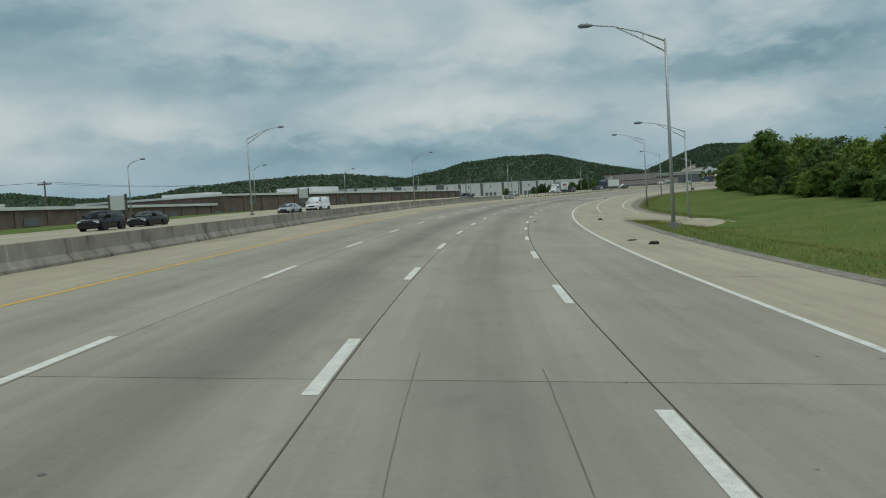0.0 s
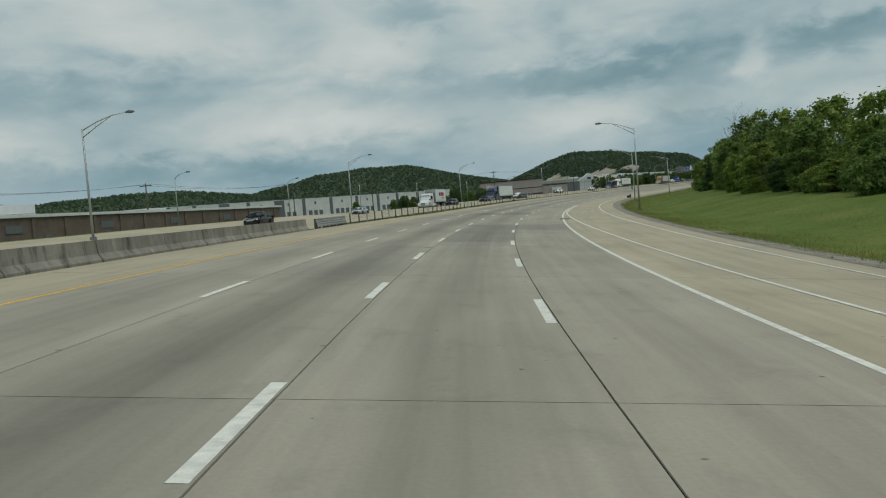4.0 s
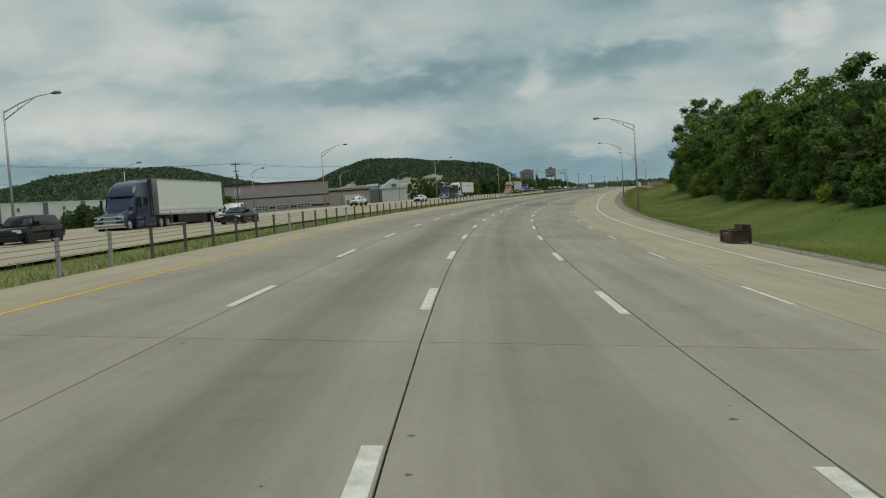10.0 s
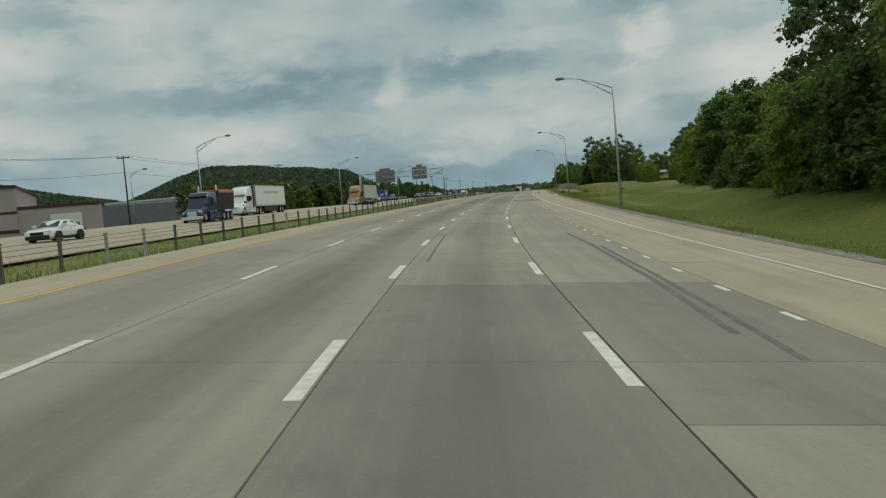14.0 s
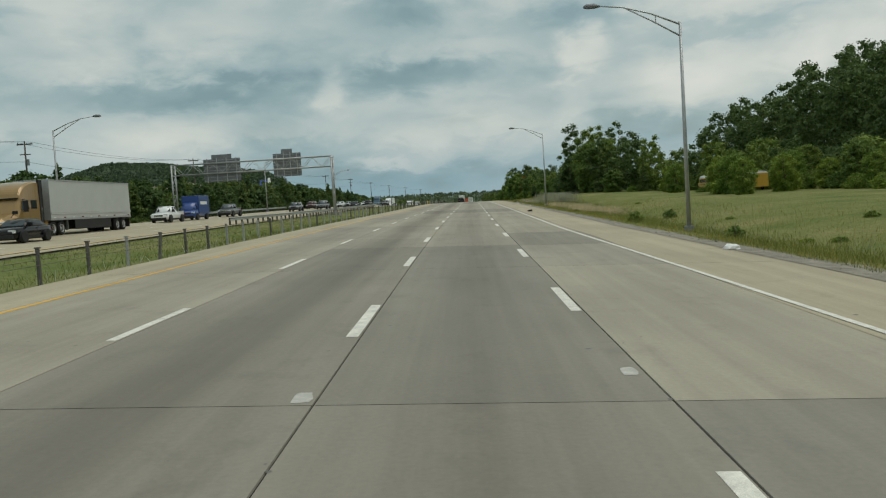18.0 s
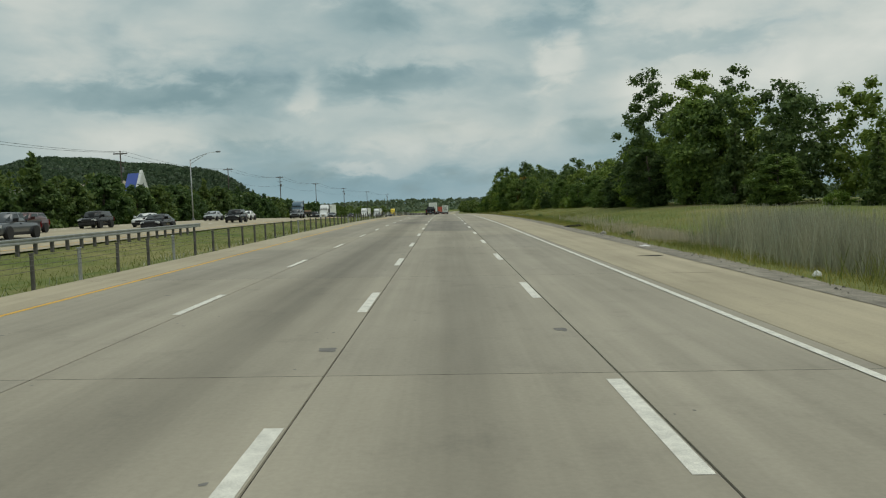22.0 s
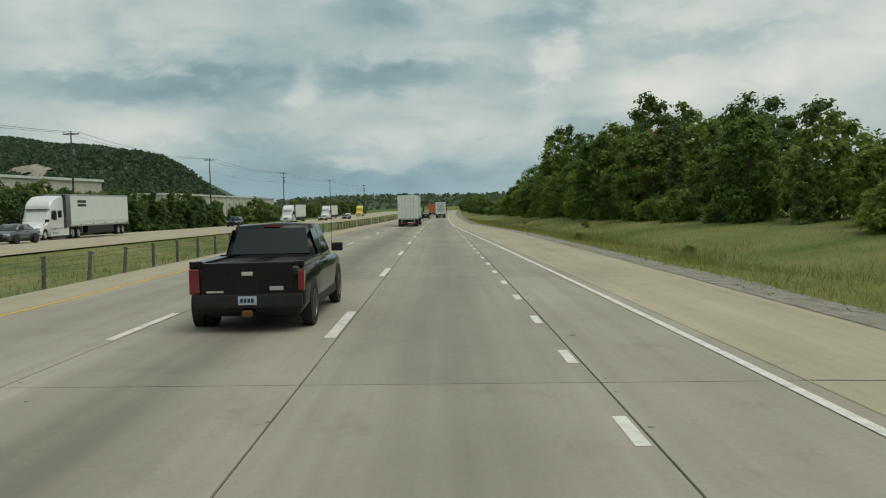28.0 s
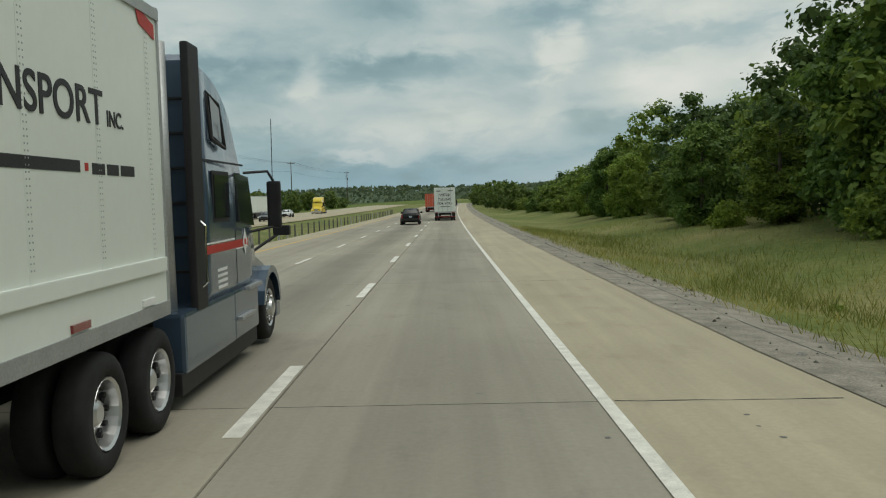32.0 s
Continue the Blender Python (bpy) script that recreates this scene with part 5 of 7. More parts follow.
        part("fuel_fairing", box(side * (w - 0.35), side * (w + 0.0), -0.9, 1.3, 0.38, 1.04, bevel=0.05), mat, t)
        part("step_fairing", box(side * (w - 0.3), side * (w - 0.01), 1.32, 2.75, 0.38, 1.04, bevel=0.05), mat, t)
        part("skirt", box(side * (w - 0.25), side * (w - 0.04), -0.95, 2.7, 0.15, 0.4, bevel=0.02), M["trim"], t)
        for y, z in ((1.5, 0.62), (2.0, 0.98)):
            part("step", box(side * (w - 0.1), side * (w + 0.06), y - 0.05, y + 0.75, z, z + 0.05, bevel=0.012), M["steel"], t)
        fender = bmesh.new()
        n = 9
        ring_o, ring_i = [], []
        for k in range(n + 1):
            a = math.pi * (0.02 + 0.92 * k / n)
            for rr, xo, store in ((0.69, w + 0.01, ring_o), (0.69, w - 0.55, ring_i)):
                store.append(fender.verts.new((side * xo, front - rr * math.cos(a) * -1 * (1 if True else 1), 0.5 + rr * math.sin(a))))
        for k in range(n):
            fender.faces.new((ring_o[k], ring_o[k + 1], ring_i[k + 1], ring_i[k]))
        for ring in (ring_o,):
            lip = [fender.verts.new((v.co.x, front + (v.co.y - front) * 0.84, 0.5 + (v.co.z - 0.5) * 0.84)) for v in ring]
            for k in range(n):
                fender.faces.new((ring[k], lip[k], lip[k + 1], ring[k + 1]))
        bmesh.ops.recalc_face_normals(fender, faces=fender.faces[:])
        part("fender", fender, mat, t, smooth=False)
        part("headlight", box(side * 0.68, side * 1.02, yn - 0.45, yn - 0.1, 0.82, 1.1, bevel=0.05), M["head"], t)
        part("mirror", box(side * (w + 0.22), side * (w + 0.42), 2.48, 2.60, 1.82, 2.50, bevel=0.04), M["trim"], t)
        part("mirror_arm", tube([(side * w * 0.95, 2.3, 2.62), (side * (w + 0.25), 2.46, 2.64), (side * (w + 0.32), 2.52, 2.5)], 0.022, 6), M["trim"], t)
        part("mirror_arm", tube([(side * w, 2.35, 1.78), (side * (w + 0.3), 2.5, 1.84)], 0.022, 6), M["trim"], t)
        part("hood_mirror", box(side * (w + 0.05), side * (w + 0.32), 3.68, 3.82, 1.66, 1.82, bevel=0.03), M["trim"], t)
        part("hood_mirror_stem", tube([(side * w * 0.8, 3.5, 1.42), (side * (w + 0.12), 3.72, 1.68)], 0.025, 6), M["trim"], t)
        part("grab_handle", tube([(side * (w + 0.0), -0.18, 1.25), (side * (w + 0.06), -0.18, 1.3), (side * (w + 0.06), -0.18, 1.95), (side * w, -0.18, 2.0)], 0.018, 6), M["chrome"], t)
        add_wheel(t, side * 1.06, front, 0.51, 0.29, side, True, True)
        for y in (-1.75, -3.05):
            add_wheel(t, side * 1.12, y, 0.51, 0.27, side, True)
            add_wheel(t, side * 0.80, y, 0.51, 0.27, side, True)
        part("door_seam", box(side * (w - 0.001), side * (w + 0.003), 1.46, 1.475, 1.05, 2.66), M["trim"], t)
        part("exhaust_stack", tube([(side * (w - 0.25), -0.65, 0.9), (side * (w - 0.25), -0.65, 2.3), (side * (w - 0.25), -0.65, 3.95)], [0.1, 0.085, 0.085], 10), M["steel"], t, smooth=True)
        if near:
            part("roof_seam", box(side * (w - 0.002), side * (w + 0.006), 0.02, 2.0, 2.70, 2.725), M["trim"], t)
            part("red_stripe", box(side * w, side * (w + 0.004), 0.05, 2.15, 1.60, 1.70), M["red_ink"], t)
            part("white_stripe", box(side * w, side * (w + 0.004), 0.05, 1.4, 1.715, 1.735), M["white_ink"], t)
            part("white_stripe", box(side * w, side * (w + 0.004), 1.45, 2.15, 1.58, 1.597), M["white_ink"], t)
            part("red_stripe_hood", box(side * w * 0.93, side * w * 0.94, 2.3, 2.75, 1.55, 1.62), M["red_ink"], t)
            part("diamond_badge", quad(flip([(side * (w + 0.008), 1.95, 1.48), (side * (w + 0.008), 2.08, 1.66), (side * (w + 0.008), 1.95, 1.84), (side * (w + 0.008), 1.82, 1.66)]), 0.004), M["white_ink"], t)
            part("badge_mark", box(side * (w + 0.012), side * (w + 0.014), 1.90, 2.0, 1.62, 1.70), M["red_ink"], t)
            for k in range(4):
                part("code_bar", box(side * w, side * (w + 0.004), 0.5, 0.95, 1.36 - k * 0.07, 1.395 - k * 0.07), M["white_ink"], t)
            part("aerial", tube([(side * (w + 0.3), 2.56, 2.5), (side * (w + 0.31), 2.56, 3.4)], 0.006, 5), M["trim"], t)
    part("cab_back", box(-w + 0.06, w - 0.06, -0.03, 0.01, 1.0, H - 0.1), mat, t)
    for z in (1.4, 1.8, 2.2, 2.6, 3.0, 3.4):
        part("back_rib", box(-w + 0.1, w - 0.1, -0.06, -0.02, z, z + 0.03), M["trim"], t)
    part("chassis", box(-0.42, 0.42, -3.8, yn - 0.4, 0.62, 0.95), M["trim"], t)
    part("fifth_wheel", box(-0.5, 0.5, -2.9, -1.9, 0.95, 1.1, bevel=0.02), M["dark_steel"], t)
    return t


# ---- traffic, standing where it is ----
def on_road(s, d, back=False):
    return stand(s, d, 180 if back else 0, 0.006)


# the slate-blue tractor and the trailer beside the driven lane
make_tractor("slate", "slate-blue long-nose truck with a red and white stripe", on_road(938.55, -2.12), near=True)
tr = make_trailer("long white box trailer with black lettering and riveted seams", on_road(937.1, -2.13), rivets=5)
write("TRANSPORT", 0.40, M["black_ink"], tr, Matrix.Translation((1.284, -2.72, 2.85)) @ SIDE, squeeze=1.12)
write("INC.", 0.19, M["black_ink"], tr, Matrix.Translation((1.284, -1.20, 2.85)) @ SIDE)
part("web_bar", box(1.28, 1.284, -4.3, -1.95, 2.455, 2.545), M["black_ink"], tr)
part("dot_mark", box(1.28, 1.285, -1.86, -1.80, 2.47, 2.53), M["red_ink"], tr)
for y0, y1 in ((-1.72, -1.47), (-1.42, -1.17), (-1.12, -0.80)):
    part("number_bar", box(1.28, 1.284, y0, y1, 2.445, 2.535), M["black_ink"], tr)
part("maker_badge", quad([(1.286, -0.62, 4.02), (1.286, -0.52, 3.86), (1.286, -0.12, 3.78), (1.286, -0.12, 3.92)], 0.004), M["red_ink"], tr)

make_car("pickup", "black", "black pickup truck with chrome rims, seen from behind", on_road(830.6, -1.62), "pickup truck", "near")
make_car("suv", "black", "black sport utility car with red tail lights", on_road(1020.2, -0.93 - 0.9), "car")
lead = make_trailer("white box trailer with a slogan on its rear doors", on_road(1033.4 + 15.2, 1.7), length=15.2)
make_tractor("white", "white truck ahead of a slogan trailer", on_road(1033.4 + 16.6, 1.7))
for k, (text, size) in enumerate((("WE'RE", 0.46), ("PULLING", 0.40), ("FOR YOU.", 0.40))):
    write(text, size, M["black_ink"], lead, Matrix.Translation((0, -15.25, 3.05 - k * 0.5)) @ BACK)
part("name_bar", box(-1.0, -0.5, -15.25, -15.24, 3.65, 3.75), M["black_ink"], lead)
part("name_bar", box(0.4, 1.0, -15.25, -15.24, 3.65, 3.75), M["black_ink"], lead)
part("web_bar", box(-0.6, 0.6, -15.25, -15.24, 1.75, 1.82), M["black_ink"], lead)
red_box = make_trailer("orange-red box trailer far ahead", on_road(1120, -1.9), length=10, panel="white_panel", height=3.9)
for o in red_box.children:
    if o.name.startswith(("box", "rear_door")):
        o.data.materials.clear()
        o.data.materials.append(PAINT["orange"])
make_tractor("orange", "orange-red truck far ahead", on_road(1121.5, -1.9), sleeper=False)
make_car("sedan", "yellow", "small bright yellow car far ahead", on_road(1085, 5.4 - 3.7), "car")

# oncoming traffic on the far carriageway
FAR_CARS = [
    (68.0, -31.0, "suv", "black", "black sport utility car behind the median barrier"), (75.8, -31.0, "sedan", "black", "black car behind the median barrier"),
    (110.0, -29.6, "sedan", "silver", "silver-blue sedan behind the median barrier"), (123.5, -30.5, "van", "white", "white van behind the median barrier"),
    (219.5, -31.6, "pickup", "black", "black pickup truck with a chrome grille"), (262.0, -31.2, "sedan", "silver", "small silver sedan oncoming"),
    (309.0, -26.2, "suv", "navy", "navy blue sport utility car oncoming"), (334.0, -25.0, "suv", "black", "black sport utility car with a chrome grille"),
    (366.0, -24.4, "pickup", "white", "white pickup truck with a ladder rack"), (357.5, -20.9, "sedan", "black", "black sedan beside a blue truck"), 
    (433.0, -31.0, "suv", "white", "white sport utility car oncoming"), (460.0, -26.7, "sedan", "white", "white sedan oncoming alone"),
    (574.0, -26.3, "sedan", "black", "black sedan beside a gold truck"), (619.5, -33.3, "pickup", "white", "white pickup truck with a light bar"),
    (645.0, -33.3, "pickup", "grey", "grey pickup truck behind a blue van"), (681.5, -31.0, "suv", "grey", "grey sport utility car oncoming"), (699.0, -28.8, "pickup", "grey", "dark grey pickup truck oncoming"),
    (711.0, -33.4, "suv", "maroon", "maroon sport utility car oncoming"), (726.0, -33.6, "suv", "black", "black sport utility car with slim lights"), (730.0, -29.8, "sedan", "white", "white sedan in the middle lane"),
    (719.0, -25.0, "sedan", "black", "black sedan in the row of oncoming cars"), (752.0, -25.8, "suv", "black", "dark car in the row of oncoming cars"), (769.0, -33.4, "sedan", "silver", "silver sedan in the outer lane"),
    (774.0, -29.5, "sedan", "white", "white car in the row of oncoming cars"), (798.0, -25.8, "suv", "grey", "grey car in the row of oncoming cars"),
    (870.0, -33.4, "suv", "black", "black sport utility car far behind a flatbed"), (876.0, -29.6, "sedan", "grey", "dark grey sedan oncoming"),
    (960.5, -33.4, "suv", "navy", "dark sport utility car in the outer lane"), (1040.0, -29.6, "sedan", "silver", "pale sedan far off"), (1060.0, -25.8, "sedan", "grey", "dark sedan far off ahead"),
    (1095.0, -29.6, "sedan", "white", "white sedan far off ahead"),
]
for s, d, kind, colour, label in FAR_CARS:
    make_car(kind, colour, label, stand(s, d, 180, 0.02), "pickup truck" if kind == "pickup" else "van" if kind == "van" else "car")


def far_truck(s, d, colour, label, panel="white_panel", length=14.6, trailer_label="plain white box trailer behind its truck", bars=False, sleeper=True, skirts=True):
    make_tractor(colour, label, stand(s + 4.6, d, 180, 0.02), bars=bars, sleeper=sleeper)
    if length:
        return make_trailer(trailer_label, stand(s + 6.0, d, 180, 0.02), length=length, panel=panel, skirts=skirts)


def both_sides(t, y0, y1, z0, z1, mat, name):
    for side in (1, -1):
        part(name, box(side * 1.28, side * 1.285, y0, y1, z0, z1), mat, t)


far_truck(349.5, -28.2, "midnight", "dark blue truck with a chrome bull bar", trailer_label="white box trailer with small black lettering behind a blue truck", bars=True)
t1 = far_truck(298.0, -29.8, "white", "white parcel truck with a short cab", length=8.5, sleeper=False, trailer_label="short white parcel trailer with large purple and red letters", skirts=False)
both_sides(t1, -4.2, -2.9, 2.5, 3.3, M["purple_ink"], "purple_mark")
both_sides(t1, -6.9, -4.4, 2.5, 3.3, M["red_ink"], "red_mark")
both_sides(t1, -6.6, -4.9, 1.95, 2.15, M["grey_ink"], "word_bar")
t2 = far_truck(516.0, -33.4, "white", "white truck with a long white trailer", trailer_label="white box trailer with pale grey lettering")
both_sides(t2, -11.0, -4.0, 2.9, 3.3, M["silver_panel"], "lettering_bar")
far_truck(576.5, -29.8, "gold", "gold long-nose truck oncoming", panel="silver_panel", trailer_label="plain grey box trailer behind a gold truck")
t4 = far_truck(886.0, -33.4, "white", "white long-nose truck by the cedars", trailer_label="white box trailer with black lettering")
both_sides(t4, -3.6, -1.6, 3.3, 3.55, M["black_ink"], "lettering_bar")
both_sides(t4, -3.6, -1.6, 2.95, 3.2, M["black_ink"], "lettering_bar")
far_truck(1008.0, -33.4, "white", "white long-nose truck far off")
far_truck(1070.0, -33.4, "white", "white truck far off ahead")
far_truck(1130.0, -29.6, "lime", "yellow box truck far off", length=0, sleeper=True)


def make_flatbed():
    s, d = 840.0, -33.4
    make_tractor("teal", "steel-blue truck pulling a flatbed", stand(s + 4.6, d, 180, 0.02))
    f = thing("flatbed_trailer", "black flatbed trailer loaded with timber", "trailer", stand(s + 6.0, d, 180, 0.02), group="trailers")
    part("deck", box(-1.28, 1.28, -13, 0, 1.2, 1.38, bevel=0.02), M["trim"], f)
    for y in (-11.0, -9.5, -6.0):
        for side in (1, -1):
            add_wheel(f, side * 1.1, y, 0.5, 0.3, side, True)
    for i in range(5):
        part("timber", box(-1.0 + 0.42 * i, -0.62 + 0.42 * i, -12, -1.5, 1.38, 1.72, bevel=0.03), weathered("sawn_timber", (0.30, 0.20, 0.12), 0.9), f)
    part("frame", box(-0.5, 0.5, -12.5, -0.5, 0.85, 1.2), M["trim"], f)


make_flatbed()


def make_dump_truck(s, d):
    t = make_tractor("midnight", "dark blue dump truck with a red and black tipper body", stand(s + 3.0, d, 180, 0.02), sleeper=False)
    bm = loft([[(1.2, -0.5, 1.2), (1.28, -0.5, 3.1), (0, -0.5, 3.1)], [(1.2, -5.4, 1.2), (1.28, -5.6, 3.2), (0, -5.6, 3.2)]])
    part("tipper_body", bm, M["trim"], t)
    part("tarp", box(-1.3, 1.3, -5.6, -0.6, 3.05, 3.4, bevel=0.08), PAINT["orange"], t, "orange-red tarpaulin")
    part("hoist_arm", tube([(1.32, -3.6, 1.5), (1.32, -5.3, 3.3)], 0.05, 6), M["steel"], t)
    for side in (1, -1):
        add_wheel(t, side * 1.1, -4.35, 0.51, 0.3, side, True)


make_dump_truck(493.0, -29.4)


def make_box_van(s, d):
    t = make_car("van", "blue", "blue delivery van with a tall box body", stand(s, d, 180, 0.02), "van")
    part("cargo_box", box(-1.1, 1.1, -2.95, 1.2, 0.7, 3.05, bevel=0.06), PAINT["blue"], t)
    for side in (1, -1):
        part("lettering_bar", box(side * 1.1, side * 1.105, -2.0, 0.6, 1.9, 2.3), M["white_ink"], t)


make_box_van(629.0, -33.3)


# ---- barriers in the median ----
def make_barrier():
    b = thing("concrete_barrier", "stained grey concrete median barrier in long sections", "barrier", kind="structure")
    prof = [(-0.30, -0.1), (-0.30, 0.08), (-0.14, 0.30), (-0.09, 0.78), (0.09, 0.78), (0.14, 0.30), (0.30, 0.08), (0.30, -0.1)]
    s = -58.0
    while s < 173:
        n = 3
        verts, faces = [], []
        for i in range(n + 1):
            q = s + 0.03 + (6.04 * i / n)
            for dx, z in prof:
                verts.append(at(q, -11.25 + dx, z))
        w = len(prof)
        for i in range(n):
            for k in range(w - 1):
                a = i * w + k
                faces.append((a, a + w, a + w + 1, a + 1))
        faces.append(tuple(range(w)))
        faces.append(tuple(range(n * w, n * w + w))[::-1])
        o = new("barrier_section", mesh_of("barrier_section", verts, faces, M["barrier_wall"]))
        o.parent = b
        s += 6.1


make_barrier()


def beam_rail(name, label, s0, s1, off, height=0.72, spacing=1.9, group="guard rails"):
    """A corrugated steel guard rail on posts."""
    g = thing(name, label, "guard rail", group=group)
    prof = [(0.0, -0.155), (0.05, -0.13), (0.05, -0.06), (0.0, -0.02), (0.0, 0.02), (0.05, 0.06), (0.05, 0.13), (0.0, 0.155)]
    n = int((s1 - s0) / 3.8) + 1
    verts, faces = [], []
    for i in range(n + 1):
        s = s0 + (s1 - s0) * i / n
        for dx, z in prof:
            verts.append(at(s, off(s) + 0.1 + dx, height - 0.16 + z))
    w = len(prof)
    for i in range(n):
        for k in range(w - 1):
            a = i * w + k
            faces.append((a, a + 1, a + w + 1, a + w))
    o = new("beam", mesh_of("beam", verts, faces, M["steel"]))
    o.parent = g
    me = bpy.data.meshes.new("post")
    bm = box(-0.08, 0.08, -0.09, 0.09, -0.3, height, bevel=0.01)
    bm.to_mesh(me)
    bm.free()
    me.materials.append(M["post"])
    s = s0 + 0.3
    while s < s1:
        o = new("post", me)
        o.parent = g
        o.matrix_basis = stand(s, off(s), 0, ground_lift(s, off(s)) - 0.05)
        s += spacing
    return g


beam_rail("guard_rail", "galvanised guard rail on dark timber posts", 602, 714, lambda s: lerp(s, [(600, -21.2), (640, -19.8), (714, -19.8)]))
beam_rail("guard_rail", "galvanised guard rail beyond the far carriageway", 636, 712, lambda s: -39.4)
beam_rail("guard_rail", "weathered double guard rail at the end of the barrier", 175.5, 185, lambda s: -11.0, 0.78, 1.2)
beam_rail("guard_rail", "lower weathered rail at the end of the barrier", 175.5, 185, lambda s: -10.92, 0.45, 2.4)


def cable_offset(s):
    return lerp(s, [(184, -11.0), (215, -10.2), (280, -9.85), (420, -9.7), (560, -9.9), (720, -9.7), (830, -9.3), (1120, -9.3)])


def make_cable_barrier():
    c = thing("cable_barrier", "cable barrier of grey posts and steel ropes in the median", "cable barrier", kind="structure")
    rng = random.Random(5)
    bm = tube([(0, 0, -0.2), (0, 0, 0.5), (0, 0, 0.86)], [0.062, 0.06, 0.058], 8)
    box(-0.065, 0.065, -0.065, 0.065, 0.86, 0.90, bm)
    me = bpy.data.meshes.new("post")
    bm.to_mesh(me)
    bm.free()
    me.materials.append(M["post"])
    pale = me.copy()
    pale.materials.clear()
    pale.materials.append(M["steel"])
    s = 187.0
    while s < 1100:
        o = new("post", pale if rng.random() < 0.22 or 560 < s < 640 and rng.random() < 0.5 else me)
        o.parent = c
        d = cable_offset(s)
        lean = rng.gauss(0, 1.6) if rng.random() > 0.06 else rng.choice((-14, 12))
        o.matrix_basis = stand(s, d, 0, ground_lift(s, d) - 0.02) @ Matrix.Rotation(radians(lean), 4, "X")
        s += 3.05
    for z in (0.42, 0.56, 0.70, 0.82):
        pts = [at(q, cable_offset(q) + 0.07, ground_lift(q, cable_offset(q)) + z - 0.02) for q in np.arange(185, 1101, 6.1)]
        part("cable", tube(pts, 0.007, 4), M["post"], c)


make_cable_barrier()


# ---- sign gantry ----
def make_gantry():
    g = thing("sign_gantry", "galvanised truss gantry over the far carriageway with two sign backs", "sign gantry")
    m0 = stand(651.0, -18.8, 0, 0)
    g.matrix_basis = m0
    inv = m0.inverted()
    base_l = (inv @ at(651.0, -43.3, -0.2)).z
    W, zt, zb = -24.4, 8.75, 7.15
    for x, z0 in ((0, -0.3), (W, base_l)):
        for y in (-0.8, 0.8):
            part("leg", tube([(x, y, z0), (x, y, zt)], 0.13, 8), M["steel"], g, smooth=True)
        n = 5
        for i in range(n):
            a, b = z0 + 0.8 + (zt - z0 - 1) * i / n, z0 + 0.8 + (zt - z0 - 1) * (i + 1) / n
            part("leg_brace", tube([(x, -0.8 if i % 2 else 0.8, a), (x, 0.8 if i % 2 else -0.8, b)], 0.05, 6), M["steel"], g)
            part("leg_tie", tube([(x, -0.8, b), (x, 0.8, b)], 0.05, 6), M["steel"], g)
        part("footing", box(x - 0.8, x + 0.8, -1.4, 1.4, z0 - 0.6, z0 + 0.55, bevel=0.05), M["barrier"], g)
    for y in (-0.8, 0.8):
        for z in (zt - 0.05, zb):
            part("chord", tube([(0, y, z), (W, y, z)], 0.075, 8), M["steel"], g, smooth=True)
        for i in range(16):
            x0, x1 = W * i / 16, W * (i + 1) / 16
            part("web_member", tube([(x0, y, zb if i % 2 else zt - 0.05), (x1, y, zt - 0.05 if i % 2 else zb)], 0.035, 6), M["steel"], g)
    for i in range(9):
        x = W * i / 8
        part("cross_tie", tube([(x, -0.8, zt - 0.05), (x, 0.8, zt - 0.05)], 0.035, 6), M["steel"], g)
    for x0, x1, z0, z1 in ((-20.0, -14.3, 5.9, 9.4), (-9.2, -4.9, 6.1, 9.6)):
        back = part("sign_panel", box(x0, x1, 1.0, 1.06, z0, z1), M["dark_steel"], g, "ribbed grey back of a road sign")
        part("top_tab", box(x0 + 1.3, x1 - 1.3, 1.0, 1.06, z1, z1 + 0.65), M["dark_steel"], g)
        for k in range(7):
            z = z0 + 0.2 + k * (z1 - z0 - 0.4) / 6
            part("rib", box(x0, x1, 0.94, 1.0, z - 0.03, z + 0.03), M["steel"], back)
        for k in range(4):
            x = x0 + 0.6 + k * (x1 - x0 - 1.2) / 3
            part("hanger", box(x - 0.05, x + 0.05, 0.84, 0.95, z0 - 0.1, z1 + 0.1), M["steel"], g)


make_gantry()


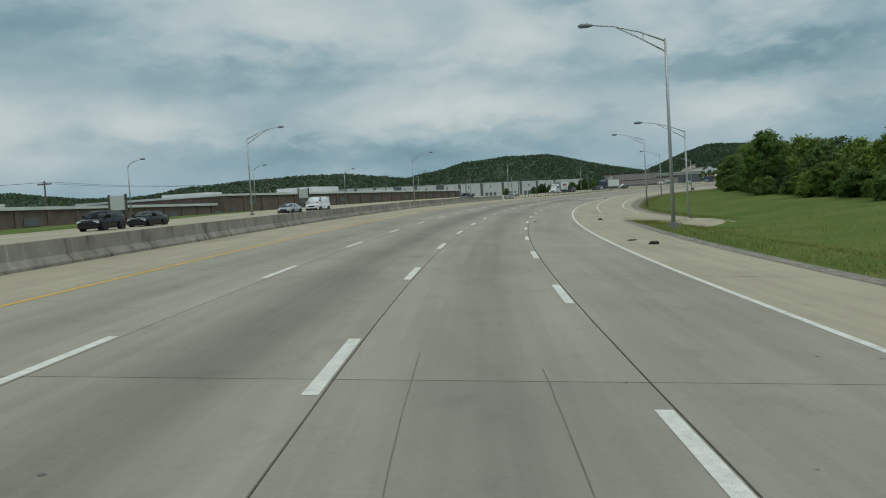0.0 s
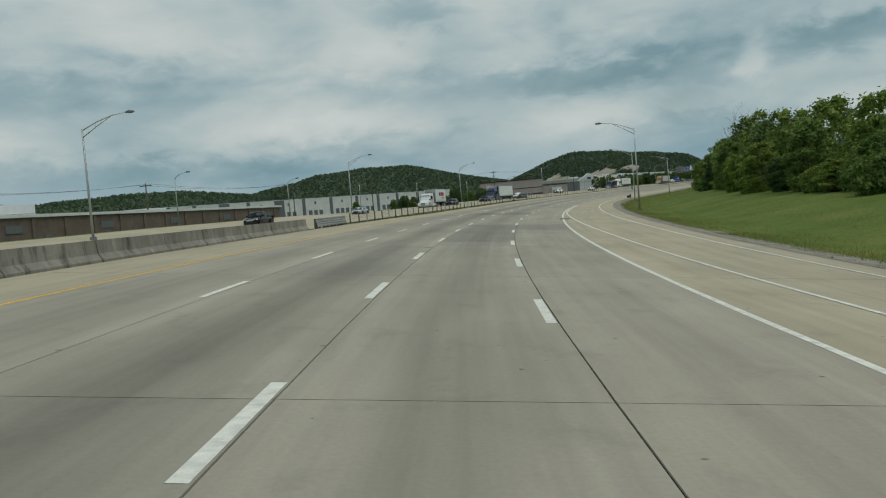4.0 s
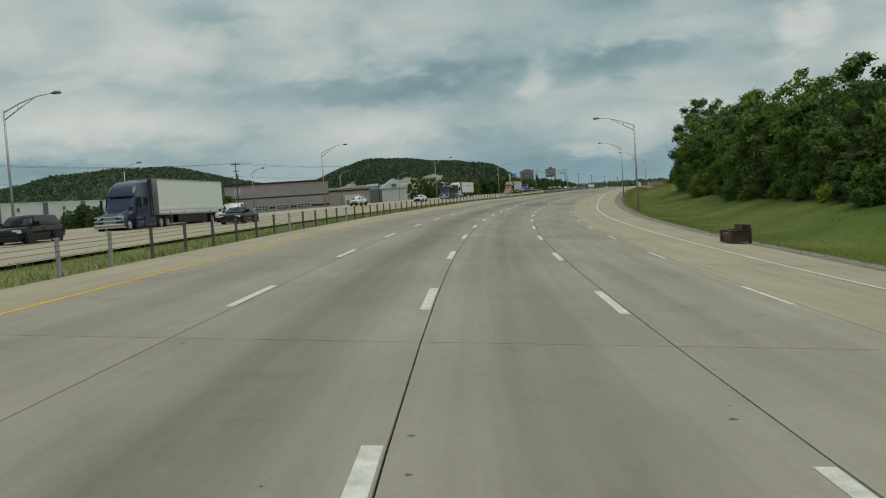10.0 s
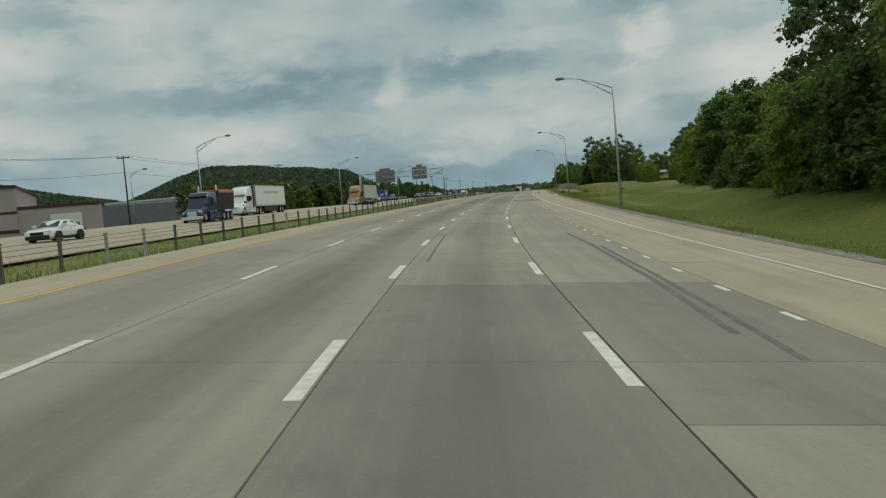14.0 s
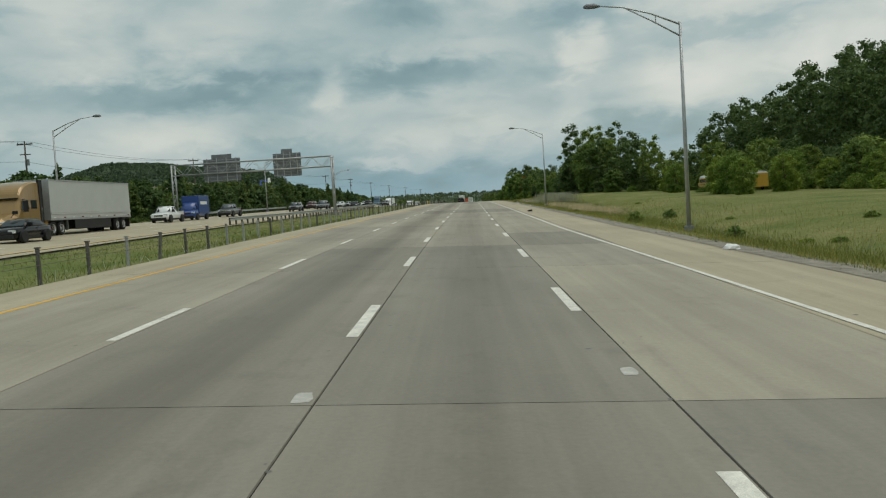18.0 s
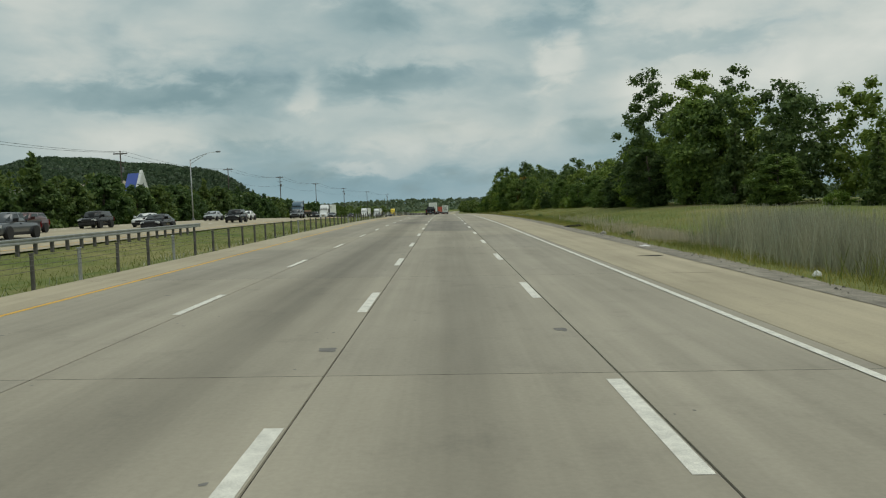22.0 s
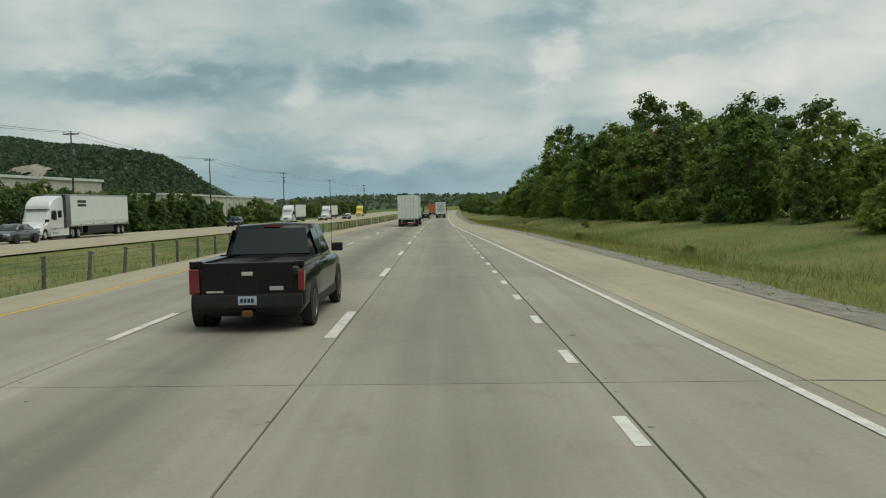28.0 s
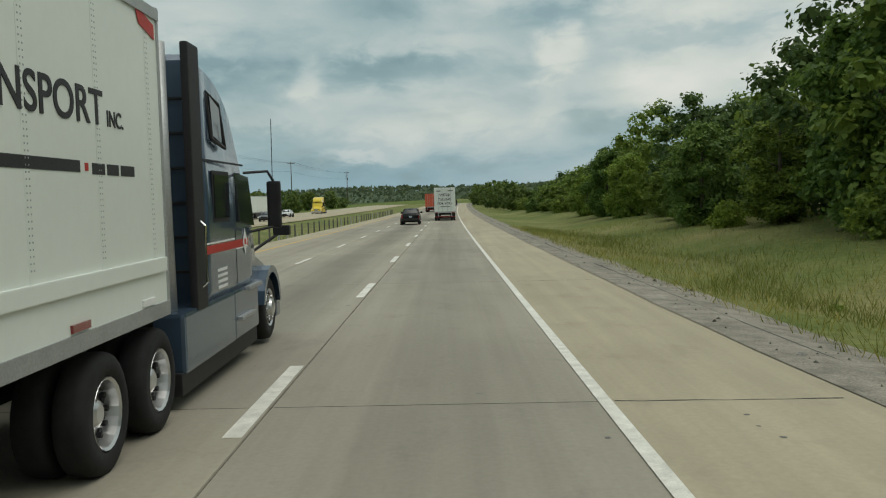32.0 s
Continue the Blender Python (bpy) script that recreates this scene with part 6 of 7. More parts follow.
# ---- utility poles and wires ----
def make_poles():
    spots = [(-85, 60, 8.6), (-63, 136, 9.3), (-44.4, 212.9, 10.7), (-22.2, 296.4, 13.0), (6.0, 358.1, 13.4), (32.4, 422.7, 15.7), (91.2, 487.5, 17.0), (148.4, 554.9, 19.0), (207.6, 628.6, 20.2), (252, 676, 20.2), (302.4, 733.1, 20.1), (350.3, 795.2, 20.6), (397.2, 857.0, 21.2), (447, 920, 21.0), (505, 992, 20.8), (570, 1070, 20.6), (650, 1165, 20.6)]
    tops = []
    for i, (x, y, z) in enumerate(spots):
        a = math.atan2(spots[min(i + 1, len(spots) - 1)][0] - spots[max(i - 1, 0)][0], spots[min(i + 1, len(spots) - 1)][1] - spots[max(i - 1, 0)][1])
        base = z - 13.5
        p = thing("utility_pole", "dark timber utility pole with crossarms and wires", "utility pole", Matrix.Translation((x, y, base)) @ Matrix.Rotation(-a, 4, "Z"), group="utility poles")
        part("pole", tube([(0, 0, -1), (0, 0, 7), (0, 0, 13.5)], [0.19, 0.16, 0.11], 8), M["wood"], p, smooth=True)
        part("crossarm", box(-1.3, 1.3, -0.07, 0.07, 12.9, 13.1), M["wood"], p)
        if i % 2 == 0:
            part("crossarm", box(-0.9, 0.9, -0.07, 0.07, 11.3, 11.45), M["wood"], p)
            part("transformer", tube([(0.35, 0, 9.6), (0.35, 0, 10.6)], 0.22, 10), M["dark_steel"], p)
        for k in (-1.15, -0.4, 0.4, 1.15):
            part("insulator", tube([(k, 0, 13.1), (k, 0, 13.3)], [0.06, 0.03], 6), M["dark_steel"], p)
        tops.append((p.matrix_basis @ Vector((-1.15, 0, 13.3)), p.matrix_basis @ Vector((1.15, 0, 13.3)), p.matrix_basis @ Vector((0, 0, 10.2))))
    for a, b in zip(tops, tops[1:]):
        for k in range(3):
            pts = [a[k].lerp(b[k], u) - Vector((0, 0, 1.1 * 4 * u * (1 - u))) for u in np.linspace(0, 1, 9)]
            o = part("overhead_wire", tube(pts, 0.022, 4), M["trim"], None)
            tagged(o, "thin dark overhead wire sagging between poles", "wire", "overhead wires")


make_poles()


# ---- buildings ----
M["pink_wall"] = weathered("mauve_grey_wall_panel", (0.36, 0.31, 0.30), 0.8, scale=0.3, spread=0.1)
M["dark_red"] = weathered("dark_red_band", (0.07, 0.02, 0.025), 0.7, scale=1, spread=0.2)
M["white_wall"] = weathered("white_wall_panel", (0.62, 0.63, 0.60), 0.75, scale=0.2, spread=0.1, grains=0.04)
M["beige_wall"] = weathered("beige_tilt_up_wall", (0.55, 0.51, 0.43), 0.8, scale=0.2, spread=0.1)
M["brick_wall"] = weathered("old_brown_brick_wall", (0.16, 0.12, 0.10), 0.9, scale=0.5, spread=0.25)
M["grey_wall"] = weathered("dark_grey_cladding", (0.13, 0.14, 0.15), 0.6, scale=0.4, spread=0.1)
M["green_glass"] = weathered("blue_green_window_glass", (0.07, 0.11, 0.12), 0.15, scale=1, spread=0.2, bumpy=0)
M["roof_white"] = weathered("white_roof_membrane", (0.66, 0.67, 0.66), 0.8, scale=0.3, spread=0.12)
M["blue_roof"] = weathered("blue_metal_roof", (0.06, 0.10, 0.34), 0.4, scale=0.5, spread=0.1)
M["green_roof"] = weathered("dark_green_roof", (0.03, 0.06, 0.05), 0.6, scale=0.5, spread=0.2)


class House:
    """A building with its own axes: x along the front from the left corner, y to the back, z up from its base."""

    def __init__(self, name, label, x0, y0, x1, y1, base, category="building"):
        a = math.atan2(y1 - y0, x1 - x0)
        self.length = math.hypot(x1 - x0, y1 - y0)
        self.ob = thing(name, label, category, Matrix.Translation((x0, y0, base)) @ Matrix.Rotation(a, 4, "Z"), group="buildings")

    def block(self, name, x0, x1, y0, y1, z0, z1, mat, label=""):
        return part(name, box(x0, x1, y0, y1, z0, z1), M[mat], self.ob, label)

    def window(self, x0, x1, z0, z1, y=0.0, panes=3, rows=2, mat="green_glass"):
        w = part("window", box(x0, x1, y - 0.05, y + 0.02, z0, z1), M[mat], self.ob)
        for i in range(panes + 1):
            x = x0 + (x1 - x0) * i / panes
            part("mullion", box(x - 0.06, x + 0.06, y - 0.1, y - 0.04, z0, z1), M["white_wall"], w)
        for i in range(rows + 1):
            z = z0 + (z1 - z0) * i / rows
            part("mullion", box(x0, x1, y - 0.1, y - 0.04, z - 0.05, z + 0.05), M["white_wall"], w)


WH_BASE = 6.5


def build_left():
    # mauve hall with dark red bands
    h = House("fire_hall", "mauve-grey panel hall with dark red bands and a round badge", 96.8, 549.3, 128.0, 543.5, 3.5)
    n = h.length
    h.block("wall", 0, n, 0, 42, -2, 10.0, "pink_wall")
    h.block("cornice", -0.2, n + 0.2, -0.25, 42.2, 10.0, 10.45, "dark_red")
    h.block("band", -0.05, n + 0.05, -0.06, 0.02, 5.6, 6.0, "dark_red")
    h.block("band", -0.05, n + 0.05, -0.06, 0.02, 2.3, 2.9, "dark_red")
    h.block("wing", n, n + 13, 0.6, 30, -2, 6.6, "pink_wall")
    h.block("wing_band", n, n + 13.1, 0.5, 0.62, 6.2, 6.7, "dark_red")
    for x in (8.5, 15, 21.5):
        h.block("gate", x, x + 4.6, -0.08, 0.02, -1.6, 5.2, "pink_wall")
        h.window(x + 0.4, x + 4.2, 1.9, 3.3, -0.1, 4, 2)
    h.block("gate", n + 5, n + 10, 0.45, 0.62, -1.6, 5.0, "white_wall")
    h.window(n + 5.4, n + 9.6, 2.0, 3.4, 0.45, 4, 2)
    for r, m, z in ((1.15, "white_wall", 0.06), (0.85, "dark_red", 0.09), (0.7, "white_wall", 0.12)):
        bm = lathe([(-0.02, r), (0.02, r)], 24, "both")
        bmesh.ops.rotate(bm, cent=(0, 0, 0), matrix=Matrix.Rotation(math.pi / 2, 3, "Z"), verts=bm.verts[:])
        bmesh.ops.translate(bm, verts=bm.verts[:], vec=(4.0, -z, 8.0))
        part("badge", bm, M[m], h.ob)
    # grey glass office and the white gabled house beyond
    h = House("grey_office", "low dark grey office with glass fronts", 150, 738, 214, 752, 5.5)
    h.block("wall", 24, h.length, 0, 26, -2, 8.8, "grey_wall")
    h.block("glass_front", 0, 24, 2, 24, -2, 8.0, "green_glass")
    h.block("roof_edge", -0.5, 24, 1.4, 24.6, 8.0, 8.8, "grey_wall")
    for i in range(9):
        h.block("mullion", i * 2.9, i * 2.9 + 0.15, 1.85, 2.02, -1, 8.0, "white_wall")
    h = House("gabled_house", "white gabled house on the hill foot", 224, 784, 240, 780, 6)
    h.block("wall", 0, 16, 0, 20, -2, 9, "white_wall")
    bm = loft([[(8.6, -0.6, 9.0), (8.6, -0.6, 9.3), (0, -0.6, 15.0)], [(8.6, 20.6, 9.0), (8.6, 20.6, 9.3), (0, 20.6, 15.0)]])
    bmesh.ops.translate(bm, verts=bm.verts[:], vec=(8, 0, 0))
    part("roof", bm, M["roof_white"], h.ob)
    h.window(6.5, 9.5, 9.6, 11.6, -0.62, 2, 2)
    # long pale warehouses behind
    h = House("pale_warehouse", "long pale warehouse with white roof units", 240, 800, 330, 905, 7)
    h.block("wall", 0, h.length, 0, 60, -3, 10.5, "beige_wall")
    h.block("roof", -0.5, h.length + 0.5, -0.5, 60, 10.5, 11.2, "roof_white")
    rng = random.Random(3)
    for i in range(10):
        x = rng.uniform(4, h.length - 8)
        y = rng.uniform(2, 50)
        h.block("roof_unit", x, x + rng.uniform(2, 6), y, y + 4, 11.2, 12.4 + rng.random(), "roof_white")
    h = House("pale_warehouse", "white flat-roofed warehouse at the foot of the hill", 330, 985, 470, 1120, 8)
    h.block("wall", 0, h.length, 0, 70, -3, 14, "white_wall")
    h.block("roof", -0.5, h.length + 0.5, -0.5, 70, 14, 14.8, "roof_white")
    # low old brick range beside the start
    for x0, y0, x1, y1, top in ((*at(-25, -72).xy, *at(168, -72).xy, 4.9), (*at(171, -72).xy, *at(312, -72).xy, 6.9)):
        h = House("brick_range", "long low old brown brick range with a white roof", x0, y0, x1, y1, top - 5.0)
        h.block("wall", 0, h.length, 0, 40, -2.5, 4.6, "brick_wall")
        h.block("roof", -0.3, h.length + 0.3, -0.4, 40.4, 4.6, 5.05, "roof_white")
        k = 0
        while k * 7.5 < h.length - 2:
            h.block("pier", k * 7.5, k * 7.5 + 0.7, -0.25, 0.02, -2.5, 4.4, "brick_wall")
            if k % 3 == 1:
                h.block("sign_board", k * 7.5 + 2, k * 7.5 + 5.5, -0.12, 0.0, 2.4, 3.5, "grey_wall")
            if k % 2 == 0:
                h.block("door", k * 7.5 + 3, k * 7.5 + 4.2, -0.1, 0.0, -0.8, 2.0, "grey_wall")
            k += 1
        for i in range(3):
            x = 10 + i * h.length / 3
            h.block("roof_house", x, x + (16 if i == 1 else 7), 12, 24, 5.05, 7.2 if i == 1 else 6.0, "roof_white" if i % 2 else "white_wall")
    h = House("green_roofed_hall", "brick hall with a dark green gabled roof", -150, 225, -128, 232, 1)
    h.block("wall", 0, 22, 0, 16, -2, 7, "white_wall")
    bm = loft([[(12.5, -0.8, 7.0), (12.5, -0.8, 7.3), (0, -0.8, 12.5)], [(12.5, 16.8, 7.0), (12.5, 16.8, 7.3), (0, 16.8, 12.5)]])
    bmesh.ops.translate(bm, verts=bm.verts[:], vec=(11, 0, 0))
    part("roof", bm, M["green_roof"], h.ob)
    # white warehouse with dark bays
    h = House("bay_warehouse", "white warehouse with dark vertical bays and loading doors", -75, 606, 112, 748, WH_BASE)
    h.block("wall", 0, h.length, 0, 50, -4, 9.3, "white_wall")
    h.block("parapet", -0.2, h.length + 0.2, -0.15, 50, 9.3, 9.6, "roof_white")
    for i, x in enumerate((6, 22, 39, 58, 78, 99, 121, 143, 162, 180, 200)):
        h.block("dark_bay", x, x + (7.0 if i in (2, 4) else 2.2), -0.35, 0.02, -4, 9.4, "grey_wall")
        for j in range(3):
            h.block("loading_door", x + 4.6 + j * 4.2, x + 7.4 + j * 4.2, -0.1, 0.0, -1.4, 1.8, "grey_wall")
        h.window(x + 9.5, x + 11.0, 5.6, 7.4, -0.02, 1, 1, "grey_wall")
    # beige hall with the blue-roofed gable
    h = House("beige_hall", "long beige hall with a white gable and a blue roof", 292, 770, 415, 903, 6.0)
    h.block("wall", 0, h.length, 0, 60, -3, 8.4, "beige_wall")
    h.block("roof", -0.4, h.length + 0.4, -0.4, 60, 8.4, 8.9, "roof_white")
    g0 = 48.0
    h.block("tower", g0 + 2.4, g0 + 8.6, -3, 4, -3, 9.0, "white_wall")
    bm = loft([[(3.5, -3.4, 8.9), (3.5, -3.4, 9.3), (0, -3.4, 14.8)], [(3.5, -2.6, 8.9), (3.5, -2.6, 9.3), (0, -2.6, 14.8)]])
    bmesh.ops.translate(bm, verts=bm.verts[:], vec=(g0 + 5.5, 0, 0))
    part("gable", bm, M["white_wall"], h.ob)
    bm = loft([[(3.1, -2.6, 8.9), (3.1, -2.6, 9.2), (0, -2.6, 14.0)], [(3.1, 0.8, 8.9), (3.1, 0.8, 9.2), (0, 0.8, 14.0)]])
    bmesh.ops.translate(bm, verts=bm.verts[:], vec=(g0 + 5.5, 0, 0))
    part("blue_roof", bm, M["blue_roof"], h.ob, "bright blue metal roof")
    part("gable_glass", quad([(g0 + 3.9, -3.45, 6.8), (g0 + 7.1, -3.45, 6.8), (g0 + 6.8, -3.45, 9.4), (g0 + 5.5, -3.45, 11.4), (g0 + 4.2, -3.45, 9.4)], -0.05), M["grey_wall"], h.ob)
    for x in (80, 86, 92, 120, 126):
        h.window(x, x + 4, 3.4, 6.0, -0.02, 3, 2)
    h = House("beige_warehouse", "long beige warehouse beside the cedars", 440, 935, 548, 1086, 4.0)
    h.block("wall", 0, h.length, 0, 70, -3, 8.0, "beige_wall")
    h.block("roof", -0.4, h.length + 0.4, -0.4, 70, 8.0, 8.5, "roof_white")
    k = 6
    while k < h.length - 4:
        h.block("pilaster", k, k + 0.8, -0.2, 0.02, -3, 8.0, "beige_wall")
        h.window(k + 4, k + 6.5, 4.6, 5.8, -0.02, 2, 1)
        k += 12


build_left()


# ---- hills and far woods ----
# distance haze is mixed into both greens: paler, greyer and bluer than near leaves
M["hazed_slope"] = ground_mat("forest_slope", [(0.075, 0.11, 0.075), (0.095, 0.135, 0.085), (0.115, 0.15, 0.092)], 0.02)
M["hazed_leaf"] = leaf_mat("hill_forest", (0.078, 0.115, 0.078), (0.13, 0.17, 0.105))
M["quarry"] = weathered("quarry_rock", (0.30, 0.27, 0.21), 0.95, scale=0.02, spread=0.3)


def make_hill(name, label, crest, width, seed, count=9000, clump=4.0, bare=()):
    """A wooded ridge. crest: (x, y, height) along its top; it falls off over width to both sides. bare: stretches without trees."""
    rng = np.random.default_rng(seed)
    pts = np.array(crest, dtype=float)
    cum = np.concatenate([[0], np.cumsum(np.hypot(np.diff(pts[:, 0]), np.diff(pts[:, 1])))])

    def height(u, v):
        k = u * cum[-1]
        h = np.interp(k, cum, pts[:, 2])
        n = noise.noise(Vector((k * 0.006, v * 2.0, seed))) * 0.12 + noise.noise(Vector((k * 0.02, v * 5.0, seed + 3))) * 0.05
        return h * max(0.0, (math.cos(min(1.0, abs(v)) * math.pi) * 0.5 + 0.5) ** 0.8) * (1 + n) - 6.0

    nu, nv = 70, 22
    dx, dy = pts[-1, 0] - pts[0, 0], pts[-1, 1] - pts[0, 1]
    L = math.hypot(dx, dy)
    nx, ny = -dy / L, dx / L

    def spot(u, v):
        k = u * cum[-1]
        return Vector((np.interp(k, cum, pts[:, 0]) + nx * v * width, np.interp(k, cum, pts[:, 1]) + ny * v * width, height(u, v)))

    verts = [spot(i / nu, -1 + 2 * j / nv) for i in range(nu + 1) for j in range(nv + 1)]
    faces = [(i * (nv + 1) + j, i * (nv + 1) + j + 1, (i + 1) * (nv + 1) + j + 1, (i + 1) * (nv + 1) + j) for i in range(nu) for j in range(nv)]
    o = new(name, mesh_of(name, verts, faces, M["hazed_slope"], smooth=True))
    tagged(o, label, "hill", kind="structure")
    # tree clumps on the slope that faces the road and over the crest
    grid = np.array(verts).reshape(nu + 1, nv + 1, 3)
    u, v = rng.random(count), rng.uniform(-0.95, 0.25, count)
    for u0, u1, v0, v1 in bare:
        keep = ~((u > u0) & (u < u1) & (v > v0) & (v < v1))
        u, v = u[keep], v[keep]
    n = len(u)
    gi, gj = u * nu, (v + 1) / 2 * nv
    i0, j0 = np.minimum(gi.astype(int), nu - 1), np.minimum(gj.astype(int), nv - 1)
    fi, fj = (gi - i0)[:, None], (gj - j0)[:, None]
    p = grid[i0, j0] * (1 - fi) * (1 - fj) + grid[i0 + 1, j0] * fi * (1 - fj) + grid[i0, j0 + 1] * (1 - fi) * fj + grid[i0 + 1, j0 + 1] * fi * fj
    p = p + np.array([0, 0, 1.0]) * (rng.uniform(0.1, 1.5, n) * clump)[:, None]
    a = rng.normal(size=(n, 3))
    a /= np.linalg.norm(a, axis=1)[:, None]
    b = np.cross(a, rng.normal(size=(n, 3)))
    b /= np.linalg.norm(b, axis=1)[:, None]
    size = (clump * rng.uniform(0.4, 0.9, n))[:, None]
    quads = np.stack([p - a * size, p - b * size, p + a * size, p + b * size], 1).reshape(-1, 3)
    w = new("hill_woods", leaf_mesh("hill_woods", quads, M["hazed_leaf"]))
    tagged(w, "dense green woods on a hill", "woods", kind="stuff")
    return spot


QUARRY = [(0.47, 0.55, -0.60, -0.50), (0.62, 0.70, -0.58, -0.46), (0.70, 0.745, -0.46, -0.36), (0.36, 0.43, -0.66, -0.60), (0.55, 0.62, -0.72, -0.66)]
spot = make_hill("hill_main", "wooded flat-topped hill with pale quarry faces", [(370, 1870, 6), (398, 1820, 22), (428, 1768, 48), (466, 1703, 68), (500, 1645, 80), (540, 1580, 79), (575, 1515, 72), (600, 1470, 63), (617, 1440, 44), (630, 1416, 26), (648, 1388, 12), (690, 1330, 5)], 230, 4, 60000, 2.7, QUARRY)
for u0, u1, v0, v1 in QUARRY:
    # a bared bank that lies on the slope, ragged at its rim
    rq = random.Random(int(u0 * 1000))
    nq = 14
    pts, faces = [], []
    for i in range(nq + 1):
        for j in range(4):
            u = u0 + (u1 - u0) * i / nq
            v = v0 + (v1 - v0) * (j / 3 + (rq.uniform(-0.3, 0.3) if j in (0, 3) else 0)) * (1 if 0 < i < nq else 0.6)
            pts.append(spot(u, v) + Vector((0, 0, 1.2 + rq.uniform(0, 1.8))))
    for i in range(nq):
        for j in range(3):
            faces.append((i * 4 + j, i * 4 + j + 1, i * 4 + j + 5, i * 4 + j + 4))
    q = new("quarry_face", mesh_of("quarry_face", pts, faces, M["quarry"]))
    tagged(q, "pale tan bared bank on the wooded hill", "rock face", kind="structure")
make_hill("hill_west", "wooded hill with a round crest", [(-190, 1350, 22), (-93, 1368, 44), (-38, 1378, 54), (-11, 1383, 60), (16, 1388, 68), (44, 1392, 72), (99, 1402, 74), (127, 1407, 75), (154, 1412, 73), (182, 1417, 66), (210, 1422, 60), (265, 1431, 48), (340, 1445, 34), (430, 1460, 18)], 230, 8, 36000, 2.6)
make_hill("hill_far_west", "long low wooded ridge", [(-1050, 1130, 40), (-800, 1260, 54), (-680, 1310, 58), (-600, 1350, 46), (-520, 1372, 42), (-445, 1374, 52), (-379, 1374, 56), (-313, 1374, 58), (-247, 1374, 62), (-181, 1374, 62), (-148, 1374, 58), (-82, 1374, 48), (0, 1380, 30)], 230, 12, 36000, 2.8)
make_hill("hill_low", "low wooded rise beyond the road", [(900, 2100, 14), (1150, 1950, 24), (1400, 1800, 22), (1700, 1650, 26), (2050, 1400, 22), (2400, 1100, 18)], 260, 15, 10000, 5.0)


# ---- plants beside the road ----
def blade_field(name, label, spots, height, width, mat, seed, lean=0.35):
    """Upright bent blades as one mesh; spots: an array of places."""
    rng = np.random.default_rng(seed)
    p = np.asarray(spots, dtype=np.float32)
    n = len(p)
    a = rng.uniform(0, 2 * math.pi, n)
    side = np.stack([np.cos(a), np.sin(a), np.zeros(n)], 1)
    h = height * rng.uniform(0.45, 1.25, n)[:, None]
    w = width * rng.uniform(0.6, 1.4, n)[:, None]
    tip = rng.normal(size=(n, 3)) * lean * h
    tip[:, 2] = 0
    top = p + tip + np.array([0, 0, 1]) * h
    v = np.stack([p - side * w, p + side * w, top + side * w * 0.35, top - side * w * 0.35], 1).reshape(-1, 3)
    o = new(name, leaf_mesh(name, v, mat))
    return tagged(o, label, "grass", kind="stuff")


def strewn(rng, n, s0, s1, dfun):
    out = []
    for _ in range(n):
        s = rng.uniform(s0, s1)
        d = dfun(s, rng)
        out.append(at(s, d, ground_lift(s, d) - 0.18))
    return out


rg = random.Random(21)
blade_field("verge_weeds", "patches of tall pale weeds in the meadow", strewn(rg, 3000, 545, 1000, lambda s, r: lerp(s, PAVED_RIGHT) + 3.0 + 9 * abs(noise.noise(Vector((s * 0.05, 3, 1)))) + abs(r.gauss(0, 1.6))), 0.5, 0.007, M["reeds"], 11, 0.3)
blade_field("verge_weeds", "patches of green weeds in the meadow", strewn(rg, 34000, 545, 1000, lambda s, r: lerp(s, PAVED_RIGHT) + 2.0 + 12 * abs(noise.noise(Vector((s * 0.04, 8, 2)))) + abs(r.gauss(0, 2.0))), 0.34, 0.010, M["weeds"], 12, 0.4)
blade_field("median_grass", "rough green grass with seed heads in the median", strewn(rg, 30000, 186, 620, lambda s, r: r.uniform(lerp(s, FAR_INNER) + 0.1, lerp(s, PAVED_LEFT) - 0.15)), 0.22, 0.011, M["weeds"], 1, 0.5)
blade_field("median_grass", "green grass in the wide median", strewn(rg, 30000, 560, 1000, lambda s, r: r.uniform(lerp(s, FAR_INNER) + 0.1, lerp(s, PAVED_LEFT) - 0.15)), 0.17, 0.012, M["weeds"], 2)
blade_field("median_flowers", "pale flower heads in the median grass", strewn(rg, 2600, 190, 1000, lambda s, r: r.uniform(lerp(s, PAVED_LEFT) - 1.6, lerp(s, PAVED_LEFT) - 0.25)), 0.3, 0.012, M["flower"], 3)
blade_field("verge_grass", "green and straw-coloured grass on the verge", strewn(rg, 60000, 0, 560, lambda s, r: lerp(s, PAVED_RIGHT) + 1.1 + abs(r.gauss(0, 6))), 0.15, 0.012, M["weeds"], 4, 0.5)
blade_field("verge_grass", "tall straw-coloured meadow grass on the verge", strewn(rg, 110000, 540, 1010, lambda s, r: lerp(s, PAVED_RIGHT) + 1.3 + abs(r.gauss(0, 7))), 0.24, 0.009, M["meadow_blades"], 5, 0.5)
blade_field("reeds", "stand of tall dry pale reeds on the verge", strewn(rg, 9000, 661, 684, lambda s, r: 16.6 + r.gauss(0, 1.1) + 0.6 * math.sin(s * 0.4)), 1.9, 0.013, M["reeds"], 6, 0.14)
blade_field("reeds", "low dry reeds in a band along the verge", strewn(rg, 6500, 606, 657, lambda s, r: 15.4 + r.gauss(0, 0.7) + 0.9 * math.sin(s * 0.23)), 0.75, 0.011, M["reeds"], 15, 0.2)
blade_field("reeds", "low dry reeds beyond the tall stand", strewn(rg, 3600, 682, 701, lambda s, r: 14.6 + r.gauss(0, 0.8) + 0.5 * math.sin(s * 0.5)), 0.7, 0.010, M["reeds"], 16, 0.2)
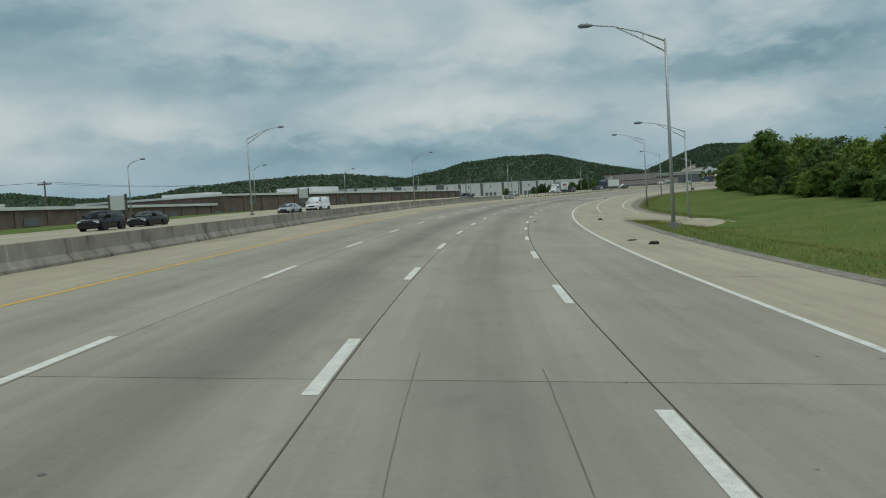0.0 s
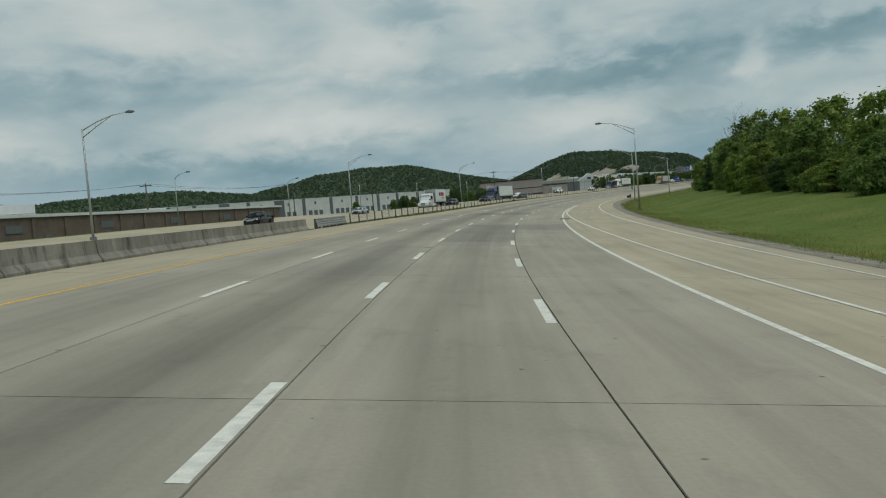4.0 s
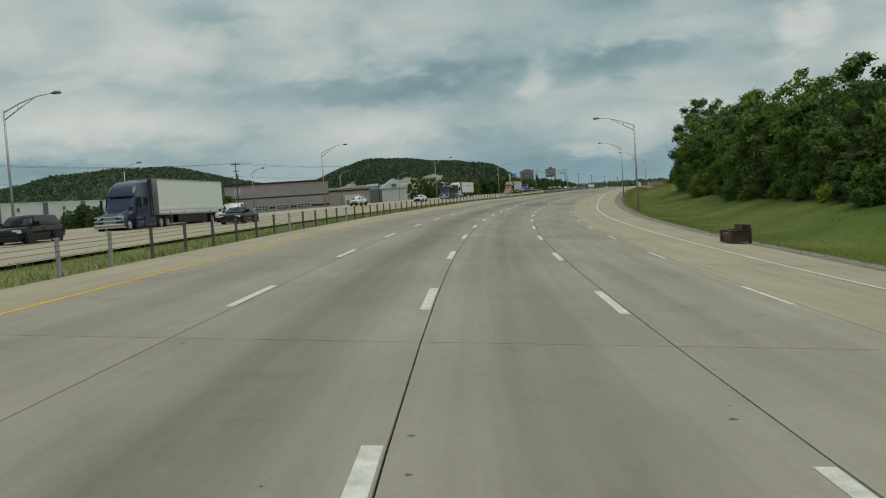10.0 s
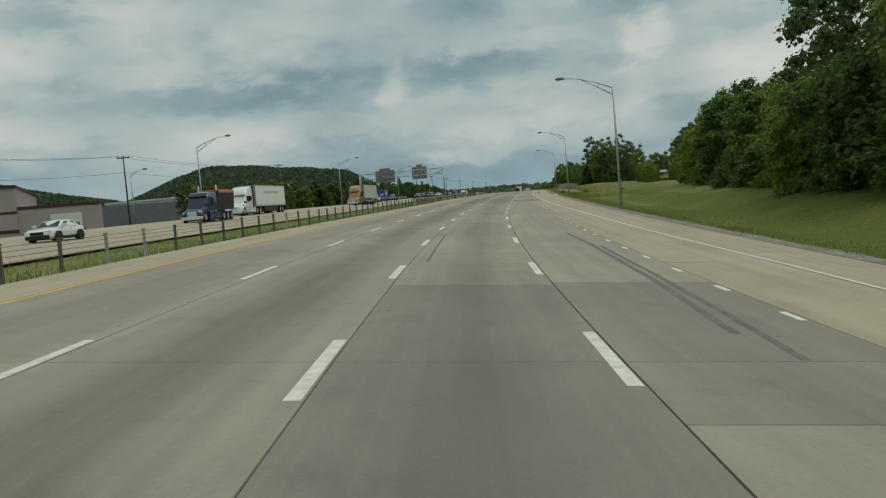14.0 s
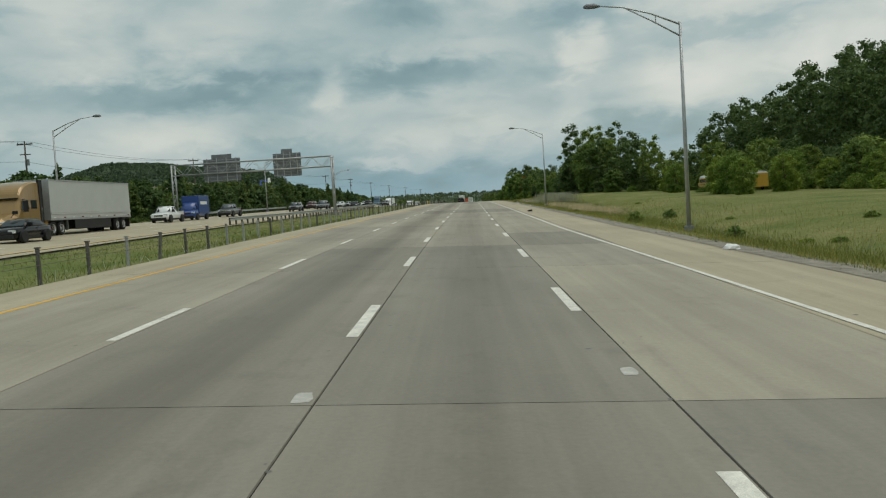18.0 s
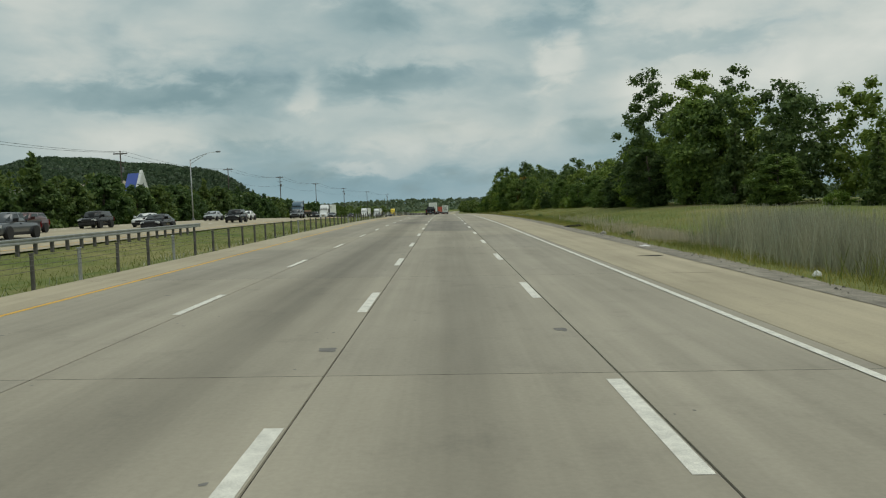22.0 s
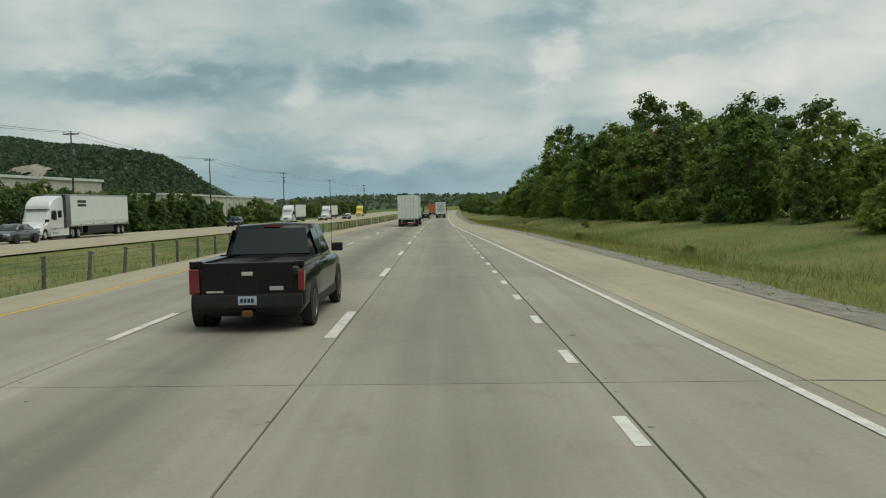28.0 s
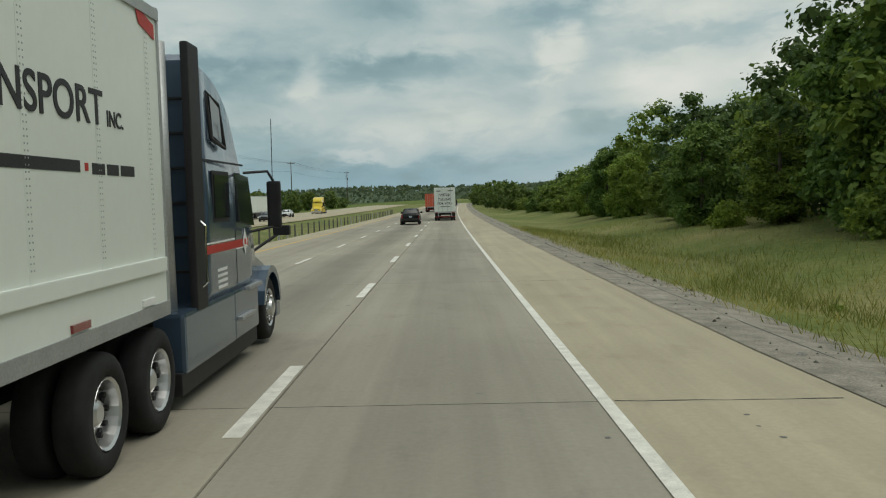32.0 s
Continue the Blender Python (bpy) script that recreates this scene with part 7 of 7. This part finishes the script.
blade_field("verge_weeds", "green weeds among the dry reeds", strewn(rg, 5000, 650, 664, lambda s, r: 15.8 + r.gauss(0, 1.4)), 0.8, 0.014, M["weeds"], 19, 0.35)
blade_field("reeds", "tuft of tall dry reeds on the verge", strewn(rg, 700, 714, 742, lambda s, r: r.uniform(14.5, 19)), 0.8, 0.012, M["reeds"], 7, 0.12)


blade_field("verge_weeds", "green weeds on the nose between road and ramp", strewn(rg, 5000, 70, 87, lambda s, r: r.uniform(12.0, 18.5)), 0.22, 0.012, M["weeds"], 18, 0.5)
blade_field("verge_grass", "straw-coloured grass along the edge of the paving", strewn(rg, 42000, 0, 560, lambda s, r: lerp(s, PAVED_RIGHT) + 0.9 + abs(r.gauss(0, 1.3))), 0.13, 0.012, M["meadow_blades"], 14, 0.6)


def gravel_bits():
    """Loose stones, crumbs of paving and dark scraps on the gravel strip."""
    rng = np.random.default_rng(31)
    verts, faces = [], []
    for _ in range(5200):
        s = rng.uniform(5, 990)
        d = lerp(s, PAVED_RIGHT) + abs(rng.normal()) * 0.7 - 0.05
        if 72 < s < 92:
            continue
        c = at(s, d, -0.03 - 0.09 * max(0.0, d - lerp(s, PAVED_RIGHT) - 0.4))
        r = 0.018 + abs(rng.normal()) * 0.028
        b = len(verts)
        top = c + Vector((rng.normal() * r * 0.4, rng.normal() * r * 0.4, r * rng.uniform(0.6, 1.1)))
        for k in range(5):
            a = 2 * math.pi * k / 5 + rng.uniform(-0.3, 0.3)
            q = r * rng.uniform(0.7, 1.6)
            verts.append(c + Vector((q * math.cos(a), q * math.sin(a), -0.02)))
        verts.append(top)
        for k in range(5):
            faces.append((b + k, b + (k + 1) % 5, b + 5))
    o = new("loose_gravel", mesh_of("loose_gravel", verts, faces, M["stones"]))
    tagged(o, "loose grey and dark stones along the paving", "gravel", kind="stuff")


def weed_clumps():
    """Low leafy weeds that stand out of the meadow grass."""
    kinds = [make_tree(61, 1.1, 0.8, M["leaf"], 900, 0.06, 0.0, "low green weed clump in the meadow", name="weed_clump"), make_tree(62, 0.9, 0.9, M["leaf_light"], 800, 0.06, 0.0, "low yellow-green weed clump in the meadow", name="weed_clump")]
    r = random.Random(17)
    for k in range(46):
        s = r.uniform(556, 980)
        d = lerp(s, PAVED_RIGHT) + 2.6 + abs(r.gauss(0, 5))
        q = r.uniform(0.5, 1.2)
        m = stand(s, d, r.uniform(0, 360), ground_lift(s, d) - 0.25) @ Matrix.Diagonal((q, q, q * r.uniform(0.6, 1.1), 1))
        ob = kinds[k % 2]
        if k > 1:
            copy_thing(ob, m)
        else:
            ob.matrix_basis = m
            tagged(ob, category="weed", group="weed clumps in the meadow")
    # larger clumps beside the reeds
    for s, d, q in ((640.5, 16.6, 1.5), (643, 17.4, 1.2), (663, 17.8, 1.7), (660.5, 17.2, 1.3), (695.3, 13.6, 0.9), (702, 14.4, 1.2)):
        copy_thing(kinds[0], stand(s, d, r.uniform(0, 360), ground_lift(s, d) - 0.25) @ Matrix.Diagonal((q, q, q * 0.75, 1)))


weed_clumps()
M["stones"] = leaf_mat("loose_stones", (0.05, 0.045, 0.04), (0.36, 0.33, 0.28))
gravel_bits()


def debris(name, label, category, m, seed, size, mat, n=7):
    """A torn, crumpled lump."""
    rng = np.random.default_rng(seed)
    bm = bmesh.new()
    bmesh.ops.create_icosphere(bm, subdivisions=2, radius=1.0)
    for v in bm.verts:
        k = 1 + 0.45 * noise.noise(v.co * 1.7 + Vector((seed, 0, 0)))
        v.co = Vector((v.co.x * size[0] * k, v.co.y * size[1] * k, max(0, v.co.z * size[2] * k + size[2] * 0.3)))
    me = bpy.data.meshes.new(name)
    bm.to_mesh(me)
    bm.free()
    me.materials.append(mat)
    o = new(name, me)
    o.matrix_basis = m
    return tagged(o, label, category)


debris("tyre_scrap", "torn black tyre tread on the shoulder", "tyre scrap", stand(608.7, 7.9, 20), 3, (0.3, 0.2, 0.15), M["tyre"])
debris("tyre_scrap", "strip of black tyre tread on the shoulder", "tyre scrap", stand(44, 8.6, 50), 4, (0.42, 0.1, 0.05), M["tyre"])
debris("tyre_scrap", "curled piece of tyre tread on the shoulder", "tyre scrap", stand(41, 9.2, 10), 5, (0.25, 0.14, 0.12), M["tyre"])
debris("tyre_scrap", "black scrap of rubber lying in the lane line", "tyre scrap", stand(68.5, 4.1, 40), 6, (0.16, 0.05, 0.03), M["tyre"])
debris("tyre_scrap", "black tyre scrap in the gore", "tyre scrap", stand(78, 9.6, 70), 7, (0.4, 0.16, 0.1), M["tyre"])
debris("concrete_rubble", "lump of pale rubble on the gore line", "rubble", stand(193, 7.5, 10), 8, (0.55, 0.35, 0.12), M["barrier"])
debris("plastic_bag", "crumpled white bag at the edge of the verge", "litter", stand(549.6, 10.4, 10), 9, (0.3, 0.22, 0.16), M["white_ink"])
debris("scrap_panel", "rust-brown wrecked panel lying by the cable barrier", "scrap", stand(298.2, -9.45, 8), 10, (0.22, 1.0, 0.36), M["rust"])
debris("rock", "pale rock at the verge", "rock", stand(690.7, 11.0, 30), 11, (0.22, 0.18, 0.16), M["barrier"])
debris("tyre_scrap", "long curled strip of black tyre tread on the verge", "tyre scrap", stand(708.2, 11.9, 15, -0.12), 12, (0.9, 0.12, 0.14), M["tyre"])
debris("plastic_bag", "crumpled white litter on the gravel edge", "litter", stand(678, 10.5, 20, -0.06), 13, (0.26, 0.14, 0.08), M["white_ink"])
debris("plastic_bag", "flattened white litter on the gravel edge", "litter", stand(650, 10.7, 60, -0.06), 14, (0.3, 0.12, 0.06), M["white_ink"])
debris("plastic_bag", "small white bag in the verge grass", "litter", stand(663.8, 12.1, 10, -0.15), 15, (0.14, 0.12, 0.14), M["white_ink"])
debris("tyre_scrap", "flat dark strip of rubber on the shoulder", "tyre scrap", stand(671.3, 9.2, 85), 16, (0.1, 0.5, 0.02), M["tyre"])
for k in range(16):
    r = random.Random(100 + k)
    s = r.uniform(20, 960)
    debris("rock", "small stone at the edge of the paving", "stone", stand(s, lerp(s, PAVED_RIGHT) + r.uniform(-0.1, 1.0), r.uniform(0, 360), -0.05), 30 + k, (r.uniform(0.05, 0.14), 0.08, 0.06), M["barrier"])


def make_sofa():
    """A small leather sofa left standing on the shoulder, its back towards the verge."""
    leather = weathered("worn_brown_leather", (0.055, 0.030, 0.020), 0.5, scale=3, spread=0.35, bumpy=0.2)
    worn = weathered("scuffed_brown_leather", (0.12, 0.070, 0.045), 0.6, scale=4, spread=0.4, bumpy=0.2)
    b = thing("sofa", "dark brown leather two-seat sofa abandoned on the shoulder", "sofa", stand(328.4, 12.5, 94, 0.0))
    part("base", box(-0.72, 0.72, -0.42, 0.40, 0.06, 0.34, bevel=0.03), leather, b)
    for x in (-0.28, 0.28):
        part("seat_cushion", box(x - 0.27, x + 0.27, -0.28, 0.44, 0.34, 0.50, bevel=0.05), worn, b, "scuffed brown seat cushion")
        part("back_cushion", box(x - 0.27, x + 0.27, -0.34, -0.16, 0.50, 0.88, bevel=0.06), leather, b)
    part("backrest", box(-0.74, 0.74, -0.50, -0.30, 0.06, 0.86, bevel=0.05), leather, b)
    for side in (-1, 1):
        part("armrest", box(side * 0.56, side * 0.82, -0.46, 0.46, 0.06, 0.62, bevel=0.07), leather, b)
        for y in (-0.4, 0.36):
            part("foot", box(side * 0.66, side * 0.72, y - 0.03, y + 0.03, 0.0, 0.07), M["trim"], b)


make_sofa()


def make_cross():
    c = thing("memorial_cross", "small white wooden cross on the verge", "cross", stand(806.0, -41.0, 180, -0.3))
    part("upright", box(-0.06, 0.06, -0.05, 0.05, -0.2, 1.5), M["white_ink"], c)
    part("crossbar", box(-0.42, 0.42, -0.06, 0.04, 0.95, 1.08), M["white_ink"], c)


make_cross()


def make_boards():
    for s, d, h in ((191.3, -63.3, 3.9), (116.0, -58.0, 3.2)):
        b = thing("sign_board", "grey back of a small sign board on two posts", "sign", stand(s, d, 0, 0), group="small sign boards")
        part("panel", box(-1.2, 1.2, -0.04, 0.04, h - 2.1, h, bevel=0.01), M["white_wall"], b)
        for x in (-1.32, 1.32):
            part("post", box(x - 0.14, x + 0.14, -0.14, 0.14, -1.5, h + 0.2), M["post"], b)


make_boards()


def make_marker():
    g = thing("mile_marker", "green mile marker fixed to a lamp post", "sign", stand(311.6, 14.7, 0, 0))
    part("plate", box(-0.16, 0.16, -0.18, -0.15, 2.2, 3.3, bevel=0.01), paint("green_sign", (0.01, 0.22, 0.16), 0.5), g)
    for k in range(3):
        part("digit_bar", box(-0.06, 0.06, -0.186, -0.18, 2.4 + k * 0.3, 2.55 + k * 0.3), M["white_ink"], g)
    part("bracket", box(-0.03, 0.03, -0.16, 0.0, 2.6, 2.7), M["steel"], g)


make_marker()



def make_school_bus():
    """A parked bus; y runs along it, the nose at +y."""
    b = thing("school_bus", "yellow school bus with a white roof parked by the wood", "bus", group="parked school buses")
    body = loft([[(1.2, y, 0.5), (1.2, y, 2.3), (1.12, y, 2.55), (0, y, 2.6)] for y in (-5.2, -5.0, 3.6, 3.7)])
    part("body", body, M["bus_yellow"], b)
    part("roof", loft([[(1.17, y, 2.45), (1.0, y, 2.85), (0, y, 2.98)] for y in (-5.15, -4.8, 3.3, 3.6)]), M["white_ink"], b)
    part("hood", box(-1.0, 1.0, 3.7, 5.2, 0.5, 1.6, bevel=0.12), M["bus_yellow"], b)
    part("windscreen", box(-1.0, 1.0, 3.68, 3.73, 1.65, 2.35, bevel=0.02), M["glass"], b)
    for side in (1, -1):
        for k in range(9):
            part("window", box(side * 1.19, side * 1.21, -4.9 + k * 0.93, -4.15 + k * 0.93, 1.6, 2.25, bevel=0.01), M["glass"], b)
        part("rub_rail", box(side * 1.2, side * 1.22, -5.1, 3.6, 1.2, 1.28), M["trim"], b)
        for y in (-3.0, 4.2):
            add_wheel(b, side * 1.05, y, 0.5, 0.28, side, True)
    return b


M["bus_yellow"] = paint("bus_yellow", (0.60, 0.36, 0.05), 0.45)
bus = make_school_bus()
for k, (s, d) in enumerate(((660, 46.3), (671.5, 46.6), (683, 46.9))):
    m = stand(s, d, 2, ground_lift(s, d) - 0.1)
    if k:
        copy_thing(bus, m)
    else:
        bus.matrix_basis = m

# ---- slabs and lane paint ----

def lay_slabs():
    for a, b in zip(JOINTS, JOINTS[1:]):
        for lane in (-2, -1, 0, 1):
            d0, d1 = lane * LANE, (lane + 1) * LANE
            if (lane == 1 and slab_edge(b - 0.1) < LANE + 0.4):
                continue
            if lane == -2:
                d0 -= 0.2
            cuts = [a] + [c for p0, p1, l0, l1 in PATCHES if l0 <= lane <= l1 for c in (p0, p1) if a + 0.5 < c < b - 0.5] + [b]
            cuts.sort()
            for c0, c1 in zip(cuts, cuts[1:]):
                if c1 - c0 < 0.4:
                    continue
                m = (c0 + c1) / 2
                new_slab = any(p0 <= m <= p1 and l0 <= lane <= l1 for p0, p1, l0, l1 in PATCHES)
                right = (lambda s: min(2 * LANE, right_line(s) + 0.35)) if lane == 1 else d1
                me = slab_mesh(c0, c1, d0, right)
                if new_slab:
                    me.materials.clear()
                    me.materials.append(M["patch"])
                ob = new("slab", me)
                ob.parent = road


lay_slabs()


def ribbon(name, s0, s1, off, width, mat, parent, step=8.0, up=0.004):
    n = max(1, int((s1 - s0) / step))
    verts, faces, uvs = [], [], []
    for i in range(n + 1):
        s = s0 + (s1 - s0) * i / n
        d = off(s) if callable(off) else off
        for e in (-width / 2, width / 2):
            verts.append(at(s, d + e, up))
            uvs.append((d + e, s))
    for i in range(n):
        a = 2 * i
        faces.append((a, a + 1, a + 3, a + 2))
    ob = new(name, mesh_of(name, verts, faces, mat, uvs=uvs))
    ob.parent = parent
    return ob


# where the dashes of the two inner lane lines and of the outer one begin
STARTS_L = [-62.4, 10.5, 23.0, 181.0, 193.7, 266.5, 279.0, 388.5, 400.8, 558.0, 570.6, 680.6, 693.0, 827.0, 839.8, 936.5, 948.7, 1332.0]
STARTS_R = [-54.5, 18.6, 30.9, 66.0, 154.1, 180.3, 193.0, 266.2, 278.4, 328.0, 388.5, 401.3, 560.7, 572.8, 682.6, 694.7, 768.0]


def dash_starts(known, cycle=12.4):
    out = []
    for a, b in zip(known, known[1:]):
        n = max(1, round((b - a) / cycle))
        out += [a + (b - a) * k / n for k in range(n)]
    return out


def paint_lanes():
    for d, known in ((-LANE - 0.12, STARTS_L), (-0.13, STARTS_L), (LANE - 0.13, STARTS_R)):
        for a in dash_starts(known):
            if a > ROAD_START:
                ribbon("dash", a, a + 3.6, d, 0.19 if d > -1 else 0.16, M["white_line"], road, 3.7)
    # short dashes before a lane ends
    u = PHASE_R
    while u < 905:
        s = along(u, LANE)
        u += 12.192 / 3
        if s > 772:
            ribbon("short_dash", s, s + 1.1, LANE - 0.13, 0.15, M["white_line"], road, 2)
    u = PHASE_R
    while True:
        s = along(u, 2 * LANE)
        u += 12.192
        if s > 400:
            break
        if s > 262:
            ribbon("dash", s, s + 3.4, 2 * LANE - 0.13, 0.12, M["white_line"], road, 3.2)
    s = 402.0
    while s < 512:
        ribbon("short_dash", s, s + 1.0, 2 * LANE - 0.13 - 0.25 * max(0, (s - 480) / 30), 0.14, M["white_line"], road, 2)
        s += 12.192 / 3
    ribbon("yellow_edge_line", ROAD_START, ROAD_END, -7.32, 0.13, M["yellow_line"], road)
    ribbon("edge_line", ROAD_START, 258.0, 7.36, 0.17, M["white_line"], road, 6)
    ribbon("ramp_line", 86.0, 258.0, lambda s: lerp(s, RAMP_LEFT + [(258, 7.72)]), 0.15, M["white_line"], road, 2, 0.012)
    ribbon("edge_line", 87.0, ROAD_END, lambda s: lerp(s, RAMP_RIGHT) if s < 216 else right_line(s), 0.15, M["white_line"], road, 4, 0.012)


paint_lanes()

# the on-ramp comes up from lower ground
RAMP_DROP = [(72, -1.6), (79, -0.55), (86, -0.05), (112, -0.05)]
# ramp paving between the gore and the verge
strip("ramp", 72.0, 112.0, lambda s: [(lerp(s, RAMP_LEFT) - 0.6, lerp(s, RAMP_DROP) - 0.03), (lerp(s, RAMP_LEFT), lerp(s, RAMP_DROP)), (lerp(s, RAMP_RIGHT) + 0.2, lerp(s, RAMP_DROP)), (lerp(s, RAMP_RIGHT) + 1.5, lerp(s, RAMP_DROP) - 0.12)], M["shoulder"], step=1.0, label="concrete on-ramp that joins from the verge", category="ramp")

# far carriageway
far_road = strip("far_road", ROAD_START, ROAD_END, lambda s: [(lerp(s, FAR_OUTER), -0.03), (lerp(s, FAR_OUTER) + 3.2, 0.01), (lerp(s, FAR_INNER) - 3.0, 0.01), (lerp(s, FAR_INNER), -0.03)], M["shoulder"], label="pale concrete carriageway of the oncoming traffic", category="road")


def paint_far():
    mid = lambda s, k: lerp(s, FAR_OUTER) + 3.3 + k * LANE
    for k in (1, 2, 3):
        s = ROAD_START + 4 + k * 3
        while s < 1100:
            ribbon("dash", s, s + 3.05, lambda t, k=k: mid(t, k), 0.13, M["white_line"], far_road, 3.2, 0.016)
            s += 12.192
    ribbon("edge_line", ROAD_START, ROAD_END, lambda s: mid(s, 0), 0.15, M["white_line"], far_road, 8, 0.016)
    ribbon("yellow_edge_line", ROAD_START, ROAD_END, lambda s: min(lerp(s, FAR_INNER) - 1.0, mid(s, 4)), 0.15, M["yellow_line"], far_road, 8, 0.016)


paint_far()


# ---- marks on the road ----
def mark_road():
    # dark repair plates and pale chipped spots beside the joints
    for s, d, w, h, mat in ((151.7, -0.2, 0.34, 0.42, "dark"), (651.9, -0.22, 0.3, 0.36, "dark"), (653.6, 3.42, 0.22, 0.3, "dark"), (923.7, -0.2, 0.32, 0.36, "dark"), (530.0, -0.16, 0.22, 0.5, "pale"), (531.1, 3.48, 0.2, 0.5, "pale"), (384.2, -0.16, 0.2, 0.5, "pale"), (384.3, 3.48, 0.2, 0.5, "pale"), (287.0, -0.2, 0.26, 0.3, "dark")):
        n = 10
        pts = []
        r = random.Random(int(s))
        for k in range(n):
            a = 2 * math.pi * k / n
            q = r.uniform(0.75, 1.1)
            x, y = math.copysign(abs(math.cos(a)) ** 0.5, math.cos(a)), math.copysign(abs(math.sin(a)) ** 0.5, math.sin(a))
            pts.append(at(s + y * h / 2 * q, d + x * w / 2 * q, 0.004))
        o = new("repair_patch", mesh_of("repair_patch", pts, [tuple(range(n))], M["rubber"] if mat == "dark" else M["pale_chip"]))
        o.parent = road
    # transverse joints go on across the shoulders, broken and uneven
    rj = random.Random(8)
    for s in JOINTS:
        for d0, d1 in ((slab_edge(s) + 0.05, lerp(s, PAVED_RIGHT) - 0.35), (lerp(s, PAVED_LEFT) + 0.3, -7.7)):
            if 74 < s < 92 and d0 > 0:
                continue
            skew, n = rj.uniform(-0.12, 0.12), 8
            verts = []
            for k in range(n + 1):
                q = s + skew * k / n + rj.uniform(-0.02, 0.02)
                w = rj.uniform(0.006, 0.02)
                verts += [at(q - w, d0 + (d1 - d0) * k / n, 0.003), at(q + w, d0 + (d1 - d0) * k / n, 0.003)]
            o = new("shoulder_joint", mesh_of("shoulder_joint", verts, [(2 * k, 2 * k + 2, 2 * k + 3, 2 * k + 1) for k in range(n)], M["joint"]))
            o.parent = road
    # long wandering cracks in the driven lane
    for s0, s1, d0, w in ((312, 402, 1.75, 0.014), (-4, 13, 0.95, 0.012), (-4, 12, 2.45, 0.012), (545, 556, 1.9, 0.012)):
        ribbon("long_crack", s0, s1, lambda s, d0=d0: d0 + 0.10 * noise.noise(Vector((s * 0.12, d0, 0))) + 0.03 * noise.noise(Vector((s * 0.9, d0, 4))), w, M["seam"], road, 0.8, 0.003)
    # sawn seams of a repaired slab
    for d in (1.13, 2.44):
        ribbon("sawn_seam", 145.3, 156.5, d, 0.012, M["seam"], road, 3, 0.003)
        # skid marks that swerve across the lane
    for pts, w in (([(445, 6.05), (437.3, 6.25), (429.7, 6.17), (424.3, 6.09), (420.8, 5.91), (417, 5.7)], 0.16), ([(436, 6.5), (425.7, 6.38), (422, 6.26), (419.5, 6.19), (415, 5.95)], 0.14), ([(445, 0.4), (438.1, 0.45), (429.7, 0.5)], 0.08)):
        tab = sorted(pts)
        ribbon("skid_mark", tab[0][0], tab[-1][0], lambda s, tab=tab: lerp(s, tab), w, M["rubber"], road, 1.5, 0.0035)
    # specks, flakes and small spalls strewn over the slabs
    rng = np.random.default_rng(77)
    verts, faces = [], []
    for _ in range(1500):
        s, d = rng.uniform(-20, 985), rng.uniform(-7.2, 9.0)
        if rng.random() < 0.45:
            d = rng.choice([-3.66, 0.0, 3.66]) + rng.normal() * 0.35
        if d > lerp(s, PAVED_RIGHT) - 0.5 or (d < slab_edge(s) + 0.25 and d > slab_edge(s) - 0.25):
            continue
        r = abs(rng.normal()) * 0.016 + 0.01
        b = len(verts)
        for k in range(6):
            a = k * math.pi / 3
            q = r * rng.uniform(0.5, 1.3)
            verts.append(at(s + q * math.sin(a) * rng.uniform(1, 2), d + q * math.cos(a) * 1.4, 0.003))
        faces.append(tuple(range(b, b + 6)))
    o = new("road_specks", mesh_of("road_specks", verts, faces, M["rubber"]))
    tagged(o, "dark specks and small chips strewn on the concrete", "road debris", kind="stuff")


M["seam"] = weathered("worn_seam_filler", (0.17, 0.158, 0.13), 0.9, scale=2, spread=0.35)
M["pale_chip"] = weathered("pale_chipped_concrete", (0.46, 0.45, 0.41), 0.9, scale=6, spread=0.2)
mark_road()
